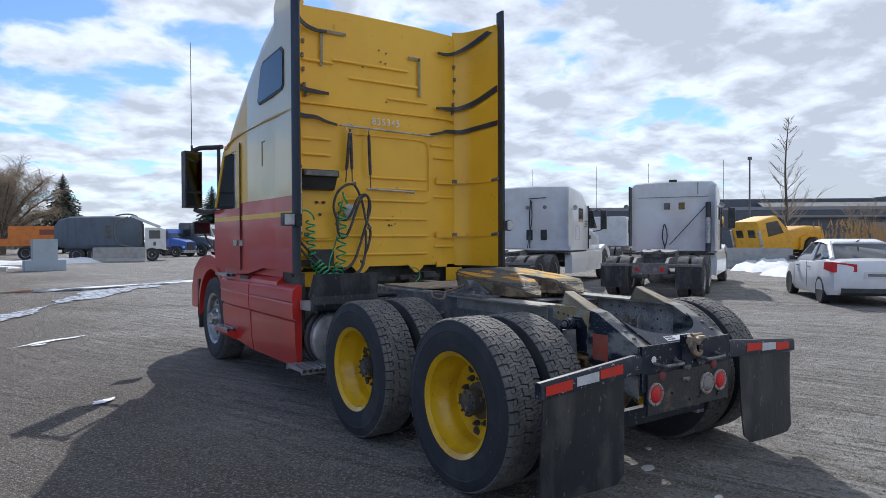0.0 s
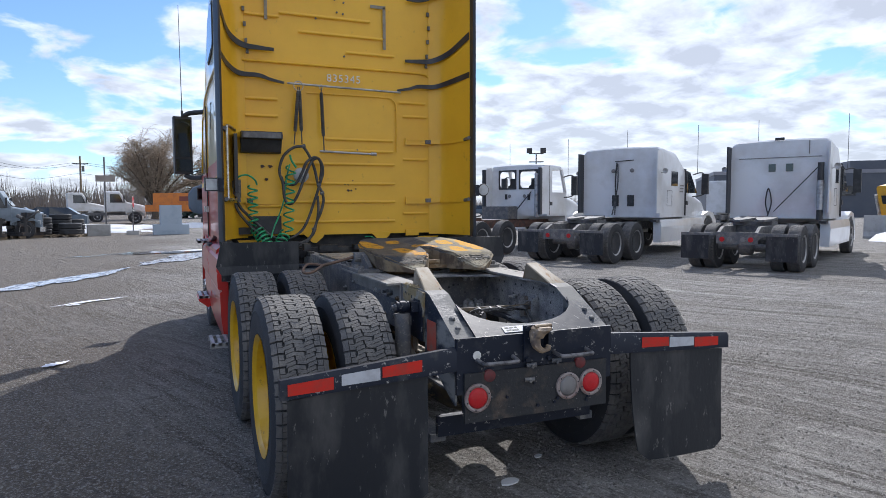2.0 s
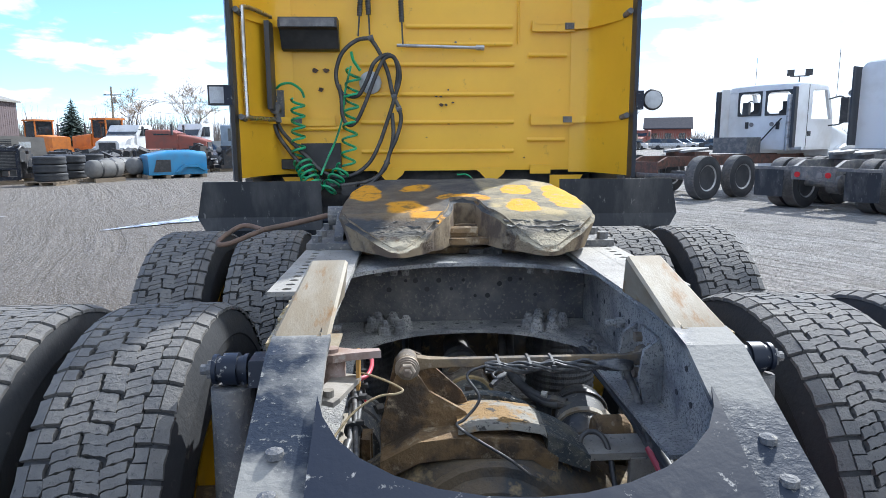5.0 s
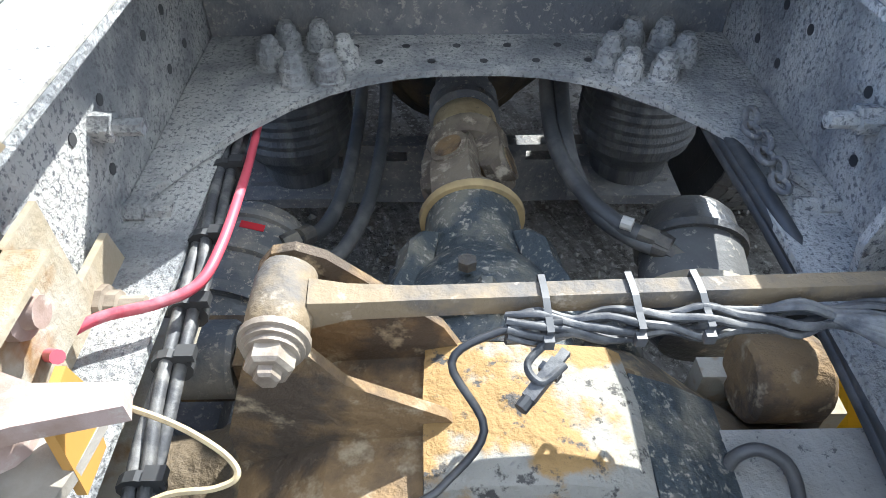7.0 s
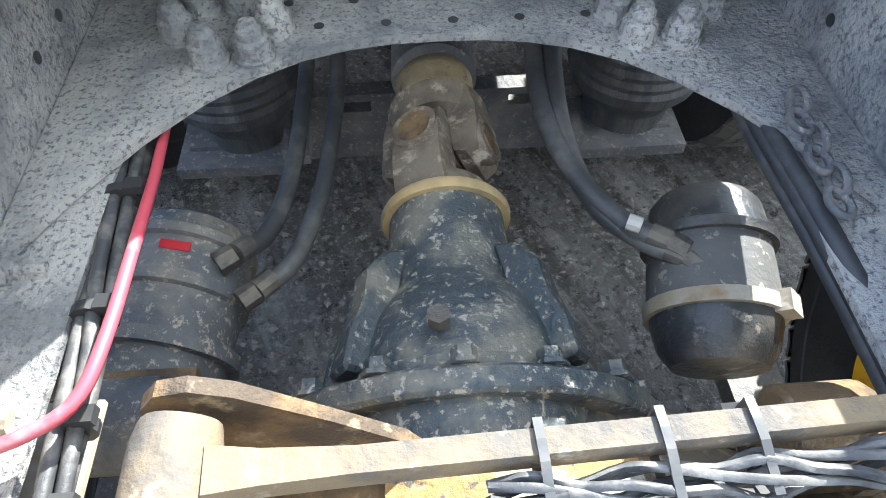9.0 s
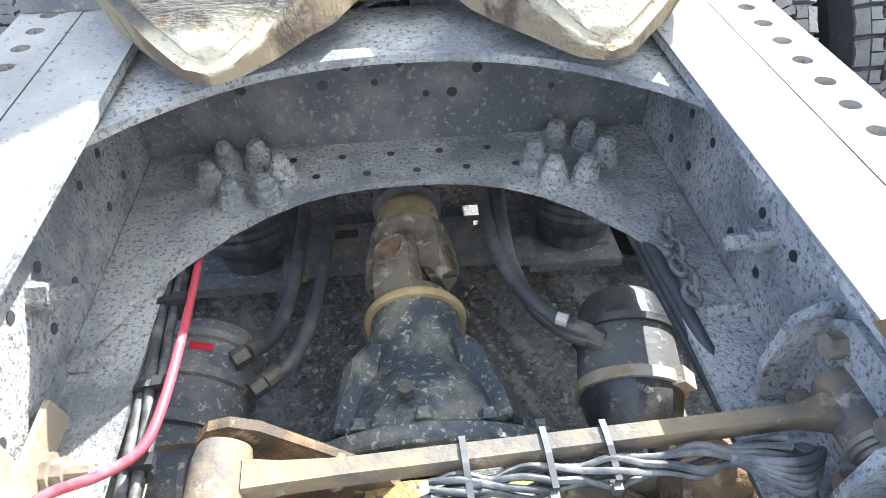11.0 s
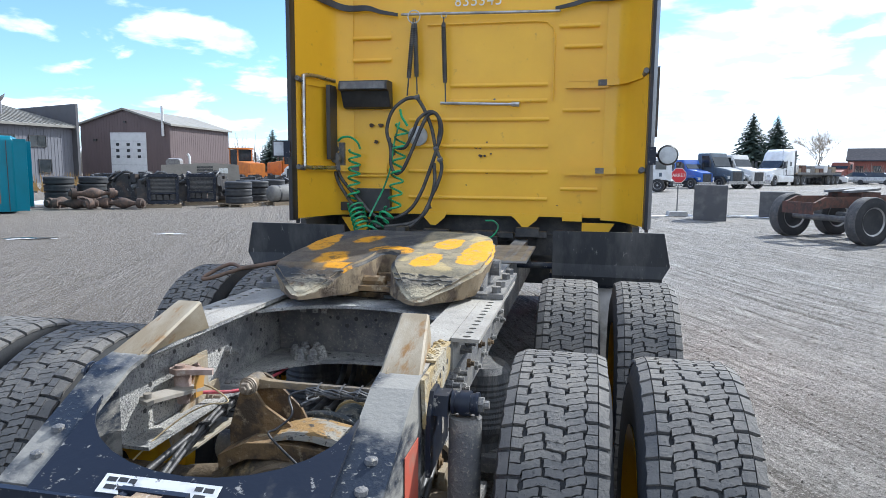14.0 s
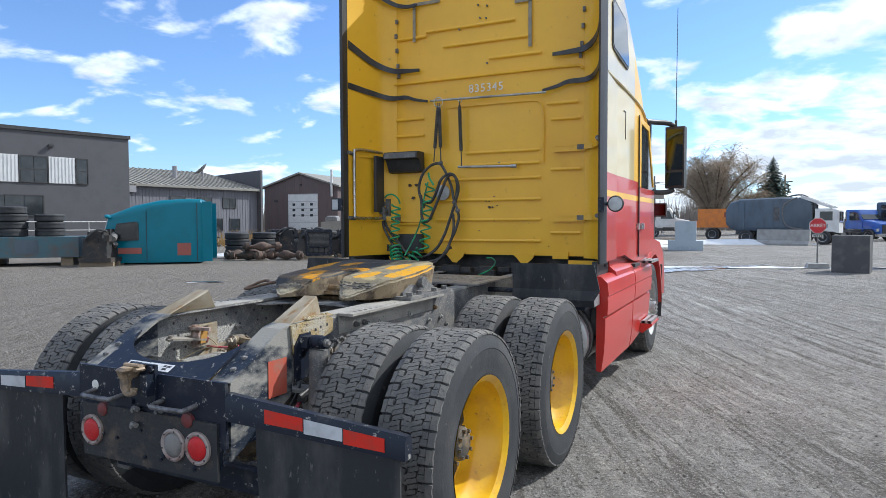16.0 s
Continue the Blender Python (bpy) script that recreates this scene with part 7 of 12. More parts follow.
for s in (-1, 1):
    # front fender with a round wheel opening
    bm = M()
    arc = [(AXF + 0.60 * math.cos(a), WZ + 0.02 + 0.60 * math.sin(a)) for a in [math.pi * i / 14 for i in range(15)]]
    outline = [(7.14, 0.58), (7.14, 0.85), (7.02, 1.10), (6.7, 1.26), (6.2, 1.31), (5.8, 1.24), (5.5, 1.16), (5.42, 1.10), (5.42, 0.535)] + arc[::-1] + [(AXF + 0.60, 0.58)]
    prism(bm, outline, s * 0.86, s * 1.17, "x")
    part("fender", bm, RED, truck, "red front fender", bevel=0.03)
    bm = M()
    ring_o, ring_i = [], []
    prism(bm, [(AXF + 0.66 * math.cos(a), WZ + 0.02 + 0.66 * math.sin(a)) for a in [math.pi * (i - 0.5) / 14 for i in range(16)]] + [(AXF + 0.60 * math.cos(a), WZ + 0.02 + 0.60 * math.sin(a)) for a in [math.pi * (i - 0.5) / 14 for i in range(15, -1, -1)]], s * 1.165, s * 1.20, "x")
    part("fender_lip", bm, RED, truck, bevel=0.006)
    bm = M()
    prism(bm, [(6.62, 0.33), (6.66, 0.33), (6.72, 0.60), (6.72, 0.98), (6.66, 0.98), (6.66, 0.60)], s * 0.90, s * 1.20, "x")
    part("splash_guard", bm, PLASTIC, truck)
    # skirts
    for y0, y1, nm in ((3.20, 4.405, "skirt_panel"), (4.435, 5.44, "skirt_panel")):
        bm = M()
        sec = [(1.165, 0.34), (1.205, 0.335), (1.228, 0.50), (1.236, 0.70), (1.236, 0.752), (1.218, 0.762), (1.218, 0.772), (1.252, 0.785), (1.258, 0.90), (1.252, 0.925), (1.262, 0.94), (1.25, 1.04), (1.20, 1.085), (1.165, 1.09)]
        dz = (0.0, 0.0) if y0 < 4 else (0.0, 0.07)
        loft(bm, [[Vector((s * x, yy, z + (d if z < 0.6 else 0))) for x, z in sec] for yy, d in ((y0, dz[0]), (y0 + 0.02, dz[0]), (y1 - 0.02, dz[1]), (y1, dz[1]))])
        part(nm, bm, RED, truck, "scuffed red side skirt", smooth=35)
    bm = M()
    prism(bm, [(s * 1.135, 1.06), (s * 1.23, 1.06), (s * 1.225, 1.095), (s * 1.17, 1.14), (s * 1.165, 1.198), (s * 1.165, 1.235), (s * 1.135, 1.235)], 3.66, 5.5, "y")
    part("sill", bm, RED, truck, bevel=0.008)
    bm = M()
    box(bm, (s * 1.20, 3.30, 1.16), (s * 1.222, 3.32, 1.22))
    part("skirt_clip", bm, PLASTIC, truck)
    bm = M()
    box(bm, (s * 1.12, 4.46, 1.085), (s * 1.246, 4.75, 1.115))
    part("grab_pocket", bm, PLASTIC, truck)
    # step treads on the skirt
    for y0, z in ((4.95, 1.095), (4.95, 0.48)):
        bm = M()
        for k in range(5):
            box(bm, (s * (1.06 + 0.058 * k), y0, z), (s * (1.092 + 0.058 * k), y0 + 0.46, z + 0.028))
        box(bm, (s * 1.05, y0, z), (s * 1.33, y0 + 0.015, z + 0.026))
        box(bm, (s * 1.05, y0 + 0.445, z), (s * 1.33, y0 + 0.46, z + 0.026))
        tread_ = part("step_tread", bm, ALU, truck, "ribbed aluminium step")
        if z < 0.8:
            bm = M()
            prism(bm, [(s * 1.20, 0.40), (s * 1.24, 0.38), (s * 1.335, 0.455), (s * 1.335, 0.478), (s * 1.20, 0.478)], y0 - 0.01, y0 + 0.47, "y")
            part("step_bracket", bm, RED, tread_, bevel=0.004)
    bm = M()
    box(bm, (s * 1.118, 3.24, 0.62), (s * 1.160, 3.86, 1.198))
    part("inner_panel", bm, PLASTIC, truck)
    # door
    bm = M()
    xo, xi = s * 1.226, s * 1.20
    prism(bm, [(4.80, 1.18), (5.78, 1.18), (5.78, 1.72), (4.80, 1.72)], xi, xo, "x", mi=0)
    prism(bm, [(4.80, 1.721), (5.78, 1.721), (5.78, 1.769), (4.80, 1.769)], xi, xo, "x", mi=1)
    prism(bm, [(4.80, 1.77), (5.78, 1.77), (5.78, 1.86), (4.80, 1.86)], xi, xo, "x", mi=0)
    prism(bm, [(4.80, 1.861), (4.90, 1.861), (4.90, 2.50), (4.80, 2.56)], xi, xo, "x", mi=1)
    prism(bm, [(4.90, 2.50), (4.80, 2.56), (5.40, 2.54), (5.36, 2.48)], xi, xo, "x", mi=1)
    prism(bm, [(5.36, 2.48), (5.40, 2.54), (5.78, 1.90), (5.70, 1.90)], xi, xo, "x", mi=1)
    door = part("door", bm, [RED, YELLOW], truck, "red and yellow cab door", bevel=0.004)
    bm = M()
    prism(bm, [(4.895, 1.84), (5.74, 1.84), (5.73, 1.90), (5.38, 2.50), (4.895, 2.52)], s * 1.205, s * 1.218, "x")
    part("door_window", bm, DARKGLASS, door, "dark door window")
    bm = M()
    box(bm, (s * 1.218, 4.785, 1.17), (s * 1.228, 4.798, 2.57))
    part("door_seam", bm, PLASTIC, door)
    bm = M()
    box(bm, (s * 1.224, 4.83, 1.44), (s * 1.250, 4.97, 1.50))
    box(bm, (s * 1.215, 4.70, 1.44), (s * 1.238, 4.78, 1.50))
    part("door_handle", bm, CHROME, door, "worn metal door handle", bevel=0.01)
    bm = M()
    box(bm, (s * 1.216, 4.08, 2.25), (s * 1.220, 4.088, 2.50))
    box(bm, (s * 1.216, 4.0, 2.49), (s * 1.220, 4.088, 2.498))
    part("hatch_seam", bm, PLASTIC, cab)
    # sleeper window
    bm = M()
    win = [(3.48, 2.97), (3.52, 2.935), (4.12, 2.90), (4.17, 2.94), (4.07, 3.22), (4.00, 3.27), (3.54, 3.30), (3.48, 3.26)]
    cy, cz = 3.82, 3.09
    prism(bm, [(cy + (y - cy) * 1.06, cz + (z - cz) * 1.12) for y, z in win], s * 1.20, s * 1.226, "x")
    fr = part("sleeper_window", bm, PLASTIC, truck, "dark sleeper side window", bevel=0.006)
    bm = M()
    prism(bm, win, s * 1.222, s * 1.230, "x")
    part("pane", bm, DARKGLASS, fr)
    # bead along the roof line
    bm = M()
    tube(bm, [(s * 1.215, 3.30, 2.70), (s * 1.22, 4.2, 2.69), (s * 1.215, 4.9, 2.66), (s * 1.20, 5.3, 2.60), (s * 1.17, 5.56, 2.50)], 0.014, 6, 4)
    part("roof_bead", bm, CREAM, cab, smooth=60)
    # side extender: a yellow wing curving back from the panel, with a dark rubber edge
    bm = M()
    inner = [(0.93, PY + 0.015), (0.99, 3.705), (1.045, 3.66), (1.085, 3.58), (1.125, 3.45), (1.175, 3.24)]
    outer = [(1.225, 3.24), (1.218, 3.5), (1.212, PY + 0.016)]
    zs = [(1.20, 0.0), (1.5, 0), (1.72, 0), (1.77, 0), (1.91, 0), (2.3, 0), (2.7, 0), (3.3, 0), (3.75, 0.0), (3.88, 0.05)]
    loft(bm, [[Vector((s * (x - d * 0.6), y, z)) for x, y in inner + outer] for z, d in zs])
    for f in bm.faces:
        f.normal_update()
        c = f.calc_center_median()
        if abs(f.normal.x) > 0.9 and c.x * s > 1.2:
            f.material_index = 1 if c.z < 1.72 else 0 if c.z < 1.77 else 1 if c.z < 1.91 else 2
    ext = part("side_extender", bm, [YELLOW, RED, CREAM], truck, "yellow side extender, red and cream outside", smooth=50)
    bm = M()
    loft(bm, [[Vector((s * x, y, z)) for x, y in ((1.180 + d, 3.165), (1.198 + d, 3.145), (1.226 + d, 3.225), (1.230, 3.26), (1.185, 3.27), (1.178, 3.24))] for z, d in ((1.19, 0.002), (1.4, 0.002), (2.2, 0.0), (3.0, 0.002), (3.6, 0.0), (4.02, -0.01))])
    part("rubber_edge", bm, TRIM, ext, "black rubber edge strip", smooth=30)
    # lights on brackets at the extenders
    bm = M()
    zc, yl = (1.688 if s < 0 else 1.655), 3.19
    tube(bm, [(s * 1.20, yl + 0.02, zc - 0.02), (s * 1.225, yl + 0.03, zc + 0.0), (s * 1.255, yl + 0.03, zc)], 0.014, 8)
    box(bm, (s * 1.185, yl - 0.05, zc - 0.06), (s * 1.232, yl + 0.0, zc + 0.05))
    wl_ = part("work_lamp", bm, BLACK_FRAME, truck, "square work lamp" if s < 0 else "round work lamp")
    bm = M()
    if s < 0:
        box(bm, (-1.338, yl, zc - 0.058), (-1.224, yl + 0.07, zc + 0.058))
        part("lamp_body", bm, PLASTIC, wl_, bevel=0.022)
        bm = M()
        box(bm, (-1.327, yl - 0.005, zc - 0.047), (-1.235, yl + 0.005, zc + 0.047))
        part("lamp_glass", bm, mat("frosted_lamp_glass", (0.50, 0.52, 0.53), 0.35, second=(0.4, 0.41, 0.42), scale=20, bump=0.3, bump_scale=150), wl_, bevel=0.012)
    else:
        lathe(bm, [(yl, 0.0), (yl, 0.056), (yl + 0.01, 0.064), (yl + 0.05, 0.054), (yl + 0.09, 0.03), (yl + 0.09, 0.0)], (1.308, 0, zc), "y", 24)
        part("lamp_body", bm, PLASTIC, wl_, smooth=40)
        bm = M()
        lathe(bm, [(yl - 0.001, 0.0), (yl - 0.004, 0.046), (yl - 0.001, 0.053)], (1.308, 0, zc), "y", 24)
        part("lamp_glass", bm, bpy.data.materials["frosted_lamp_glass"], wl_, smooth=40)
    # mirror on two arms
    bm = M()
    mx, my = s * 1.42, 6.02
    for z, dz in ((2.645, -0.03), (1.855, 0.03)):
        tube(bm, [(s * 1.14, 5.74, z + (0.0 if z > 2 else 0.05)), (s * 1.22, 5.86, z), (s * 1.33, 5.99, z), (mx - s * 0.02, my + 0.02, z + dz)], 0.030, 8)
    tube(bm, [(s * 1.17, 5.78, 2.63), (s * 1.165, 5.80, 2.25), (s * 1.17, 5.78, 1.90)], 0.022, 8)
    mir = part("mirror", bm, PLASTIC, truck, "black door mirror on two arms", smooth=60)
    bm = M()
    face = Matrix.Translation((mx, my, 0)) @ Matrix.Rotation(radians(-6 * s), 4, "Z")
    box(bm, (-0.105, -0.03, 1.90), (0.105, 0.10, 2.60), face)
    part("mirror_housing", bm, PLASTIC, mir, bevel=0.045)
    for z0, z1 in ((2.11, 2.57), (1.93, 2.08)):
        bm = M()
        box(bm, (-0.088, -0.034, z0), (0.088, -0.029, z1), face)
        part("mirror_glass", bm, MIRROR, mir)
    bm = M()
    rod(bm, (mx, my + 0.04, 2.60), (mx + s * 0.01, my + 0.02, 3.95), 0.0055, 0.003, seg=6)
    rod(bm, (mx, my + 0.04, 2.58), (mx, my + 0.04, 2.68), 0.014, seg=8)
    part("antenna", bm, PLASTIC, mir)
    bm = M()
    tube(bm, [(s * 0.95, 6.75, 1.35), (s * 1.05, 6.77, 1.50), (s * 1.10, 6.78, 1.62)], 0.012, 6)
    box(bm, (s * 1.02, 6.74, 1.58), (s * 1.24, 6.80, 1.75))
    hm = part("hood_mirror", bm, PLASTIC, truck, "small hood mirror", bevel=0.02)
    bm = M()
    box(bm, (s * 1.035, 6.735, 1.60), (s * 1.225, 6.738, 1.735))
    part("mirror_glass", bm, MIRROR, hm)

# pressed ribs, border and dents of the back panel
bm = M()
ribs = [(-0.18, 0.53, z) for z in (2.163, 2.05)] + [(-0.49, 0.545, z) for z in (1.918, 1.724, 1.54, 1.345)] + [(-0.93, -0.63, z) for z in (2.52, 2.36)] + [(-0.93, -0.60, 1.50)]
ribs += [(0.64, 0.90, z) for z in (2.42, 1.98, 1.42)] + [(-0.92, -0.60, z) for z in (3.30,)] + [(-0.42, 0.45, 3.18), (-0.60, 0.30, 3.34), (0.05, 0.55, 3.02), (0.60, 0.88, 2.56)]
for x0, x1, z in ribs:
    prism(bm, [(PY - 0.000, z - 0.012), (PY - 0.006, z - 0.004), (PY - 0.006, z + 0.003), (PY, z + 0.016)], x0, x1, "x")
tube(bm, [(0.57, PY, 2.05), (0.57, PY, 2.40), (0.565, PY, 2.52), (0.53, PY, 2.575), (0.42, PY, 2.60), (-0.35, PY, 2.60)], 0.006, 6)
tube(bm, [(-0.95, PY, 2.87), (0.0, PY, 2.87), (0.80, PY, 2.87), (0.92, PY, 2.84)], 0.010, 6)
part("panel_rib", bm, YELLOW, cab, "pressed ribs of the back panel", smooth=40)
for s in (-1, 1):
    for x, z in ((s * 0.90, 2.95), (s * 0.91, 3.05), (s * 0.92, 3.2), (s * 0.93, 3.34), (s * 0.92, 3.48)):
        part("panel_stud", box(M(), (x - 0.012, PY - 0.010, z - 0.02), (x + 0.012, PY + 0.01, z + 0.02)), DARK_DUST, cab)
for x, z in ((-0.06, 3.52), (0.03, 3.50), (-0.04, 3.40), (0.02, 3.39), (0.03, 2.98), (-0.25, 3.32), (0.15, 2.06)):
    part("panel_stud", rod(M(), (x, PY + 0.01, z), (x, PY - 0.004, z), 0.009, seg=8), DARK_DUST, cab)
# worn holes in the paint
HOLE_RUST = mat("bare_rust_hole", (0.06, 0.04, 0.03), 0.8, second=(0.12, 0.07, 0.04), scale=30)
rnd = random.Random(6)
for x, z, r in ((-0.785, 1.88, 0.019), (-0.713, 1.88, 0.019), (-0.75, 1.755, 0.018), (-0.09, 1.725, 0.010), (0.02, 1.72, 0.016), (0.05, 1.715, 0.012), (0.055, 1.655, 0.014), (0.085, 1.655, 0.010), (0.10, 1.755, 0.008), (0.13, 1.67, 0.007), (0.10, 1.53, 0.008), (-0.05, 1.44, 0.006), (0.62, 1.30, 0.006)):
    bm2 = [(x + r * rnd.uniform(0.6, 1.5) * math.cos(a), z + r * rnd.uniform(0.5, 1.0) * math.sin(a)) for a in [2 * math.pi * i / 9 for i in range(9)]]
    part("worn_hole", prism(M(), bm2, PY + 0.004, PY - 0.002, "y"), HOLE_RUST, cab)
# lower edge: torn tabs and dark gap
bm = M()
for x in (-0.30, 0.39):
    prism(bm, [(x - 0.12, 1.235), (x + 0.11, 1.235), (x + 0.085, 1.19), (x + 0.02, 1.135), (x - 0.02, 1.14), (x - 0.075, 1.20)], PY - 0.012, PY + 0.0, "y")
    part("panel_tab", bm, YELLOW, cab)
    bm = M()
box(bm, (0.66, PY - 0.02, 1.19), (0.80, PY, 1.25))
part("panel_tab", bm, YELLOW, cab)
bm = M()
prism(bm, [(-1.03, 1.18), (-0.80, 1.18), (-0.80, 1.03), (-0.93, 1.03)], PY - 0.006, PY + 0.004, "y")
part("panel_tab", bm, YELLOW, cab)
bm = M()
prism(bm, [(1.03, 1.18), (0.80, 1.18), (0.80, 1.03), (0.93, 1.03)], PY - 0.006, PY + 0.004, "y")
part("panel_tab", bm, YELLOW, cab)
bm = M()
# wide black sheet added as the shade under the cab, then the parts
box(bm, (-1.12, 3.86, 0.70), (1.12, 3.90, 1.212))
box(bm, (-0.62, 3.60, 0.95), (0.62, 3.66, 1.10))
for k in range(14):
    c = Vector((rnd.uniform(-0.6, 0.7), rnd.uniform(3.35, 3.6), rnd.uniform(1.05, 1.12)))
    d = Vector((rnd.uniform(0.03, 0.1), rnd.uniform(0.02, 0.06), rnd.uniform(0.015, 0.035)))
    box(bm, c - d, c + d)
part("gearbox_clutter", bm, mat("shaded_underbody_black", (0.028, 0.029, 0.031), 0.6, second=(0.07, 0.065, 0.058), scale=9, bump=0.4), truck, "dark mechanical parts and a black shade sheet under the cab", bevel=0.004)
bm = M()
tube(bm, [(0.12, 3.3, 1.06), (0.20, 3.35, 1.10), (0.235, 3.4, 1.16), (0.20, 3.42, 1.20), (0.14, 3.45, 1.20)], 0.006, 6)
part("thin_green_line", bm, GREEN, truck, smooth=60)

# straps from the panel to the extenders
for s in (-1, 1):
    for z in (2.165, 1.555):
        bm = M()
        box(bm, (s * 0.66, PY - 0.016, z - 0.035), (s * 0.95, PY - 0.004, z + 0.035))
        box(bm, (s * 0.68, PY - 0.020, z + 0.012), (s * 0.95, PY - 0.008, z + 0.022))
        loft(bm, [[Vector((s * x, y, z + dz)) for dz in (-0.022, 0.022)] + [Vector((s * x, y - 0.015, z + dz)) for dz in (0.022, -0.022)] for x, y in ((0.93, 3.71), (1.02, 3.66), (1.08, 3.55), (1.15, 3.34))])
        st = part("extender_strap", bm, YELLOW, truck, "yellow strap of the side extender", bevel=0.003)
        bm = M()
        box(bm, (s * 0.88, PY - 0.03, z - 0.02), (s * 0.99, PY - 0.012, z + 0.02))
        part("strap_bracket", bm, DARK_DUST, st)
        bm = M()
        rod(bm, (s * 1.16, 3.32, z), (s * 1.16, 3.22, z + 0.01), 0.018, seg=8)
        part("strap_pin", bm, DARK_DUST, st)
    # dark rubber seals that sweep from the edge onto the panel
    for pts, wd in (([(1.175, 3.26, 2.80), (1.08, 3.55, 2.765), (0.97, 3.69, 2.735), (0.80, 3.70, 2.73), (0.70, 3.70, 2.70), (0.57, 3.70, 2.675)], 0.024),
                    ([(1.17, 3.26, 3.18), (1.08, 3.55, 3.06), (0.95, 3.69, 3.0), (0.80, 3.70, 2.985), (0.66, 3.70, 2.98)], 0.03),
                    ([(1.16, 3.28, 3.86), (1.05, 3.58, 3.72), (0.93, 3.69, 3.64), (0.80, 3.70, 3.60), (0.68, 3.70, 3.60)], 0.026)):
        bm = M()
        line = smooth_line(pts, 6)
        k = len(line)
        loft(bm, [[Vector((s * q.x, q.y - dy, q.z + dz * wd * (1.25 - 0.85 * i / k))) for dy, dz in ((0.0, -1), (0.02, -1), (0.02, 1), (0.0, 1))] for i, q in enumerate(line)])
        part("rubber_seal", bm, TRIM, truck, "black rubber seal")
    bm = M()
    for x0, x1, z0, z1 in ((0.43, 0.46, 3.08, 3.50), (0.30, 0.46, 3.48, 3.51)) if s > 0 else ((-0.74, -0.71, 3.26, 3.62), (-0.74, -0.45, 3.60, 3.63)):
        box(bm, (x0, PY - 0.006, z0), (x1, PY - 0.001, z1))
    part("tape_mark", bm, mat("grey_tape_%d" % (s + 1), (0.30, 0.27, 0.20), 0.7, second=(0.22, 0.20, 0.16), scale=20), cab)

words("fleet_number", "835345", 0.105, Matrix.Translation((0.02, PY - 0.003, 2.755)) @ Matrix.Rotation(radians(90), 4, "X"), MARK_WHITE, cab, 1.12)

# hose hanger rail with pogo springs, loops of hose and coiled lines
bm = M()
tube(bm, [(-0.54, PY - 0.03, 2.675), (-0.40, PY - 0.045, 2.67), (0.50, PY - 0.045, 2.655), (0.60, PY - 0.03, 2.66)], 0.010, 8)
rail_h = part("hose_hanger_rail", bm, ALU, truck, "thin metal hose hanger rail", smooth=60)
bm = M()
tube(bm, [(-0.44 + 0.045 * math.cos(t), PY - 0.06, 2.65 + 0.045 * math.sin(t)) for t in [2 * math.pi * i / 14 for i in range(15)]], 0.005, 6, 1)
part("hanger_ring", bm, CHROME, rail_h)
bm = M()
tube(bm, [(-0.22 + 0.018 * math.cos(t), PY - 0.05, 2.655 + 0.022 * math.sin(t)) for t in [2 * math.pi * i / 10 for i in range(11)]], 0.004, 6, 1)
part("hanger_ring", bm, CHROME, rail_h)
for x0, x1, z1 in ((-0.445, -0.49, 2.09), (-0.43, -0.415, 2.10), (-0.22, -0.20, 2.04)):
    bm = M()
    rod(bm, (x0, PY - 0.06, 2.60), (x0 + (x1 - x0) * 0.75, PY - 0.06, 2.60 + (z1 - 2.60) * 0.75), 0.014, 0.016, seg=8)
    coil(bm, (x0, PY - 0.06, 2.58), (x0 + (x1 - x0) * 0.7, PY - 0.06, 2.58 + (z1 - 2.58) * 0.7), 0.016, 22, 0.004, 5, 8)
    rod(bm, (x0 + (x1 - x0) * 0.75, PY - 0.06, 2.60 + (z1 - 2.60) * 0.75), (x1, PY - 0.06, z1), 0.006, seg=6)
    rod(bm, (x0, PY - 0.06, 2.64), (x0, PY - 0.06, 2.60), 0.005, seg=6)
    part("pogo_spring", bm, HOSE, rail_h, "black pogo spring")
bm = M()
rod(bm, (-0.24, PY - 0.05, 2.035), (0.30, PY - 0.05, 2.02), 0.011, seg=8)
rod(bm, (0.28, PY - 0.05, 2.022), (0.335, PY - 0.05, 2.02), 0.018, seg=8)
part("support_rod", bm, ALU, truck, "thin metal support rod")
yh = PY - 0.085
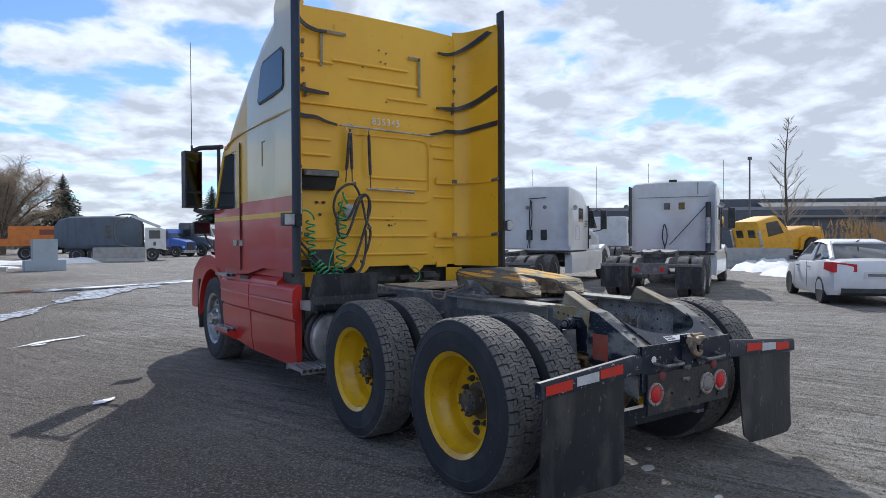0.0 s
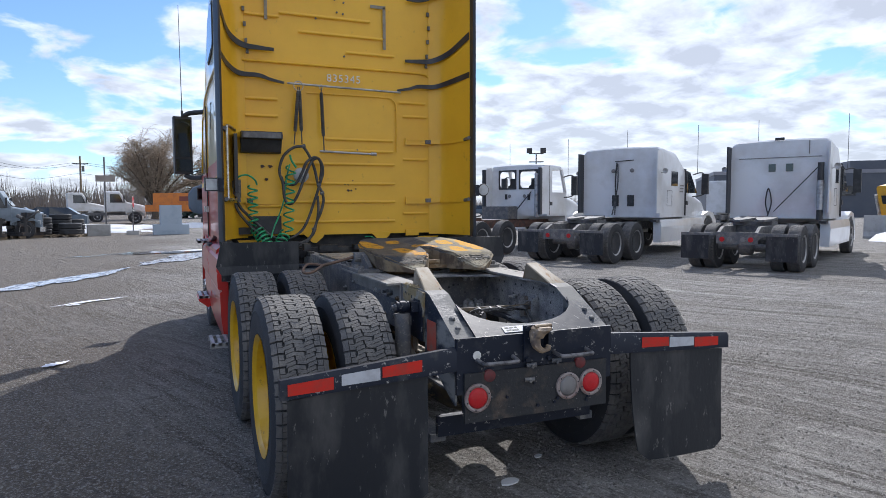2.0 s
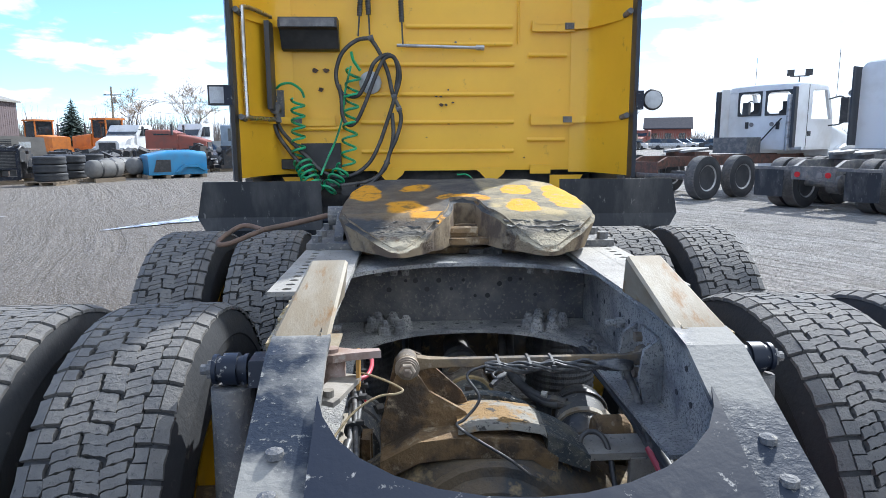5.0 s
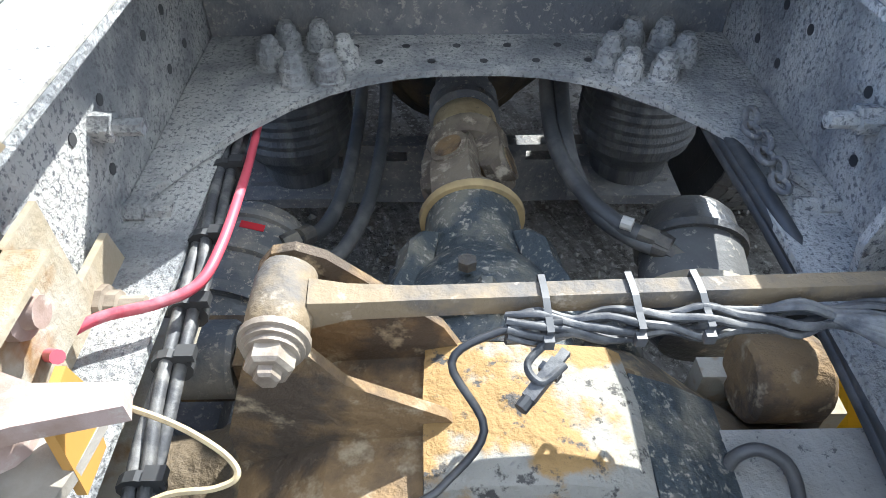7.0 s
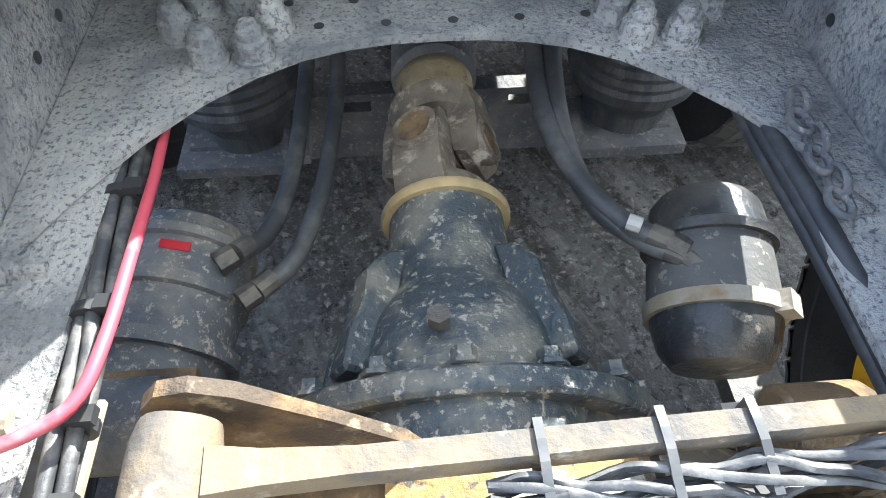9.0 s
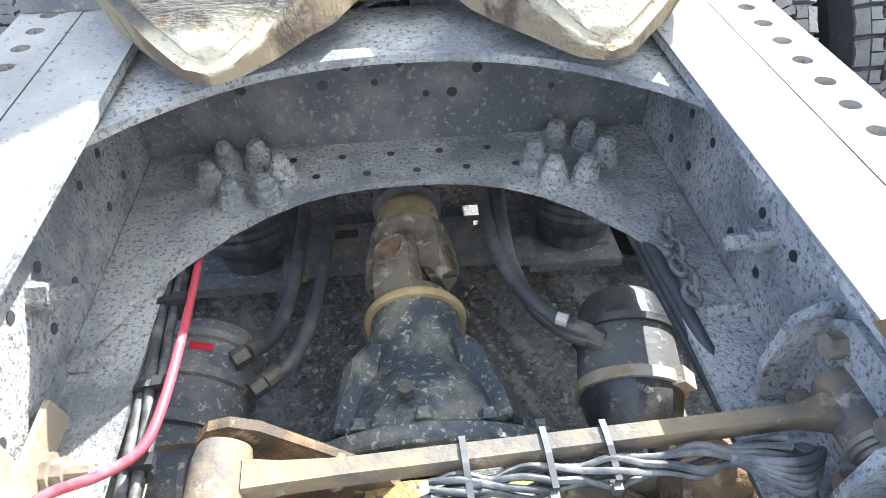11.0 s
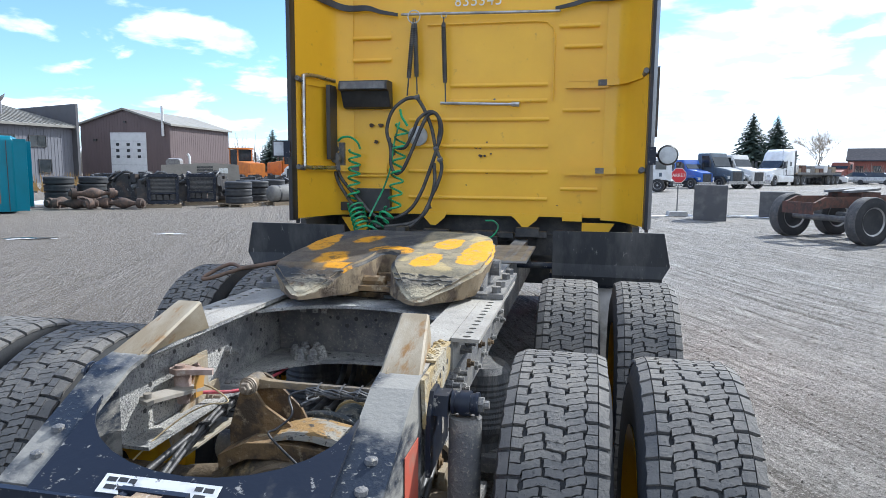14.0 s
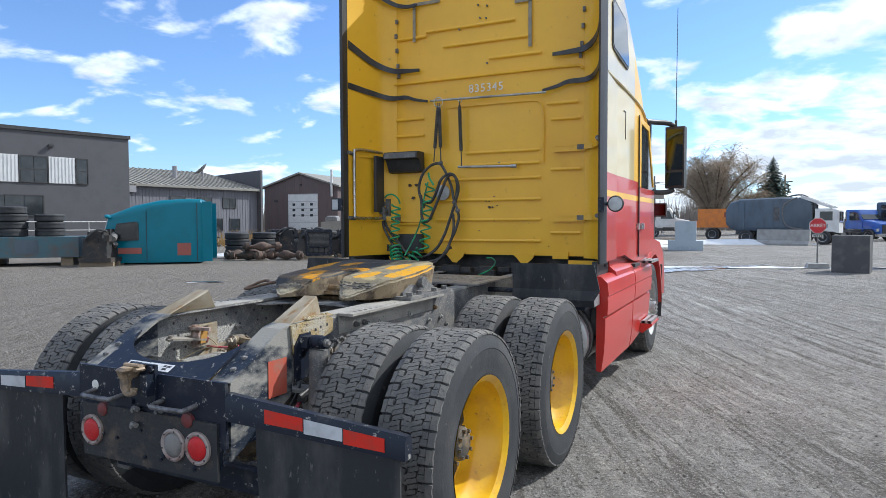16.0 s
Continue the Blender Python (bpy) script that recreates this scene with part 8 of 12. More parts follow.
# the hoses hang in loops from the springs, run down to the deck and back up to the couplings
HOSE_LINES = (
    (0.0135, [(-0.41, 0.0, 2.076), (-0.50, 0.0, 2.06), (-0.595, 0.0, 1.98), (-0.638, 0.0, 1.85), (-0.615, 0.0, 1.745), (-0.56, -0.01, 1.709), (-0.49, -0.02, 1.717), (-0.43, -0.03, 1.82), (-0.385, -0.03, 1.92), (-0.30, -0.02, 1.97), (-0.238, -0.01, 1.92), (-0.223, 0.0, 1.82), (-0.257, 0.0, 1.705), (-0.284, 0.0, 1.62), (-0.315, 0.0, 1.534), (-0.367, -0.01, 1.395), (-0.438, -0.03, 1.27), (-0.545, -0.05, 1.196), (-0.655, -0.06, 1.186), (-0.745, -0.06, 1.226), (-0.834, -0.04, 1.312), (-0.94, -0.02, 1.415), (-1.01, 0.0, 1.50), (-1.044, 0.02, 1.59)]),
    (0.0135, [(-0.62, 0.0, 1.78), (-0.605, -0.01, 1.68), (-0.60, -0.02, 1.58), (-0.562, -0.03, 1.521), (-0.51, -0.03, 1.547), (-0.456, -0.03, 1.65), (-0.415, -0.02, 1.752), (-0.37, -0.015, 1.86), (-0.32, -0.02, 1.945), (-0.262, -0.015, 1.955), (-0.235, 0.0, 1.87), (-0.25, 0.01, 1.75)]),
    (0.0135, [(-0.41, 0.0, 2.076), (-0.353, 0.0, 1.986), (-0.30, 0.01, 1.854), (-0.271, 0.01, 1.72), (-0.235, 0.0, 1.638), (-0.220, 0.0, 1.553), (-0.254, -0.01, 1.432), (-0.296, -0.02, 1.344), (-0.331, -0.04, 1.238), (-0.42, -0.08, 1.165), (-0.55, -0.12, 1.14), (-0.68, -0.14, 1.13)]),
    (0.0135, [(-1.059, 0.02, 1.569), (-1.029, 0.0, 1.465), (-0.96, -0.02, 1.362), (-0.871, -0.05, 1.258), (-0.763, -0.08, 1.172), (-0.62, -0.12, 1.12), (-0.474, -0.10, 1.12), (-0.366, -0.06, 1.20), (-0.30, -0.02, 1.33), (-0.272, 0.0, 1.46), (-0.278, 0.0, 1.60)]),
)
for r_, line in HOSE_LINES:
    part("air_hose", tube(M(), [(x, yh + dy, z) for x, dy, z in line], r_, 8), HOSE, truck, "looped black air hose", smooth=60)
for x, z in ((-0.41, 2.07), (-0.60, 1.66), (-0.265, 1.70), (-0.235, 1.62), (-0.32, 1.27)):
    part("hose_clamp", rod(M(), (x - 0.015, yh, z), (x + 0.02, yh, z + 0.012), 0.017, seg=8), DARK_DUST, truck)
for a, b, rr, n in (((-0.89, yh, 1.69), (-0.895, yh - 0.03, 1.32), 0.042, 5.5), ((-0.525, yh + 0.02, 1.88), (-0.575, yh - 0.03, 1.25), 0.046, 7), ((-0.87, yh - 0.06, 1.29), (-0.77, yh - 0.18, 1.10), 0.055, 6), ((-0.60, yh - 0.05, 1.24), (-0.70, yh - 0.16, 1.10), 0.05, 4)):
    bm = M()
    coil(bm, a, b, rr, n, 0.0085, 6, 14)
    part("coiled_line", bm, GREEN, truck, "coiled green air line", smooth=60)
bm = M()
tube(bm, [(-1.03, yh + 0.02, 1.76), (-0.99, yh, 1.785), (-0.93, yh, 1.79), (-0.87, yh, 1.75), (-0.848, yh, 1.70)], 0.0085, 6)
tube(bm, [(-0.536, yh, 1.99), (-0.525, yh, 1.94), (-0.50, yh, 1.90), (-0.48, yh, 1.87)], 0.010, 6)
tube(bm, [(-0.54, yh, 1.90), (-0.58, yh - 0.01, 1.74), (-0.605, yh - 0.02, 1.56), (-0.652, yh - 0.03, 1.42), (-0.707, yh - 0.05, 1.30), (-0.745, yh - 0.10, 1.20)], 0.0075, 6)
part("green_air_line", bm, GREEN, truck, "bright green air line", smooth=60)
# gladhand valves and cable box
bm = M()
for x, z in ((-1.065, 1.70), (-1.035, 1.63)):
    rod(bm, (x, PY - 0.02, z), (x, PY - 0.12, z), 0.035, seg=12)
    rod(bm, (x, PY - 0.09, z + 0.04), (x + 0.02, PY - 0.10, z - 0.09), 0.018, seg=8)
box(bm, (-1.09, PY - 0.05, 1.57), (-0.99, PY - 0.01, 1.75))
part("gladhand", bm, DARK_DUST, truck, "dark air coupling", smooth=40)
bm = M()
prism(bm, [(PY - 0.02, 2.195), (PY - 0.15, 2.195), (PY - 0.17, 2.17), (PY - 0.17, 2.13), (PY - 0.12, 2.12), (PY - 0.06, 2.01), (PY - 0.01, 2.00)], -0.985, -0.615, "x")
cb = part("connector_box", bm, PLASTIC, truck, "black plastic connector box", bevel=0.008)
bm = M()
box(bm, (-0.97, PY - 0.175, 2.135), (-0.63, PY - 0.170, 2.185))
part("box_lid", bm, mat("scuffed_grey_lid", (0.12, 0.12, 0.125), 0.45, second=(0.2, 0.2, 0.2), scale=14), cb)
bm = M()
box(bm, (-0.885, PY - 0.06, 1.235), (-0.625, PY - 0.005, 1.405))
box(bm, (-1.02, PY - 0.05, 1.235), (-0.885, PY - 0.005, 1.30))
part("junction_box", bm, PLASTIC, truck, "black junction box", bevel=0.006)
bm = M()
lathe(bm, [(PY - 0.005, 0.074), (PY - 0.02, 0.074), (PY - 0.03, 0.06), (PY - 0.035, 0.0)], (-0.42, 0, 1.80), "y", 24)
part("rear_lamp", bm, bpy.data.materials["frosted_lamp_glass"], truck, "round frosted lamp", smooth=40)
bm = M()
tube(bm, [(-1.04, 3.62, 2.20), (-1.10, 3.42, 2.21), (-1.135, 3.30, 2.20), (-1.14, 3.285, 2.14), (-1.14, 3.285, 1.62), (-1.135, 3.30, 1.565), (-1.09, 3.45, 1.56), (-1.03, 3.64, 1.56)], 0.015, 8, 4)
part("chrome_handle", bm, CHROME, truck, "long chrome grab handle", smooth=60)
bm = M()
box(bm, (-1.06, 3.50, 1.62), (-1.03, 3.64, 2.16))
part("handle_backing", bm, TRIM, truck)

# ---- the yard's other vehicles ----
bm = lathe(M(), [(-0.11, 0.28), (-0.135, 0.33), (-0.14, 0.42), (-0.125, 0.49), (-0.10, 0.51), (-0.035, 0.512), (-0.03, 0.502), (0.03, 0.502), (0.035, 0.512), (0.10, 0.51), (0.125, 0.49), (0.14, 0.42), (0.135, 0.33), (0.11, 0.28)], seg=36)
PLAIN_TYRE = finish(bm, "tyre", [RUBBER], smooth=35)
ALU_RIM = {o: rim_mesh(ALU, o, 0.16, 0.30) for o in (1, -1)}
ALU_FRONT = {o: rim_mesh(ALU, o, 0.05, 0.30) for o in (1, -1)}
PLAIN_HUB = {o: hub_mesh(0.16, o, 0.10, [ALU]) for o in (1, -1)}
FRONT_HUB = {o: hub_mesh(0.05, o, 0.06, [ALU]) for o in (1, -1)}


def axle_wheels(v, y, dual=True, rims=ALU_RIM, half=1.06, front=False):
    for s in (-1, 1):
        wheel(v, (s * half, y, 0.51), (ALU_FRONT if front else rims)[s], (FRONT_HUB if front else PLAIN_HUB)[s], tyre=PLAIN_TYRE)
        if dual:
            wheel(v, (s * (half - 0.34), y, 0.51), rims[-s], tyre=PLAIN_TYRE)
    bm = M()
    rod(bm, (-half, y, 0.51), (half, y, 0.51), 0.07, seg=10)
    if dual:
        lathe(bm, [(-0.2, 0.05), (-0.12, 0.19), (0.12, 0.19), (0.2, 0.05)], (0, y, 0.51), "x", 14)
    part("axle", bm, DARK_DUST if not front else PLASTIC, v)


def tractor(name, label, at, turn, paint, back, top, sleeper=1.7, chassis=DARK_DUST, rims=ALU_RIM, flaps=True, plain_back=True, lamps=True, skirt=True, nose=2.2, group="", hollow=False):
    """A tractor truck: its frame ends at y = 0, the cab's back stands at y = back."""
    v = thing(name, label, "truck", group, at=at, turn=turn)
    cab_len = sleeper + 1.35
    yw, yf = back + cab_len, back + cab_len + nose      # windscreen foot and nose
    for s in (-1, 1):
        bm = M()
        prism(bm, [(0.02, 0.70), (0.02, 0.86), (0.35, 1.0), (yf - 0.6, 1.0), (yf - 0.6, 0.76), (0.40, 0.76)], s * 0.36, s * 0.43, "x")
        part("frame_rail", bm, chassis, v)
    bm = M()
    box(bm, (-0.43, -0.01, 0.62), (0.43, 0.03, 0.88))
    part("end_plate", bm, chassis, v)
    for y in (1.35, 2.3, 3.0):
        bm = M()
        box(bm, (-0.36, y, 0.80), (0.36, y + 0.1, 0.98))
        part("crossmember", bm, chassis, v)
    if lamps:
        for x in (-0.30, -0.14, 0.14, 0.30):
            bm = M()
            lathe(bm, [(-0.01, 0.055), (-0.03, 0.055), (-0.035, 0.0)], (x, 0, 0.72), "y", 14)
            part("tail_lamp", bm, LENS if abs(x) > 0.2 else GREYLENS, v, smooth=40)
    if flaps:
        for s in (-1, 1):
            bm = M()
            box(bm, (s * 0.43, 0.0, 0.80), (s * 1.22, 0.05, 0.86))
            part("mudflap_arm", bm, chassis, v)
            bm = M()
            box(bm, (s * 0.60, 0.012, 0.26), (s * 1.22, 0.026, 0.81))
            part("mudflap", bm, FLAP, v, bevel=0.005)
    for y in (0.85, 2.17):
        axle_wheels(v, y, dual=not hollow, rims=rims)
    axle_wheels(v, yf - 0.95, False, front=True)
    # fifth wheel
    bm = M()
    for s in (-1, 1):
        prism(bm, [(s * 0.04, 1.55), (s * 0.07, 1.3), (s * 0.2, 1.02), (s * 0.32, 1.05), (s * 0.44, 1.3), (s * 0.46, 1.75), (s * 0.35, 1.95), (0, 2.0), (0, 1.6)], 1.12, 1.17, "z")
    for q in bm.verts:
        q.co.z += (q.co.y - 1.5) * 0.08
    part("fifth_wheel_plate", bm, DARK_DUST, v)
    bm = M()
    box(bm, (-0.44, 1.3, 1.0), (0.44, 1.85, 1.10))
    part("fifth_wheel_mount", bm, chassis, v)
    # cab
    bm = M()
    def sec(y, half, zb, zt, r):
        return arch(y, half, zb, zt, r, 5, 0.03)
    lo = 1.12
    if sleeper > 0.5:
        loft(bm, [sec(back, 1.20, lo, top - 0.04, 0.16), sec(back + 0.05, 1.22, lo, top, 0.18), sec(back + sleeper * 0.65, 1.22, lo, top - 0.05, 0.25), sec(back + sleeper, 1.2, lo, top - 0.35, 0.3), sec(back + sleeper + 0.55, 1.12, lo, 2.62, 0.22)])
    else:
        # an open shell: roof, floor, corner posts and low walls
        loft(bm, [sec(back, 1.08, top - 0.16, top - 0.04, 0.06), sec(back + 0.05, 1.12, top - 0.18, top, 0.10), sec(back + 1.0, 1.10, top - 0.18, top, 0.12), sec(back + 1.2, 1.04, top - 0.16, top - 0.06, 0.06)])
        box(bm, (-1.12, back, lo), (1.12, back + 0.05, 2.05))
        for x0, x1 in ((-1.12, -0.80), (-0.09, 0.03), (0.78, 1.12)):
            box(bm, (x0, back, 2.05), (x1, back + 0.05, top - 0.17))
        box(bm, (-1.10, back + 0.05, lo), (1.10, back + 1.38, lo + 0.06))
        box(bm, (-1.06, back + 1.34, lo + 0.06), (1.06, back + 1.40, 1.86))
        for s in (-1, 1):
            box(bm, (s * 1.06, back + 0.05, lo + 0.06), (s * 1.12, back + 1.34, 1.92))
            box(bm, (s * 1.06, back + 0.05, 1.92), (s * 1.12, back + 0.34, top - 0.17))
            prism(bm, [(back + 1.02, top - 0.17), (back + 1.12, top - 0.17), (back + 1.40, 1.92), (back + 1.30, 1.92)], s * 1.02, s * 1.10, "x")
    cabp = part("cab", bm, paint, v, smooth=40)
    ys = back + sleeper
    zt = 2.60 if sleeper > 0.5 else top - 0.06
    bm = M()
    ywt = ys + (0.55 if sleeper > 0.5 else 1.15)
    loft(bm, [[Vector((-1.04, ywt, zt)), Vector((1.04, ywt, zt)), Vector((1.04, ywt - 0.3, zt)), Vector((-1.04, ywt - 0.3, zt))], [Vector((-0.98, yw + 0.08, 1.86)), Vector((0.98, yw + 0.08, 1.86)), Vector((0.98, ywt - 0.3, 1.86)), Vector((-0.98, ywt - 0.3, 1.86))]])
    if not hollow:
        part("windscreen", bm, DARKGLASS, v)
    bm = M()
    loft(bm, [arch(ywt - 0.4 if not hollow else ywt + 0.1, 1.10, 0.95, 1.88, 0.08, 4), arch(yw + 0.1, 1.02, 0.85, 1.84, 0.14, 4), arch(yf - 0.7, 0.86, 0.75, 1.66, 0.2, 4), arch(yf - 0.1, 0.74, 0.62, 1.46, 0.2, 4), arch(yf, 0.68, 0.62, 1.36, 0.2, 4)])
    part("hood", bm, paint, v, smooth=40)
    bm = M()
    for k in range(9):
        box(bm, (-0.46 + 0.105 * k, yf - 0.02, 0.66), (-0.40 + 0.105 * k, yf + 0.03, 1.32))
    part("grille", bm, CHROME, v)
    bm = M()
    box(bm, (-1.15, yf - 0.12, 0.36), (1.15, yf + 0.14, 0.66))
    part("bumper", bm, CHROME if sleeper > 0.5 else PLASTIC, v, bevel=0.03)
    for s in (-1, 1):
        bm = M()
        yc = yf - 0.95
        arc = [(yc + 0.60 * math.cos(a), 0.53 + 0.60 * math.sin(a)) for a in [math.pi * i / 10 for i in range(11)]]
        prism(bm, [(yf - 0.1, 0.6), (yf - 0.1, 0.95), (yf - 0.4, 1.2), (yc, 1.27), (yc - 0.55, 1.15), (yc - 0.72, 1.0), (yc - 0.72, 0.55)] + arc[::-1], s * 0.72, s * 1.16, "x")
        part("fender", bm, paint, v, bevel=0.03)
        bm = M()
        box(bm, (s * 0.72, yf - 0.12, 0.95), (s * 1.02, yf - 0.03, 1.15))
        part("headlight", bm, bpy.data.materials["frosted_lamp_glass"], v, bevel=0.03)
        bm = M()
        prism(bm, [(ys + 0.18, 1.86), (yw - 0.18, 1.86), (ywt - 0.08, zt - 0.1), (ys + 0.18, zt - 0.06)], s * 1.135, s * (1.232 if sleeper > 0.5 else 1.128), "x")
        if not hollow:
            part("door_window", bm, DARKGLASS, v)
        bm = M()
        prism(bm, [(ys + 0.10, 1.15), (ys + 0.115, 1.15), (ys + 0.115, zt), (ys + 0.10, zt)], s * 1.12, s * (1.229 if sleeper > 0.5 else 1.127), "x")
        box(bm, (s * 1.12, ys + 0.14, 1.48), (s * (1.245 if sleeper > 0.5 else 1.14), ys + 0.28, 1.60))
        part("door_seam", bm, PLASTIC, v)
        if skirt:
            bm = M()
            y1 = yf - 1.65
            prism(bm, [(1.0, 0.40), (1.22, 0.40), (1.24, 0.85), (1.20, 1.06), (1.0, 1.08)], back + 0.05, y1, "y")
            if s < 0:
                bmesh.ops.scale(bm, vec=(-1, 1, 1), verts=bm.verts)
            part("skirt_panel", bm, paint, v, bevel=0.02)
            bm = M()
            box(bm, (s * 1.0, back - 0.2, 1.0), (s * 1.18, back + 0.06, 1.06))
            part("side_step", bm, PLASTIC, v)
        bm = M()
        mx, my = s * 1.45, yw - 0.10
        tube(bm, [(s * 1.1, yw - 0.25, 2.45), (s * 1.3, my, 2.52), (mx, my, 2.45)], 0.02, 6)
        tube(bm, [(s * 1.1, yw - 0.25, 1.75), (s * 1.3, my, 1.78), (mx, my, 1.85)], 0.02, 6)
        box(bm, (mx - 0.10, my - 0.05, 1.82), (mx + 0.10, my + 0.07, 2.48))
        part("mirror", bm, PLASTIC, v)
        bm = M()
        rod(bm, (mx - s * 0.25, my, 2.5), (mx - s * 0.25, my, top + 0.9), 0.008, seg=5)
        part("antenna", bm, PLASTIC, v)
    if sleeper > 0.5:
        for s in (-1, 1):
            bm = M()
            box(bm, (s * 1.20, back - 0.32, 1.25), (s * 1.235, back + 0.02, top - 0.12))
            part("side_extender", bm, TRIM if s < 0 else paint, v, bevel=0.01)
            bm = M()
            prism(bm, [(back + sleeper * 0.42, 2.05), (back + sleeper * 0.68, 2.05), (back + sleeper * 0.68, 2.48), (back + sleeper * 0.42, 2.48)], s * 1.20, s * 1.232, "x")
            part("sleeper_window", bm, DARKGLASS, v, bevel=0.01)
            bm = M()
            lathe(bm, [(back - 0.02, 0.0), (back - 0.06, 0.075), (back - 0.03, 0.08)], (s * 1.36, 0, 2.46), "y", 16)
            rod(bm, (s * 1.23, back - 0.03, 2.40), (s * 1.33, back - 0.03, 2.44), 0.012, seg=6)
            part("work_lamp", bm, ALU, v, smooth=40)
            bm = M()
            box(bm, (s * 1.225, back + 0.5, 1.45), (s * 1.229, back + 0.9, 1.46))
            box(bm, (s * 1.225, back + 0.5, 1.90), (s * 1.229, back + 0.9, 1.91))
            box(bm, (s * 1.225, back + 0.5, 1.45), (s * 1.229, back + 0.51, 1.91))
            box(bm, (s * 1.225, back + 0.89, 1.45), (s * 1.229, back + 0.90, 1.91))
            part("hatch_seam", bm, PLASTIC, cabp)
    return v


HEAD = -62.0
# white sleeper tractor with round rear lamps on its cab
A = tractor("white_sleeper_tractor", "white sleeper tractor truck with polished mudflap arms", (7.6, 11.5, 0), HEAD, WHITE, 3.75, 3.16, 2.0, group="parked white tractors")
bm = M()
tube(bm, [(-0.10, 3.70, 2.75), (-0.12, 3.66, 2.2), (-0.10, 3.64, 1.7), (-0.06, 3.5, 1.2)], 0.022, 6)
tube(bm, [(-0.06, 3.68, 2.7), (-0.03, 3.62, 2.1), (-0.12, 3.6, 1.5), (-0.1, 3.4, 1.2)], 0.018, 6)
rod(bm, (-0.16, 3.70, 2.78), (0.42, 3.70, 2.80), 0.014, seg=6)
part("air_hose", bm, HOSE, A, smooth=60)
for x in (-0.22, 0.36):
    bm = M()
    lathe(bm, [(3.745, 0.06), (3.71, 0.06), (3.70, 0.0)], (x, 0, 2.5), "y", 14)
    part("rear_lamp", bm, GREYLENS, A)
for x in (-0.15, 0.33):
    bm = M()
    box(bm, (x - 0.10, 3.72, 1.45), (x + 0.10, 3.748, 1.78))
    part("vent_panel", bm, PLASTIC, A, bevel=0.01)
bm = M()
for k in range(3):
    box(bm, (1.226, 5.35 - 0.03 * k, 2.05 - 0.09 * k), (1.230, 5.35 + 0.32 - 0.05 * k, 2.09 - 0.09 * k))
part("painted_marking", bm, GREYLENS, A)

# white sleeper tractor seen square from behind
B = tractor("white_sleeper_tractor", "white sleeper tractor truck with wide black mudflaps", (10.0, 8.06, 0), HEAD, WHITE, 3.85, 3.18, 1.6, group="parked white tractors")
for x in (-0.16, 0.26):
    bm = M()
    box(bm, (x - 0.085, 3.825, 2.36), (x + 0.085, 3.848, 2.56))
    part("rear_window", bm, DARKGLASS, B, bevel=0.02)
bm = M()
box(bm, (-1.0, 3.835, 2.72), (1.0, 3.85, 2.735))
box(bm, (0.70, 3.835, 2.8), (0.72, 3.85, 3.15))
part("panel_seam", bm, GREYLENS, B)
bm = M()
box(bm, (-0.10, 3.80, 3.18), (0.12, 3.845, 3.25))
part("marker_lamp", bm, PLASTIC, B)
bm = M()
tube(bm, [(-0.20, 3.72, 1.2), (-0.28, 3.75, 1.55), (-0.22, 3.76, 1.92), (-0.14, 3.75, 1.55), (-0.22, 3.7, 1.15)], 0.018, 6)
rod(bm, (0.95, 3.7, 2.45), (-0.05, 3.6, 1.3), 0.014, seg=6)
part("air_hose", bm, HOSE, B, smooth=60)
bm = M()
rod(bm, (1.02, 3.62, 1.1), (1.02, 3.62, 2.55), 0.075, seg=14)
part("exhaust_stack", bm, PLASTIC, B, smooth=60)
bm = M()
rod(bm, (1.02, 3.62, 1.35), (1.02, 3.62, 2.1), 0.085, seg=14)
part("exhaust_shield", bm, ALU, B, smooth=60)

# white day cab on a rusty chassis
D = tractor("white_day_cab_truck", "white day cab truck on a rusty bare chassis", (5.5, 14.9, 0), HEAD, WHITE, 4.65, 2.86, 0.05, chassis=REDRUST, flaps=False, lamps=False, skirt=False, rims=ALU_RIM, nose=1.9, group="parked white tractors", hollow=True)


def rounded(x0, x1, z0, z1, r, n=4):
    """A rectangle with round corners, anticlockwise from its lower left."""
    pts = []
    for cx, cz, a0 in ((x0 + r, z0 + r, math.pi), (x1 - r, z0 + r, 1.5 * math.pi), (x1 - r, z1 - r, 0.0), (x0 + r, z1 - r, 0.5 * math.pi)):
        pts += [(cx + r * math.cos(a0 + 0.5 * math.pi * k / n), cz + r * math.sin(a0 + 0.5 * math.pi * k / n)) for k in range(n + 1)]
    return pts


# see-through rear windows in rubber frames, seats and extenders of the day cab
for x0, x1 in ((-0.81, -0.08), (0.02, 0.79)):
    bm = M()
    outer, inner = rounded(x0, x1, 2.03, 2.70, 0.02), rounded(x0 + 0.05, x1 - 0.05, 2.08, 2.65, 0.12)
    loft(bm, [[Vector((x, 4.63, z)) for x, z in outer], [Vector((x, 4.63, z)) for x, z in inner], [Vector((x, 4.662, z)) for x, z in inner], [Vector((x, 4.662, z)) for x, z in outer]], caps=False)
    part("window_frame", bm, PLASTIC, D, "black rubber window frame")
for x in (-0.46, 0.40):
    bm = M()
    loft(bm, [[Vector((x + dx * w_, y + dy, z)) for dx, dy in ((-1, 0), (1, 0), (1, 0.12), (-1, 0.12))] for y, z, w_ in ((5.15, 1.20, 0.25), (5.12, 1.7, 0.27), (5.06, 2.15, 0.24), (5.05, 2.2, 0.14), (5.04, 2.42, 0.13))])
    part("seat", bm, RUBBER, D, bevel=0.03)
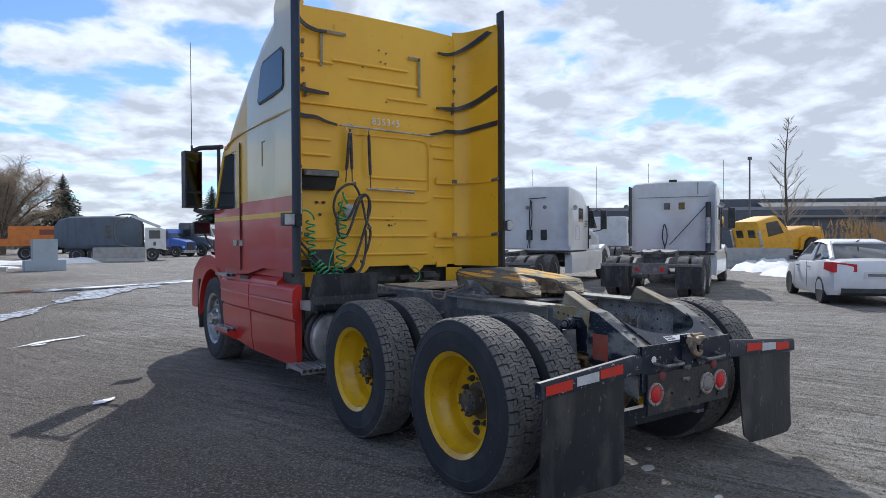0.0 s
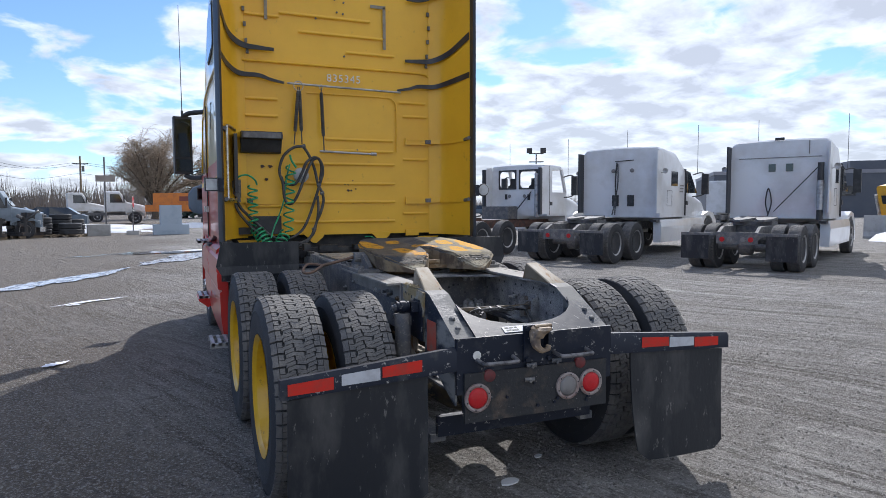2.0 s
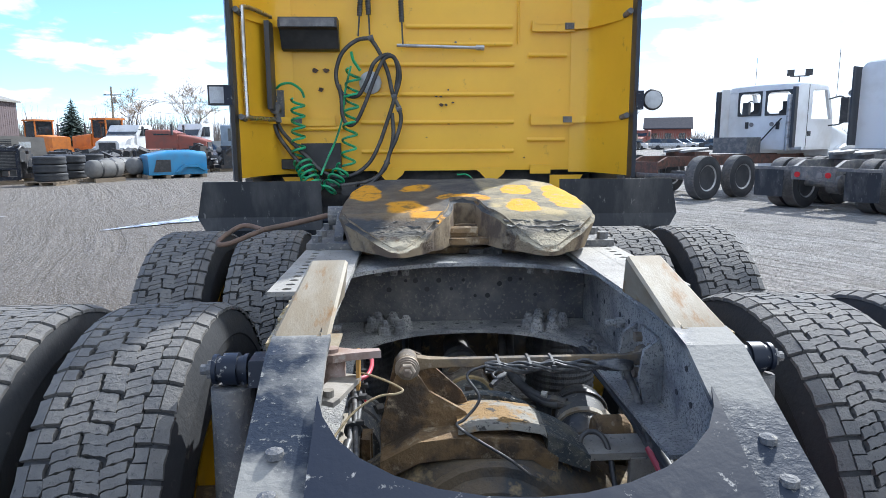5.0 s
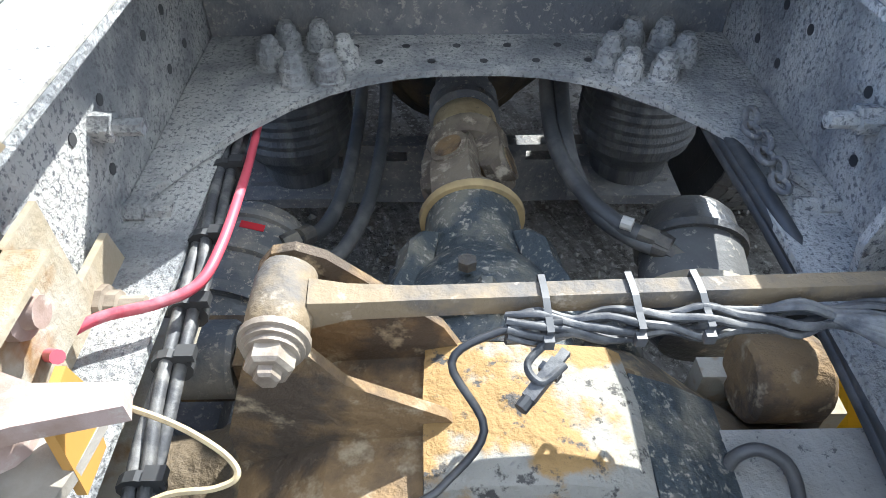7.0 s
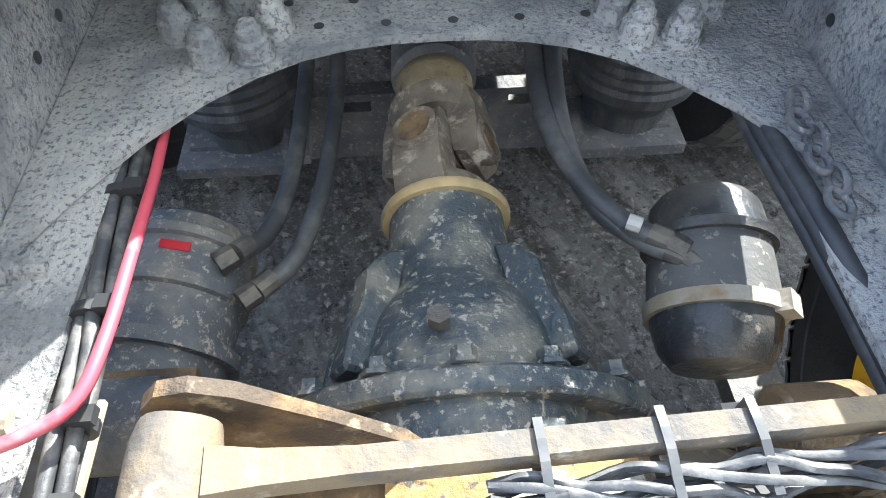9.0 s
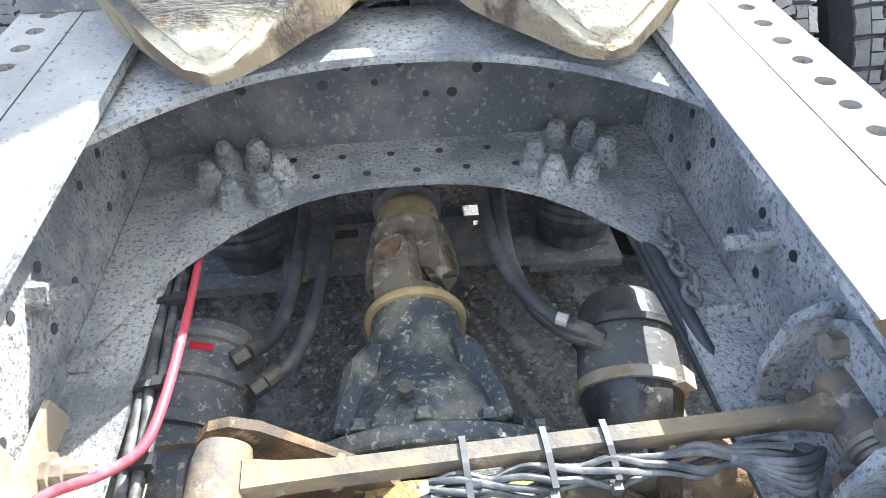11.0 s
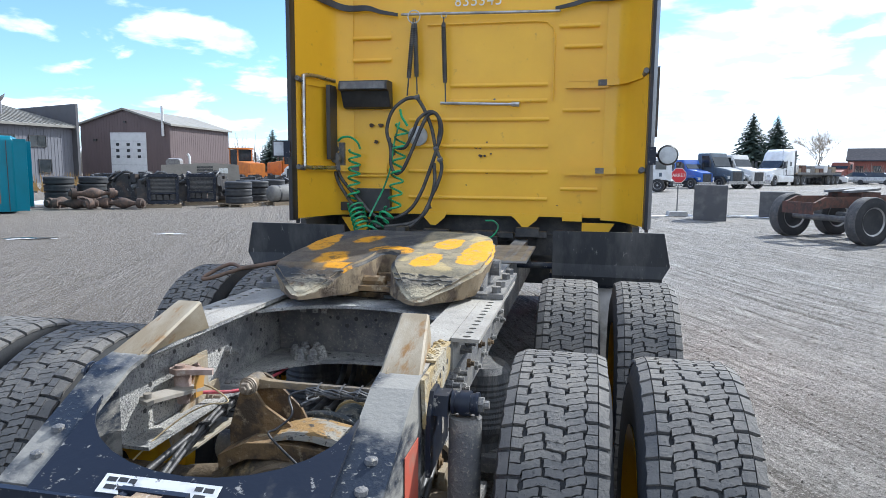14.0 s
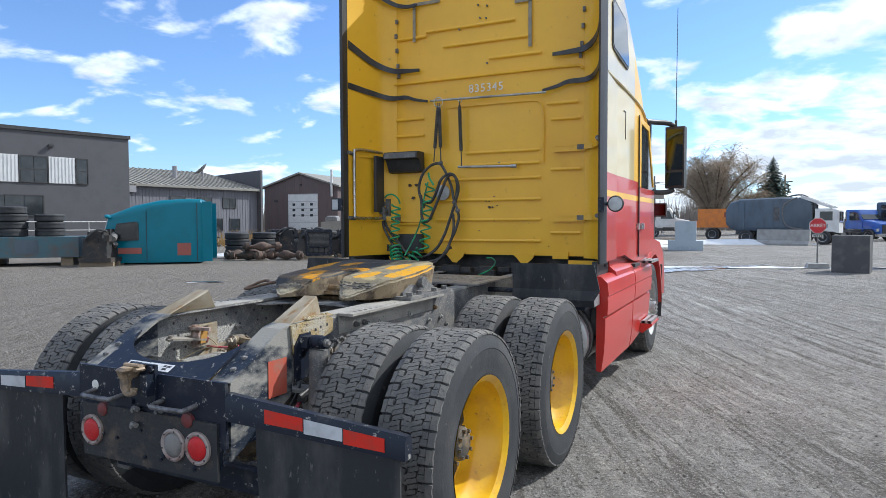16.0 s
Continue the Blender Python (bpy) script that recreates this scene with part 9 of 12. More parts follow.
for s in (-1, 1):
    bm = M()
    prism(bm, [(4.25, 1.20), (4.25, 2.70), (4.35, 2.78), (4.66, 2.80), (4.66, 1.20)], s * 1.10, s * 1.15, "x")
    ex = part("side_extender", bm, WHITE, D, bevel=0.012)
    bm = M()
    box(bm, (s * 1.085, 4.13, 1.18), (s * 1.165, 4.26, 2.72))
    part("rubber_edge", bm, TRIM, ex)
bm = M()
rod(bm, (0.84, 4.45, 1.1), (0.84, 4.45, 2.55), 0.075, seg=14)
part("exhaust_stack", bm, ALU, D, smooth=60)
bm = M()
rod(bm, (-0.1, 4.5, 1.2), (0.55, 4.58, 1.95), 0.018, seg=6)
part("cab_prop", bm, PLASTIC, D)
for x, z, w_, h_ in ((-0.50, 1.78, 0.045, 0.09), (0.42, 1.76, 0.045, 0.10)):
    bm = M()
    box(bm, (x - w_, 4.62, z - h_), (x + w_, 4.65, z + h_))
    part("vent_slot", bm, PLASTIC, D, bevel=0.015)
for x in (-0.36, 0.24):
    bm = M()
    rod(bm, (x, 4.65, 1.80), (x, 4.63, 1.80), 0.06, seg=14)
    part("round_cover", bm, GREYLENS, D)
bm = M()
box(bm, (-0.9, 3.75, 1.02), (0.15, 4.35, 1.45))
part("battery_box", bm, DARK_DUST, D, bevel=0.03)


def sedan(at, turn):
    v = thing("white_sedan", "white four-door sedan parked on the gravel", "car", at=at, turn=turn)
    bm = M()
    prof = [(-2.25, 0.36, 0.86, 0.70), (-2.18, 0.26, 0.98, 0.82), (-1.6, 0.20, 1.03, 0.89), (-0.6, 0.18, 0.96, 0.90), (0.7, 0.18, 0.93, 0.90), (1.45, 0.20, 0.86, 0.88), (2.05, 0.26, 0.74, 0.80), (2.28, 0.36, 0.60, 0.62)]
    loft(bm, [[Vector((-h * 0.93, y, zb)), Vector((-h, y, zb + 0.12)), Vector((-h, y, zt - 0.22)), Vector((-h * 0.95, y, zt - 0.04)), Vector((-h * 0.80, y, zt)), Vector((0, y, zt + 0.02)), Vector((h * 0.80, y, zt)), Vector((h * 0.95, y, zt - 0.04)), Vector((h, y, zt - 0.22)), Vector((h, y, zb + 0.12)), Vector((h * 0.93, y, zb))] for y, zb, zt, h in prof])
    body = part("body", bm, WHITE, v, smooth=50)
    bm = M()
    green = [(-1.75, 1.00, 0.70), (-1.05, 1.40, 0.58), (-0.3, 1.455, 0.56), (0.35, 1.41, 0.56), (1.05, 0.93, 0.72)]
    loft(bm, [[Vector((-0.78, y, 0.90)), Vector((-w_ - 0.05, y, z - 0.1 if z > 1.1 else z - 0.02)), Vector((-w_ * 0.85, y, z)), Vector((w_ * 0.85, y, z)), Vector((w_ + 0.05, y, z - 0.1 if z > 1.1 else z - 0.02)), Vector((0.78, y, 0.90))] for y, z, w_ in green])
    part("window_band", bm, DARKGLASS, v, "dark windows", smooth=50)
    bm = M()
    loft(bm, [[Vector((-0.52, y, z + 0.014)), Vector((0.52, y, z + 0.014)), Vector((0.625, y, z - 0.055)), Vector((-0.625, y, z - 0.055))] for y, z in ((-1.12, 1.375), (-0.6, 1.44), (-0.3, 1.455), (0.1, 1.44), (0.42, 1.385))])
    for s in (-1, 1):
        rod(bm, (s * 0.60, -1.05, 1.38), (s * 0.74, -1.75, 1.02), 0.055, seg=8)
        rod(bm, (s * 0.60, 0.35, 1.37), (s * 0.74, 1.08, 0.94), 0.022, seg=6)
        rod(bm, (s * 0.61, -0.35, 1.385), (s * 0.775, -0.38, 0.94), 0.018, seg=6)
    part("roof", bm, WHITE, v, smooth=40)
    for s in (-1, 1):
        for y in (-1.36, 1.34):
            bm = M()
            lathe(bm, [(-0.09, 0.22), (-0.10, 0.29), (-0.08, 0.315), (0.08, 0.315), (0.10, 0.29), (0.09, 0.22)], (s * 0.80, y, 0.315), "x", 24)
            w_ = part("wheel", bm, RUBBER, v, smooth=40)
            bm = M()
            lathe(bm, [(s * 0.05, 0.22), (s * 0.075, 0.21), (s * 0.06, 0.18), (s * 0.085, 0.05), (s * 0.085, 0.0)], (s * 0.80, y, 0.315), "x", 20)
            part("rim", bm, ALU, w_, smooth=40)
            bm = M()
            for k in range(5):
                a = 2 * math.pi * k / 5
                c = Vector((s * 0.878, y + 0.13 * math.sin(a), 0.315 + 0.13 * math.cos(a)))
                rod(bm, c, c + Vector((s * 0.006, 0, 0)), 0.034, seg=8)
            part("rim_gap", bm, PLASTIC, w_)
        bm = M()
        loft(bm, [[Vector((s * 0.40, -2.262, 0.76)), Vector((s * 0.40, -2.262, 0.92)), Vector((s * 0.45, -2.20, 0.92)), Vector((s * 0.45, -2.20, 0.80))], [Vector((s * 0.86, -2.19, 0.74)), Vector((s * 0.86, -2.17, 0.97)), Vector((s * 0.82, -2.05, 0.95)), Vector((s * 0.82, -2.05, 0.78))], [Vector((s * 0.925, -1.80, 0.80)), Vector((s * 0.915, -1.80, 0.95)), Vector((s * 0.86, -1.85, 0.93)), Vector((s * 0.86, -1.85, 0.82))]])
        part("tail_light", bm, LENS, v, smooth=40)
        bm = M()
        box(bm, (s * 0.92, 0.62, 0.93), (s * 1.05, 0.74, 1.04))
        part("side_mirror", bm, PLASTIC, v, bevel=0.02)
        bm = M()
        for y in (-0.36, 0.80):
            box(bm, (s * 0.90, y - 0.006, 0.30), (s * 0.906, y + 0.006, 0.94))
        for y in (-0.55, 0.45):
            box(bm, (s * 0.90, y - 0.10, 0.80), (s * 0.918, y + 0.08, 0.825))
        part("door_seam", bm, GREYLENS, v)
    bm = M()
    box(bm, (-0.27, -2.27, 0.62), (0.27, -2.235, 0.76))
    pl = part("licence_plate", bm, OFFWHITE, v)
    bm = M()
    box(bm, (-0.2, -2.274, 0.66), (0.2, -2.268, 0.72))
    part("plate_bar", bm, GREYLENS, pl)
    bm = M()
    prism(bm, [(-2.26, 0.30), (-2.20, 0.24), (-2.1, 0.24), (-2.1, 0.40), (-2.26, 0.40)], -0.7, 0.7, "x")
    part("rear_valance", bm, PLASTIC, v)
    bm = M()
    loft(bm, [[Vector((-0.03, -0.95, 1.41)), Vector((0.03, -0.95, 1.41)), Vector((0.0, -0.98, 1.42))], [Vector((-0.01, -1.15, 1.45)), Vector((0.01, -1.15, 1.45)), Vector((0.0, -1.16, 1.46))]])
    part("roof_fin", bm, PLASTIC, v)
    return v


sedan((13.8, 5.25, 0), 40.6 - 90)


def cab_truck(name, label, at, turn, paint, length=4.0, category="truck", top=2.75, wheels=True, group="row of parked trucks"):
    """A simpler conventional truck some way off: cab, hood, grille, windows, wheels and a flat chassis behind."""
    v = thing(name, label, category, group, at=at, turn=turn)
    bm = M()
    loft(bm, [arch(length, 1.10, 1.05, top - 0.05, 0.15, 4), arch(length + 0.05, 1.12, 1.05, top, 0.15, 4), arch(length + 1.2, 1.10, 1.05, top, 0.2, 4), arch(length + 1.7, 1.05, 1.05, 1.9, 0.12, 4)])
    part("cab", bm, paint, v, smooth=40)
    bm = M()
    loft(bm, [arch(length + 1.6, 1.0, 0.8, 1.86, 0.12, 4), arch(length + 2.6, 0.86, 0.7, 1.68, 0.18, 4), arch(length + 3.2, 0.78, 0.6, 1.5, 0.2, 4)])
    part("hood", bm, paint, v, smooth=40)
    bm = M()
    loft(bm, [[Vector((-1.0, length + 1.27, top - 0.18)), Vector((1.0, length + 1.27, top - 0.18)), Vector((1.0, length + 1.2, top - 0.18)), Vector((-1.0, length + 1.2, top - 0.18))], [Vector((-0.96, length + 1.76, 1.9)), Vector((0.96, length + 1.76, 1.9)), Vector((0.96, length + 1.68, 1.9)), Vector((-0.96, length + 1.68, 1.9))]])
    part("windscreen", bm, DARKGLASS, v)
    for s in (-1, 1):
        bm = M()
        prism(bm, [(length + 0.45, 1.8), (length + 1.45, 1.8), (length + 1.15, top - 0.25), (length + 0.45, top - 0.22)], s * 1.0, s * 1.128, "x")
        part("door_window", bm, DARKGLASS, v)
        bm = M()
        prism(bm, [(length + 1.7, 0.9), (length + 1.9, 1.25), (length + 2.6, 1.25), (length + 3.1, 1.0), (length + 3.1, 0.8), (length + 2.8, 1.05), (length + 2.0, 1.05)], s * 0.75, s * 1.15, "x")
        part("fender", bm, paint, v)
        bm = M()
        box(bm, (s * 0.78, length + 3.0, 0.85), (s * 1.05, length + 3.14, 1.08))
        part("headlight", bm, bpy.data.materials["frosted_lamp_glass"], v)
        bm = M()
        box(bm, (s * 1.3, length + 1.45, 1.8), (s * 1.42, length + 1.55, 2.4))
        rod(bm, (s * 1.05, length + 1.5, 2.2), (s * 1.35, length + 1.5, 2.2), 0.02, seg=6)
        part("mirror", bm, PLASTIC, v)
    bm = M()
    box(bm, (-0.55, length + 3.18, 0.66), (0.55, length + 3.24, 1.40))
    part("grille", bm, PLASTIC, v)
    bm = M()
    box(bm, (-1.15, length + 3.1, 0.40), (1.15, length + 3.35, 0.66))
    part("bumper", bm, CHROME, v)
    bm = M()
    for s in (-1, 1):
        box(bm, (s * 0.35, 0, 0.72), (s * 0.43, length + 3, 0.95))
    part("frame_rail", bm, DARK_DUST, v)
    axle_wheels(v, length + 2.35, False, front=True)
    axle_wheels(v, 1.0)
    return v


# grey-blue refuse truck with a white cab
def refuse_truck(at, turn):
    v = thing("refuse_truck", "grey-blue refuse truck with a white low cab", "truck", at=at, turn=turn)
    def sec(y, h, zb, zt, r=0.14):
        return [Vector((x * h, y, z)) for x, z in ((-0.86, zb), (-1, zb + 0.25), (-1, zt - r - 0.25), (-0.96, zt - 0.1), (-0.84, zt), (0.84, zt), (0.96, zt - 0.1), (1, zt - r - 0.25), (1, zb + 0.25), (0.86, zb))]
    bm = M()
    loft(bm, [sec(0.55, 1.24, 1.0, 3.35), sec(0.6, 1.27, 1.0, 3.42), sec(3.4, 1.28, 1.0, 3.5), sec(5.0, 1.27, 1.0, 3.45), sec(5.55, 1.22, 1.05, 3.1)])
    part("body", bm, STEELBLUE, v, smooth=35)
    bm = M()
    loft(bm, [sec(-0.35, 1.15, 1.45, 2.7), sec(0.0, 1.22, 1.1, 3.2), sec(0.54, 1.23, 1.0, 3.36)])
    part("tailgate", bm, STEELBLUE, v, smooth=35)
    for s in (-1, 1):
        for y in (0.95, 2.95):
            bm = M()
            box(bm, (s * 1.27, y, 1.15), (s * 1.31, y + 0.07, 3.25))
            part("body_rib", bm, STEELBLUE, v)
        bm = M()
        tube(bm, [(s * 1.29, 5.0, 1.1), (s * 1.30, 3.95, 1.35), (s * 1.30, 3.65, 2.2), (s * 1.29, 3.8, 3.0), (s * 1.2, 4.6, 3.45)], 0.055, 6)
        part("curved_seam", bm, DARK_DUST, v, smooth=60)
        bm = M()
        box(bm, (s * 1.27, 3.05, 1.75), (s * 1.30, 3.45, 2.75))
        part("access_door", bm, DARKTOTE, v)
        bm = M()
        prism(bm, [(4.7, 3.45), (4.9, 3.6), (6.9, 2.75), (6.8, 2.6)], s * 0.9, s * 1.2, "x")
        part("lift_arm", bm, OFFWHITE, v)
        bm = M()
        box(bm, (s * 0.9, 5.45, 1.2), (s * 1.2, 5.62, 2.95))
        part("cab_guard", bm, PLASTIC, v)
    bm = M()
    prism(bm, [(4.7, 3.47), (4.8, 3.55), (6.6, 2.80), (6.5, 2.70)], -0.9, 0.9, "x")
    part("sloping_hood", bm, OFFWHITE, v)
    bm = M()
    loft(bm, [arch(5.75, 1.16, 0.95, 2.62, 0.12, 4), arch(6.9, 1.16, 0.95, 2.62, 0.12, 4), arch(7.25, 1.14, 0.8, 2.5, 0.12, 4)])
    cab = part("cab", bm, OFFWHITE, v, smooth=35)
    for s in (-1, 1):
        bm = M()
        prism(bm, [(6.05, 1.75), (6.85, 1.75), (6.85, 2.4), (6.05, 2.4)], s * 1.1, s * 1.175, "x")
        part("door_window", bm, DARKGLASS, cab)
        bm = M()
        box(bm, (s * 1.17, 6.35, 1.2), (s * 1.18, 6.55, 1.5))
        part("door_badge", bm, STEELBLUE, cab)
        bm = M()
        rod(bm, (s * 1.1, 7.25, 2.3), (s * 1.3, 7.4, 2.3), 0.02, seg=6)
        box(bm, (s * 1.24, 7.36, 1.7), (s * 1.38, 7.42, 2.35))
        part("mirror", bm, PLASTIC, cab)
    bm = M()
    box(bm, (-1.0, 7.22, 1.6), (1.0, 7.28, 2.4))
    part("windscreen", bm, DARKGLASS, cab)
    bm = M()
    box(bm, (-1.2, 7.2, 0.5), (1.2, 7.4, 0.85))
    part("bumper", bm, PLASTIC, cab)
    bm = M()
    box(bm, (-0.45, 0.2, 0.75), (0.45, 7.0, 1.0))
    part("frame", bm, DARK_DUST, v)
    bm = M()
    tube(bm, [(-0.6, 3.6, 3.55), (-0.2, 4.2, 3.68), (0.3, 4.8, 3.66), (0.7, 5.2, 3.5)], 0.06, 6)
    part("roof_hose", bm, DARK_DUST, v, smooth=60)
    for y in (1.1, 2.35):
        axle_wheels(v, y)
    axle_wheels(v, 6.25, False, front=True)
    return v


refuse_truck((0.55, 49.6, 0), -102).scale = (0.91, 0.91, 0.90)


def orange_carrier(at, turn):
    v = thing("orange_carrier", "faded orange carrier truck with pale panels", "truck", "orange machines", at=at, turn=turn)
    bm = M()
    box(bm, (-1.2, 0.0, 1.05), (1.2, 8.6, 1.6))
    part("deck", bm, ORANGE, v, bevel=0.03)
    bm = M()
    prism(bm, [(0.1, 1.6), (0.1, 3.0), (3.2, 3.05), (4.4, 2.6), (8.0, 2.55), (8.0, 1.6)], -1.15, 1.15, "x")
    part("body", bm, ORANGE, v, bevel=0.04)
    for s in (-1, 1):
        bm = M()
        prism(bm, [(1.2, 2.1), (1.6, 2.55), (2.9, 2.6), (2.9, 2.2)], s * 1.14, s * 1.17, "x")
        part("pale_panel", bm, OFFWHITE, v)
        bm = M()
        box(bm, (s * 1.14, 4.6, 1.9), (s * 1.17, 6.0, 2.3))
        part("side_panel", bm, BRICKRED, v)
    for y in (1.2, 2.4, 6.9):
        axle_wheels(v, y, False)
    return v


orange_carrier((5.6, 56.8, 0), 88)


def concrete_barrier(label, at, turn, length=7.0, height=0.85):
    v = thing("concrete_barrier", label, "barrier", at=at, turn=turn)
    bm = M()
    prism(bm, [(-0.3, 0), (0.3, 0), (0.3, 0.10), (0.14, 0.3), (0.09, height), (-0.09, height), (-0.14, 0.3), (-0.3, 0.10)], 0, length, "y")
    part("barrier_body", bm, CONCRETE, v, bevel=0.01)
    return v


concrete_barrier("long grey concrete barrier beside the refuse truck", (5.05, 44.9, 0), 64, 3.3, 1.0)
concrete_barrier("grey concrete barrier before the amber truck", (26.3, 16.3, 0), -150, 3.0, 1.0)


def stepped_block(at, turn):
    bm = M()
    m = pose(*at, 0, 0, turn)
    box(bm, (-0.85, -0.45, 0.0), (0.90, 0.45, 0.52), m)
    box(bm, (-0.50, -0.40, 0.52), (0.55, 0.40, 1.55), m)
    return solo("stepped_concrete_block", bm, BLOCKBLUE, "pale blue-grey concrete blocks stacked in two steps", "concrete block", bevel=0.02)


stepped_block((-1.35, 35.2, 0), 4)
bm = M()
box(bm, (-0.48, -0.42, 0), (0.48, 0.42, 1.10), pose(4.75, 20.9, 0, 0, 0, -12))
solo("concrete_cube", bm, DARKTOTE, "dark grey concrete cube on the gravel", "concrete block", bevel=0.03)
bm = M()
box(bm, (-0.52, -0.45, 0), (0.52, 0.45, 0.86), pose(7.2, 22.9, 0, 0, 0, -14))
solo("concrete_cube", bm, DARKTOTE, "dark grey concrete block behind the day cab's chassis", "concrete block", bevel=0.03)


bm = M()
box(bm, (-0.52, -0.45, 0), (0.52, 0.45, 0.58), pose(-4.75, 35.0, 0, 0, 0, 8))
solo("concrete_cube", bm, CONCRETE, "pale grey concrete block beside the tyres", "concrete block", bevel=0.03)


def stop_sign(at, turn):
    v = thing("stop_sign", "red octagonal stop sign on a post in a weighted base", "sign", at=at, turn=turn)
    bm = M()
    rod(bm, (0, 0.02, 0.15), (0, 0.02, 2.0), 0.028, seg=8)
    part("post", bm, DARK_DUST, v)
    bm = M()
    prism(bm, [(-0.42, 0.0), (0.42, 0.0), (0.36, 0.20), (-0.36, 0.20)], -0.3, 0.3, "y")
    part("base", bm, CONCRETE, v, bevel=0.02)
    octa = lambda r: [(r * math.cos(math.pi / 8 + math.pi / 4 * k), 1.72 + r * math.sin(math.pi / 8 + math.pi / 4 * k)) for k in range(8)]
    bm = M()
    prism(bm, octa(0.335), -0.012, 0.0, "y")
    pl = part("rim_plate", bm, MARK_WHITE, v)
    bm = M()
    prism(bm, octa(0.315), -0.016, -0.0125, "y")
    part("red_plate", bm, SIGNRED, pl)
    words("lettering", "ARRÊT", 0.19, Matrix.Translation((0, -0.018, 1.72)) @ Matrix.Rotation(radians(90), 4, "X"), MARK_WHITE, pl)
    bm = M()
    box(bm, (-0.2, -0.014, 1.26), (0.2, 0.0, 1.36))
    sub = part("sub_plate", bm, MARK_WHITE, v)
    bm = M()
    for k in range(5):
        box(bm, (-0.16 + 0.07 * k, -0.017, 1.28), (-0.115 + 0.07 * k, -0.0145, 1.34))
    part("printed_bar", bm, PLASTIC, sub)
    return v


stop_sign((3.95, 22.4, 0), 6).scale = (0.78, 0.78, 0.80)
stop_sign((-3.15, 35.8, 0), 84)

# trucks further back
cab_truck("white_work_truck", "white work truck parked far back in the yard", (-13.8, 66.0, 0), -80, OFFWHITE)
cab_truck("blue_truck", "blue conventional truck parked in a row", (6.7, 61.6, 0), -140, BLUE).scale = (0.88, 0.88, 0.88)
cab_truck("white_van_truck", "white truck parked in a row", (2.9, 60.4, 0), -140, OFFWHITE, 3.5, top=2.4).scale = (0.9, 0.9, 0.9)
cab_truck("dark_blue_truck", "dark blue truck parked in a row", (8.7, 63.3, 0), -140, STEELBLUE, top=3.0)
cab_truck("cream_truck", "cream truck parked in a row", (10.8, 65.1, 0), -140, OFFWHITE, top=2.9)
tractor("white_highway_tractor", "white highway tractor with a chrome grille facing the yard", (23.6, 78.0, 0), 142, WHITE, 3.4, 3.8, 1.7, flaps=False, lamps=False, group="row of parked trucks")


def flatbed_trailer(at, turn):
    """A loaded flatbed trailer; its deck runs back from y = 2.6."""
    v = thing("flatbed_trailer", "flatbed trailer loaded with crates and pale bundles behind a white tractor", "trailer", at=at, turn=turn)
    bm = M()
    box(bm, (-1.28, -9.5, 1.22), (1.28, 2.6, 1.38))
    part("deck", bm, WOOD, v)
    for s in (-1, 1):
        bm = M()
        box(bm, (s * 1.28, -9.5, 1.16), (s * 1.33, 2.6, 1.40))
        part("side_rail", bm, DARK_DUST, v)
        bm = M()
        prism(bm, [(2.4, 1.22), (-9.3, 1.22), (-9.3, 0.95), (-2.0, 0.80), (0.5, 1.05)], s * 0.4, s * 0.5, "x")
        part("main_beam", bm, DARK_DUST, v)
        bm = M()
        rod(bm, (s * 0.7, 0.2, 0.15), (s * 0.7, 0.2, 1.22), 0.07, seg=8)
        part("landing_leg", bm, DARK_DUST, v)
    for y in (-8.8, -7.5, -6.2):
        axle_wheels(v, y, rims=ALU_RIM)
    bm = M()
    box(bm, (-1.25, 2.45, 1.38), (1.25, 2.55, 2.2))
    part("headboard", bm, ALU, v)
    rnd = random.Random(8)
    for k in range(9):
        y, s = 1.6 - 1.2 * k, rnd.uniform(0.35, 0.8)
        solo("crate", box(M(), (-1.0, y - 0.5, 0), (1.0, y + 0.45, s), pose(*at, 0, 0, turn) @ Matrix.Translation((0, 0, 1.385))), (WOOD, REDRUST, OFFWHITE, DARK_DUST)[k % 4], "low crate strapped on the flatbed deck", "crate", "flatbed load", bevel=0.05)
    return v


flatbed_trailer((23.6, 78.0, 0), 142)
cab_truck("red_truck", "faded red truck parked far across the yard", (36.4, 98.0, 0), 142, BRICKRED, 3.0, top=2.7)
cab_truck("white_truck", "white truck behind the parked tractors", (28.5, 31.0, 0), 40, OFFWHITE, 3.0)
cab_truck("white_truck", "white truck with raised hood behind the parked tractors", (23.3, 21.9, 0), -60, OFFWHITE, 3.0)
cab_truck("white_truck", "white truck beyond the stacked tyres", (-9.3, 60.0, 0), -86, OFFWHITE, 3.0)

# grey-blue heavy truck on the left side of the yard
GB = cab_truck("grey_blue_heavy_truck", "grey-blue heavy truck without a body", (-12.3, 33.6, 0), -85, mat("grey_blue_truck_paint", (0.22, 0.27, 0.32), 0.4, second=(0.16, 0.20, 0.24), scale=2, third=(0.30, 0.28, 0.25), scale3=14, mixing3=(0.62, 0.75)), 3.4, top=2.8)
GB.scale = (0.8, 0.8, 0.8)
cab_truck("dark_red_truck", "dark red stripped truck", (-17.5, 38.0, 0), -85, BRICKRED, 2.6, top=2.1)


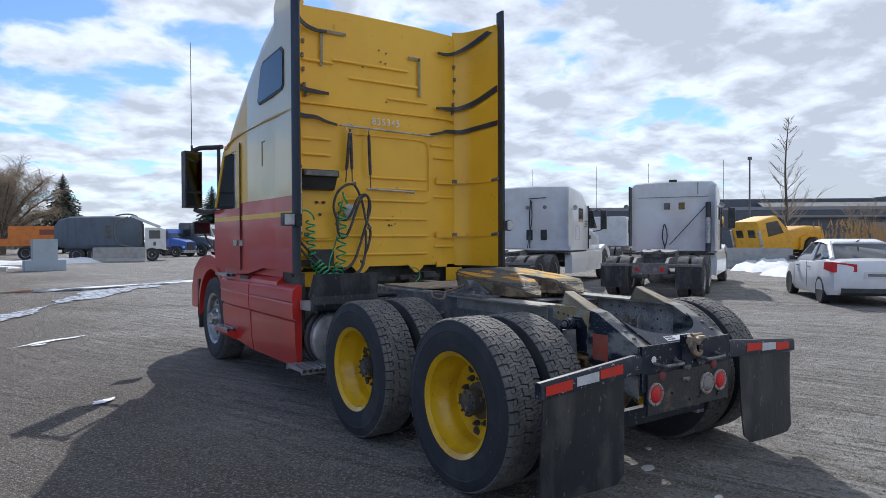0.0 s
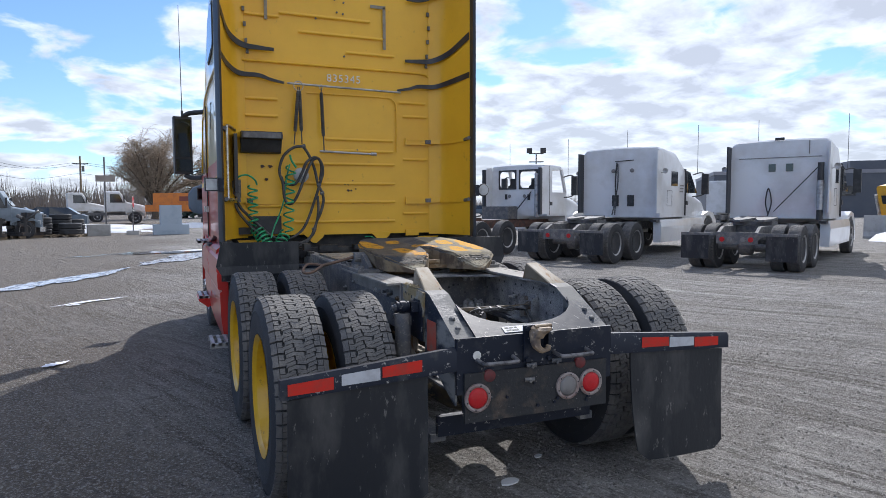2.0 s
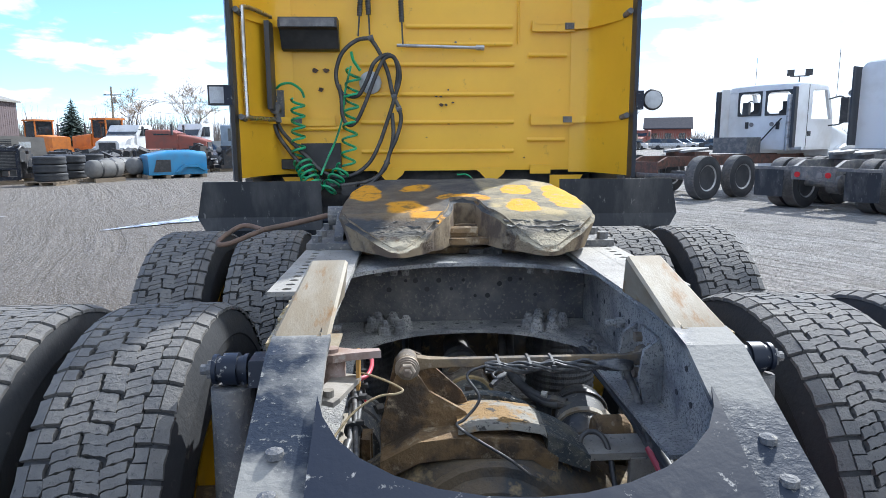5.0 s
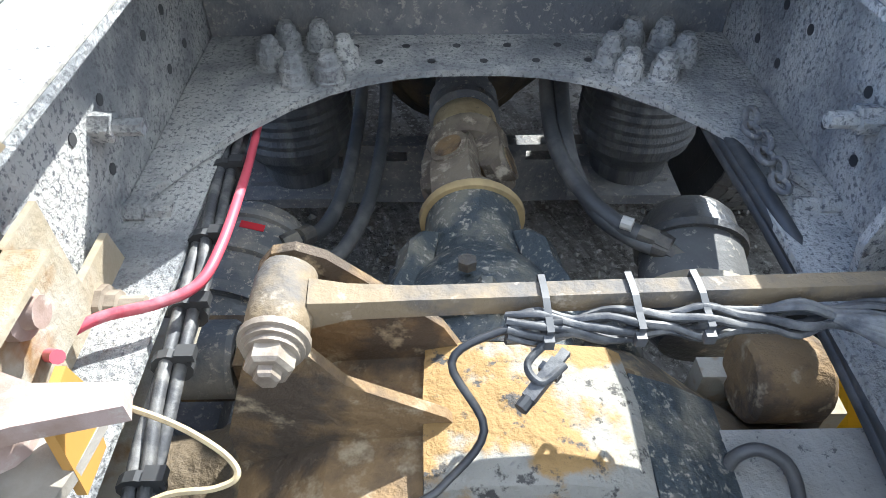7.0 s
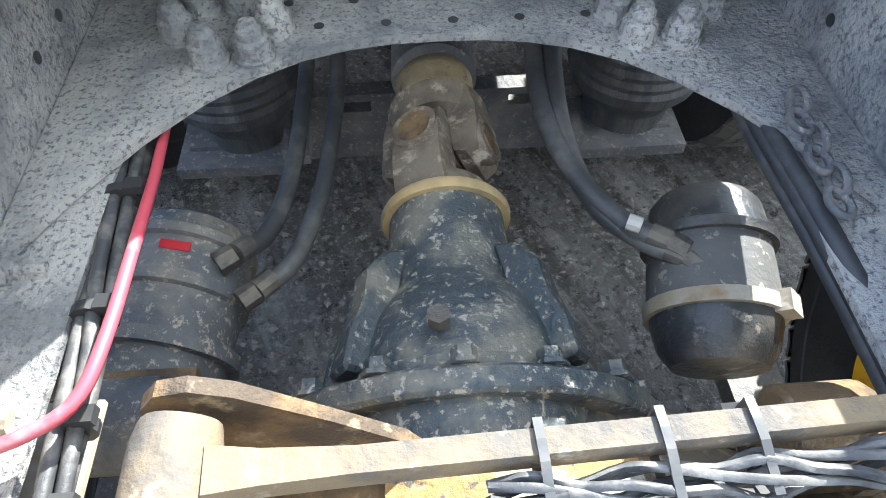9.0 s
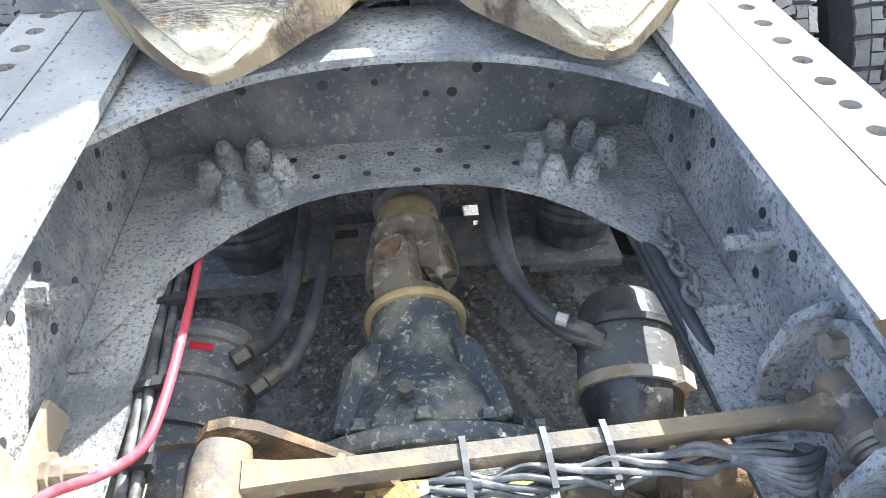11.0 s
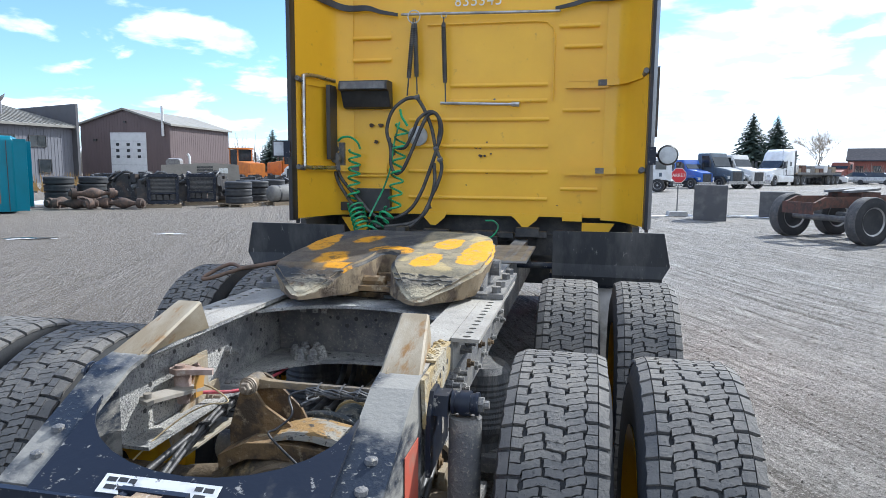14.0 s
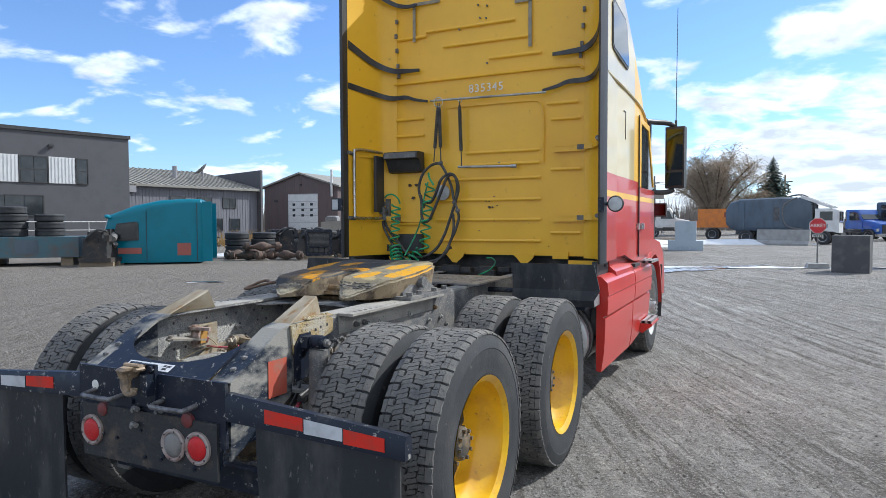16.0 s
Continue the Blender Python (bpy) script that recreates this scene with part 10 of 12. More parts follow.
def amber_wreck(at, turn):
    v = thing("amber_wrecked_truck", "amber wrecked truck cab resting nose up on its frame", "truck", at=at, turn=turn)
    tip = Matrix.Translation((0, 0, -0.45)) @ Matrix.Rotation(radians(13), 4, "X") @ Matrix.Diagonal((0.9, 0.9, 0.88, 1))
    def put(name, bm, mt, **k):
        bmesh.ops.transform(bm, matrix=tip, verts=bm.verts)
        return part(name, bm, mt, v, **k)
    bm = M()
    loft(bm, [arch(0.0, 1.1, 1.1, 3.2, 0.2, 4), arch(1.3, 1.1, 1.1, 3.25, 0.25, 4), arch(1.9, 1.05, 1.1, 2.3, 0.15, 4)])
    put("cab", bm, BUSYEL, smooth=40)
    bm = M()
    loft(bm, [arch(1.85, 1.05, 1.1, 2.25, 0.15, 4), arch(3.3, 0.95, 1.1, 2.2, 0.25, 4), arch(4.2, 0.9, 1.0, 1.95, 0.3, 4)])
    put("hood", bm, BUSYEL, smooth=40)
    for s in (-1, 1):
        bm = M()
        prism(bm, [(0.5, 2.2), (1.5, 2.2), (1.25, 2.95), (0.5, 3.0)], s * 1.0, s * 1.115, "x")
        put("door_window", bm, DARKGLASS)
        bm = M()
        lathe(bm, [(-0.14, 0.3), (-0.14, 0.5), (0.14, 0.5), (0.14, 0.3)], (s * 1.0, 3.2, 1.0), "x", 20)
        put("wheel", bm, RUBBER, smooth=40)
        bm = M()
        prism(bm, [(2.3, 1.0), (2.5, 1.65), (3.0, 1.78), (3.6, 1.65), (3.9, 1.2), (3.75, 1.1), (3.5, 1.5), (3.0, 1.6), (2.65, 1.45), (2.5, 1.0)], s * 0.85, s * 1.14, "x")
        put("fender", bm, BUSYEL)
        bm = M()
        rod(bm, (s * 1.16, -0.05, 0.9), (s * 1.16, -0.05, 2.75), 0.075, seg=10)
        put("exhaust_stack", bm, ALU)
    for x in (-0.55, 0.45):
        bm = M()
        box(bm, (x - 0.28, -0.012, 2.25), (x + 0.28, 0.05, 2.7))
        put("rear_window", bm, DARKGLASS)
    bm = M()
    loft(bm, [[Vector((-0.98, 1.38, 3.12)), Vector((0.98, 1.38, 3.12)), Vector((0.98, 1.30, 3.12)), Vector((-0.98, 1.30, 3.12))], [Vector((-0.96, 1.93, 2.36)), Vector((0.96, 1.93, 2.36)), Vector((0.96, 1.86, 2.36)), Vector((-0.96, 1.86, 2.36))]])
    put("windscreen", bm, DARKGLASS)
    bm = M()
    box(bm, (-1.1, -0.75, 0.8), (-0.45, -0.1, 1.45))
    put("side_box", bm, BUSYEL, bevel=0.02)
    bm = M()
    rnd = random.Random(31)
    for k in range(24):
        c = Vector((rnd.uniform(-0.9, 0.9), rnd.uniform(-0.4, 3.8), rnd.uniform(0.25, 1.05)))
        d = Vector((rnd.uniform(0.08, 0.3), rnd.uniform(0.08, 0.3), rnd.uniform(0.06, 0.2)))
        box(bm, c - d, c + d)
    part("chassis_parts", bm, MIXSCRAP, v)
    return v


amber_wreck((28.5, 16.0, 0), -112)


def teal_cab(at, turn):
    v = thing("teal_sleeper_cab", "teal sleeper cab without its hood, set on the ground", "truck cab", at=at, turn=turn)
    # local y runs from the back of the sleeper to the windscreen
    bm = M()
    loft(bm, [arch(0.0, 1.15, 0.06, 2.35, 0.1, 5), arch(0.06, 1.18, 0.06, 2.45, 0.16, 5), arch(0.5, 1.18, 0.06, 2.46, 0.2, 5), arch(1.5, 1.18, 0.06, 2.40, 0.3, 5), arch(2.4, 1.15, 0.06, 2.20, 0.34, 5), arch(3.28, 1.08, 0.06, 1.84, 0.26, 5), arch(3.5, 1.02, 0.06, 0.95, 0.12, 5)])
    body = part("shell", bm, TEAL, v, smooth=40)
    for s in (-1, 1):
        bm = M()
        prism(bm, [(2.24, 0.90), (3.10, 0.88), (3.10, 1.12), (2.98, 1.52), (2.32, 1.60), (2.24, 1.53)], s * 1.04, s * 1.180, "x")
        win = part("door_window", bm, PLASTIC, v, "black rubber window frame", bevel=0.01)
        bm = M()
        prism(bm, [(2.30, 0.96), (3.04, 0.94), (3.04, 1.12), (2.94, 1.46), (2.35, 1.54), (2.30, 1.49)], s * 1.05, s * 1.184, "x")
        part("pane", bm, DARKGLASS, win)
        bm = M()
        box(bm, (s * 1.172, 0.42, 0.32), (s * 1.186, 0.90, 0.78))
        decal = bpy.data.materials.get("faded_red_decal") or mat("faded_red_decal", (0.34, 0.09, 0.07), 0.6, second=(0.26, 0.1, 0.08), scale=8)
        part("red_tape_patch", bm, decal, v)
        bm = M()
        box(bm, (s * 1.13, 2.15, 0.40), (s * 1.178, 2.95, 0.62))
        part("red_tape_patch", bm, decal, v)
        bm = M()
        box(bm, (s * 1.17, 1.96, 0.10), (s * 1.186, 1.975, 2.0))
        part("door_seam", bm, PLASTIC, v)
        bm = M()
        box(bm, (s * 1.175, 0.18, 0.08), (s * 1.192, 0.20, 2.3))
        part("panel_seam", bm, PLASTIC, v)
        bm = M()
        box(bm, (s * 1.16, 0.0, 0.08), (s * 1.21, -0.35, 2.35))
        part("side_extender", bm, TEAL, v, bevel=0.01)
    bm = M()
    loft(bm, [[Vector((-0.95, 3.33, 1.72)), Vector((0.95, 3.33, 1.72)), Vector((0.95, 3.27, 1.72)), Vector((-0.95, 3.27, 1.72))], [Vector((-0.95, 3.52, 0.98)), Vector((0.95, 3.52, 0.98)), Vector((0.95, 3.46, 0.98)), Vector((-0.95, 3.46, 0.98))]])
    part("windscreen", bm, bpy.data.materials["frosted_lamp_glass"], v)
    bm = M()
    box(bm, (-0.9, -0.01, 0.1), (0.9, 0.0, 2.2))
    part("back_wall", bm, TEAL, v)
    bm = M()
    tube(bm, [(-1.05, 3.2, 1.74), (-0.95, 3.38, 1.80), (0.95, 3.38, 1.80), (1.05, 3.2, 1.74)], 0.06, 8)
    part("sun_visor", bm, TEAL, v)
    return v


teal_cab((-17.6, 17.4, 0), 131)


# stacks of tyres
STACK_TYRE = finish(lathe(M(), [(-0.10, 0.29), (-0.13, 0.33), (-0.14, 0.42), (-0.125, 0.49), (-0.10, 0.51), (-0.05, 0.512), (-0.045, 0.50), (0.0, 0.50), (0.045, 0.50), (0.05, 0.512), (0.10, 0.51), (0.125, 0.49), (0.14, 0.42), (0.13, 0.33), (0.10, 0.29), (0.0, 0.28)], axis="z", seg=30), "tyre", [RUBBER, TREAD], smooth=35)


def tyre_stack(at, count, seed, pallet=True, base=0.0):
    rnd = random.Random(seed)
    z = base
    if pallet:
        v = thing("pallet", "weathered wooden pallet under tyres", "pallet", "pallets", at=(at[0], at[1], base), turn=rnd.uniform(-20, 20))
        for k in range(6):
            bm = M()
            box(bm, (-0.6, -0.6 + k * 0.22, 0.10), (0.6, -0.5 + k * 0.22, 0.125))
            part("board", bm, WOOD, v)
        for x in (-0.55, -0.04, 0.47):
            bm = M()
            box(bm, (x, -0.6, 0.0), (x + 0.09, 0.6, 0.10))
            part("bearer", bm, WOOD, v)
        z += 0.127
    for k in range(count):
        t = tagged(new("tyre", STACK_TYRE), "worn black truck tyre lying in a stack", "tyre", "stacked tyres")
        t.matrix_basis = pose(at[0] + rnd.uniform(-0.03, 0.03), at[1] + rnd.uniform(-0.03, 0.03), z + 0.14, 0, 0, rnd.uniform(0, 360))
        z += 0.28


for i, (x, y, n, pal) in enumerate(((-13.55, 25.3, 3, True), (-12.9, 26.4, 3, True), (-16.9, 24.6, 4, False), (-18.15, 19.75, 4, False), (-17.55, 20.75, 4, False), (-12.3, 22.3, 3, True), (-12.5, 24.0, 3, True),
                                   (-7.6, 35.6, 4, False), (-6.5, 35.4, 4, False), (-6.0, 36.5, 3, False), (-7.2, 34.3, 3, True), (-5.9, 34.2, 2, True))):
    tyre_stack((x, y), n, 40 + i, pal)

# teal flat deck with tyres on it
fd = thing("teal_flat_deck", "weathered teal steel deck lying on blocks", "truck body", at=(-23.3, 12.4, 0), turn=-45)
bm = M()
box(bm, (-1.2, -3.5, 0.30), (1.2, 3.2, 1.05))
part("deck", bm, mat("weathered_teal_steel", (0.06, 0.13, 0.16), 0.6, second=(0.10, 0.10, 0.10), scale=2, third=(0.16, 0.10, 0.06), scale3=8, mixing3=(0.6, 0.75)), fd, bevel=0.02)
bm = M()
box(bm, (1.2, 1.2, 0.45), (1.215, 1.9, 0.95))
part("hatch", bm, STEELBLUE, fd)
bm = M()
for y in (-3.0, 0.0, 2.6):
    box(bm, (-1.1, y, 0.0), (1.1, y + 0.4, 0.30))
part("block", bm, WOOD, fd)
for i, (x, y, n) in enumerate(((-22.6, 12.9, 4), (-23.7, 12.0, 4), (-24.4, 11.0, 3), (-21.9, 13.9, 3))):
    tyre_stack((x, y), n, 70 + i, False, 1.05)

# heaps of axles, engines and scrap, each piece its own thing
OLDRUST = mat("dark_old_rust", (0.10, 0.065, 0.05), 0.85, second=(0.05, 0.04, 0.036), scale=5, third=(0.2, 0.13, 0.09), scale3=16, mixing3=(0.6, 0.72), bump=0.5, per_object=0.35)


def old_axle(at, turn, seed):
    rnd = random.Random(seed)
    v = thing("old_axle", "rusty salvaged truck axle lying in a heap", "axle", "salvaged axles", at=at, turn=turn)
    v.scale = (0.72, 0.72, 0.72)
    bm = M()
    lathe(bm, [(-0.9, 0.09), (-0.5, 0.10), (-0.25, 0.2), (-0.1, 0.27), (0.1, 0.27), (0.25, 0.2), (0.5, 0.1), (0.9, 0.09)], (0, 0, 0.30), "x", 14)
    lathe(bm, [(0.15, 0.2), (0.4, 0.12), (0.5, 0.1), (0.5, 0.0)], (0, 0, 0.30), "y", 12)
    part("housing", bm, OLDRUST, v, smooth=40)
    for s in (-1, 1):
        bm = M()
        lathe(bm, [(s * 0.72, 0.10), (s * 0.72, 0.25), (s * 0.95, 0.25), (s * 0.97, 0.16), (s * 1.08, 0.13), (s * 1.08, 0)], (0, 0, 0.30), "x", 16)
        part("brake_drum", bm, OLDRUST, v, smooth=40)
    return v


for i, (x, y, z, a) in enumerate(((-16.6, 18.7, 0, 20), (-15.9, 19.3, 0, 75), (-16.9, 19.6, 0.0, 120), (-15.2, 19.4, 0, 10), (-16.1, 19.0, 0.35, 50), (-17.6, 19.2, 0, 95), (-17.5, 20.0, 0, 30))):
    old_axle((x, y, z), a, i)


def engine(at, turn, seed):
    rnd = random.Random(seed)
    v = thing("engine_block", "greasy salvaged diesel engine on a pallet", "engine", "salvaged engines", at=at, turn=turn)
    bm = M()
    box(bm, (-0.55, -0.6, 0.14), (0.55, 0.6, 0.30))
    box(bm, (-0.40, -0.55, 0.30), (0.40, 0.55, 1.00))
    box(bm, (-0.25, -0.55, 1.00), (0.25, 0.55, 1.22))
    for k in range(10):
        c = Vector((rnd.uniform(-0.5, 0.5), rnd.uniform(-0.6, 0.6), rnd.uniform(0.3, 1.2)))
        d = Vector([rnd.uniform(0.06, 0.18) for _ in range(3)])
        box(bm, c - d, c + d)
    part("block", bm, MIXSCRAP, v, bevel=0.02)
    for k in range(5):
        bm = M()
        c = Vector((rnd.choice((-0.42, 0.42)), rnd.uniform(-0.5, 0.5), rnd.uniform(0.5, 1.1)))
        rod(bm, c, c + Vector((rnd.uniform(-0.15, 0.15), rnd.uniform(-0.3, 0.3), rnd.uniform(-0.1, 0.2))), rnd.uniform(0.06, 0.14), seg=12)
        part("pulley", bm, DARK_DUST, v)
    bm = M()
    for y in (-0.5, 0.0, 0.4):
        box(bm, (-0.6, y, 0.0), (0.6, y + 0.1, 0.14))
    part("pallet_bearer", bm, WOOD, v)
    bm = M()
    tube(bm, [(-0.3, -0.6, 0.9), (-0.1, -0.75, 1.1), (0.2, -0.7, 1.3), (0.35, -0.4, 1.25)], 0.05, 7)
    part("intake_pipe", bm, PLASTIC, v)
    return v


for i, (x, y, a) in enumerate(((-15.7, 22.2, 20), (-16.6, 22.4, 70), (-17.4, 22.6, 10), (-15.6, 24.7, 40), (-14.7, 24.6, 15), (-18.3, 22.6, 50), (-14.9, 23.9, 80), (-19.3, 14.1, 30), (-19.9, 15.2, 60), (-8.9, 32.0, 30), (-10.2, 31.5, 0), (-7.8, 33.6, 50))):
    engine((x, y, 0), a, 20 + i)
bm = M()
rnd = random.Random(77)
for cx, cy, w_, n in ((-19.5, 26.5, 5.0, 90), (-16.5, 27.5, 5.0, 80), (-12.5, 30.0, 3.5, 60), (-23.0, 20.5, 3.0, 60), (-14.2, 31.5, 5.0, 70)):
    for k in range(n):
        c = Vector((cx + rnd.uniform(-w_, w_) * 0.6, cy + rnd.uniform(-1.4, 1.4), rnd.uniform(0.05, 0.9)))
        d = Vector([rnd.uniform(0.05, 0.4), rnd.uniform(0.05, 0.4), rnd.uniform(0.03, 0.25)])
        box(bm, -d, d, Matrix.Translation(c) @ Euler((rnd.uniform(-0.5, 0.5), rnd.uniform(-0.5, 0.5), rnd.uniform(0, 3))).to_matrix().to_4x4())
    for k in range(n // 3):
        c = Vector((cx + rnd.uniform(-w_, w_) * 0.6, cy + rnd.uniform(-1.2, 1.2), rnd.uniform(0.4, 1.0)))
        rod(bm, c, c + Vector((rnd.uniform(-0.6, 0.6), rnd.uniform(-0.6, 0.6), rnd.uniform(-0.1, 0.3))), 0.03, seg=5)
solo("scrap_heap", bm, MIXSCRAP, "low heaps of mixed scrap metal along the yard's edge", "scrap", kind="stuff")


def steel_tank(at, turn):
    v = thing("steel_tank", "dull cylindrical fuel tank lying on a pallet", "tank", "salvaged fuel tanks", at=at, turn=turn)
    bm = M()
    lathe(bm, [(-0.62, 0.0), (-0.62, 0.24), (-0.58, 0.30), (-0.52, 0.33), (0.52, 0.33), (0.58, 0.30), (0.62, 0.24), (0.62, 0.0)], (0, 0, 0.47), "x", 24)
    part("shell", bm, bpy.data.materials.get("dusty_tank") or mat("dusty_tank", (0.21, 0.205, 0.195), 0.8, 0.0, second=(0.15, 0.145, 0.135), scale=3, specular=0.25), v, smooth=40)
    bm = M()
    for x in (-0.3, 0.25):
        lathe(bm, [(x, 0.332), (x, 0.338), (x + 0.07, 0.338), (x + 0.07, 0.332)], (0, 0, 0.47), "x", 24)
    part("strap", bm, PLASTIC, v)
    bm = M()
    for y in (-0.3, 0.22):
        box(bm, (-0.6, y, 0.0), (0.6, y + 0.08, 0.14))
    part("bearer", bm, WOOD, v)
    return v


for x, y, a in ((-11.9, 26.2, 78), (-11.0, 26.6, 74), (-11.2, 23.8, 60), (-12.2, 28.0, 20)):
    steel_tank((x, y, 0), a)

def radiator_pack(at, turn, seed):
    """A radiator in its steel frame with cooler, shroud, pipes and pallet, as lifted out of a truck."""
    rnd = random.Random(seed)
    v = thing("radiator_pack", "black salvaged radiator pack in a frame on a pallet", "radiator", "salvaged radiators", at=at, turn=turn)
    for s in (-1, 1):
        bm = M()
        box(bm, (s * 0.48, -0.20, 0.14), (s * 0.55, 0.14, 1.22))
        box(bm, (s * 0.43, -0.24, 0.18), (s * 0.50, -0.18, 1.05))
        part("side_rail", bm, BLACK_FRAME, v, bevel=0.012)
    for z0, z1, y0 in ((1.13, 1.25, -0.18), (0.14, 0.26, -0.22), (0.50, 0.56, -0.20)):
        bm = M()
        box(bm, (-0.50, y0, z0), (0.50, 0.12, z1))
        part("cross_bar", bm, BLACK_FRAME, v, bevel=0.014)
    bm = M()
    box(bm, (-0.47, -0.10, 0.56), (0.47, 0.06, 1.13))
    core = part("core", bm, RUBBER, v)
    for k in range(11):
        bm = M()
        box(bm, (-0.47, -0.112, 0.585 + 0.05 * k), (0.47, -0.10, 0.60 + 0.05 * k))
        part("fin_row", bm, DARK_DUST, core)
    for k in range(4):
        bm = M()
        box(bm, (-0.45 + 0.23 * k, -0.15, 0.29), (-0.27 + 0.23 * k, 0.05, 0.48))
        part("cooler_block", bm, PLASTIC, v, bevel=0.02)
    bm = M()
    lathe(bm, [(0.06, 0.40), (0.30, 0.36), (0.30, 0.33), (0.08, 0.36)], (0, 0, 0.78), "y", 20)
    part("fan_shroud", bm, PLASTIC, v, smooth=40)
    for k in range(3):
        bm = M()
        x, z = rnd.uniform(-0.75, -0.5), rnd.uniform(0.35, 1.15)
        tube(bm, [(-0.48, 0.0, z), (x - 0.05, -0.06, z + rnd.uniform(-0.1, 0.15)), (x - 0.1, 0.15, z - 0.2), (-0.5, 0.3, z - 0.3)], rnd.uniform(0.035, 0.06), 8)
        part("coolant_pipe", bm, PLASTIC, v, smooth=60)
    bm = M()
    box(bm, (-0.90, -0.05, 0.16), (-0.56, 0.5, 0.75))
    box(bm, (-0.82, 0.0, 0.75), (-0.60, 0.4, 1.02))
    part("engine_piece", bm, MIXSCRAP, v, bevel=0.03)
    for y in (-0.32, 0.02, 0.36):
        bm = M()
        box(bm, (-0.62, y, 0.0), (0.62, y + 0.10, 0.10))
        part("bearer", bm, WOOD, v)
    for k in range(5):
        bm = M()
        box(bm, (-0.62 + 0.27 * k, -0.34, 0.10), (-0.46 + 0.27 * k, 0.48, 0.14))
        part("board", bm, WOOD, v)
    return v


radiator_pack((-14.55, 20.75, 0), 36, 5)
radiator_pack((-14.15, 22.65, 0), 32, 6)


def machine_housing(at, turn):
    v = thing("machine_housing", "tan sheet metal machine housing with a white label", "machine", at=at, turn=turn)
    bm = M()
    prism(bm, [(-1.75, 0.12), (1.75, 0.12), (1.62, 1.62), (0.35, 1.70), (-1.70, 1.58)], -0.6, 0.6, "y")
    sh = part("shell", bm, TANBOX, v, bevel=0.03)
    bm = M()
    box(bm, (0.75, -0.612, 1.22), (1.15, -0.602, 1.46))
    part("label_plate", bm, MARK_WHITE, v)
    bm = M()
    box(bm, (-0.2, -0.612, 1.25), (0.5, -0.602, 1.55))
    part("vent_opening", bm, PLASTIC, v)
    for k in range(4):
        bm = M()
        box(bm, (-0.2, -0.622, 1.29 + 0.07 * k), (0.5, -0.612, 1.31 + 0.07 * k))
        part("vent_slat", bm, TANBOX, v)
    for x in (-1.2, 0.9):
        bm = M()
        box(bm, (x, -0.6, 0.0), (x + 0.3, 0.6, 0.12))
        part("bearer", bm, WOOD, v)
    bm = M()
    tube(bm, [(-0.5, 0.0, 1.6), (-0.5, 0.0, 1.95), (-0.58, 0.0, 2.1)], 0.05, 8)
    part("exhaust_pipe", bm, OFFWHITE, v, smooth=60)
    bm = M()
    loft(bm, [arch(-0.5, 0.3, 1.55, 1.85, 0.12, 4, 0, -1.2), arch(0.5, 0.35, 1.55, 1.9, 0.14, 4, 0, -1.15)])
    part("tarpaulin_bundle", bm, GREYLENS, v, smooth=50)
    return v


machine_housing((-16.6, 26.6, 0), 32)

# blue hood and cab front on pallets
th = thing("blue_truck_hood", "bright blue truck hood standing on wooden pallets", "truck hood", at=(-9.7, 26.6, 0), turn=-58)
th.scale = (0.86, 0.86, 0.86)
bm = M()
loft(bm, [arch(-1.3, 0.95, 0.16, 1.05, 0.2, 4), arch(-0.4, 1.0, 0.16, 1.25, 0.25, 4), arch(0.6, 0.95, 0.16, 1.28, 0.3, 4), arch(1.3, 0.85, 0.16, 1.18, 0.3, 4)])
part("hood_shell", bm, mat("bright_blue_paint", (0.02, 0.22, 0.42), 0.35, second=(0.03, 0.18, 0.34), scale=2, coat=0.4), th, smooth=40)
for s in (-1, 1):
    bm = M()
    prism(bm, [(-1.1, 0.3), (-0.35, 0.3), (-0.35, 0.85), (-0.95, 0.85)], s * 0.8, s * 1.01, "x")
    part("opening", bm, PLASTIC, th)
    bm = M()
    prism(bm, [(-0.2, 0.30), (0.2, 0.62), (0.9, 0.62), (1.3, 0.35), (1.15, 0.30), (0.8, 0.5), (0.25, 0.5), (0.0, 0.25)], s * 0.8, s * 1.15, "x")
    part("fender", bm, bpy.data.materials["bright_blue_paint"], th)
bm = M()
for y in (-1.4, -0.6, 0.2, 1.0):
    box(bm, (-1.1, y, 0.0), (1.1, y + 0.2, 0.15))
part("pallet_board", bm, WOOD, th)


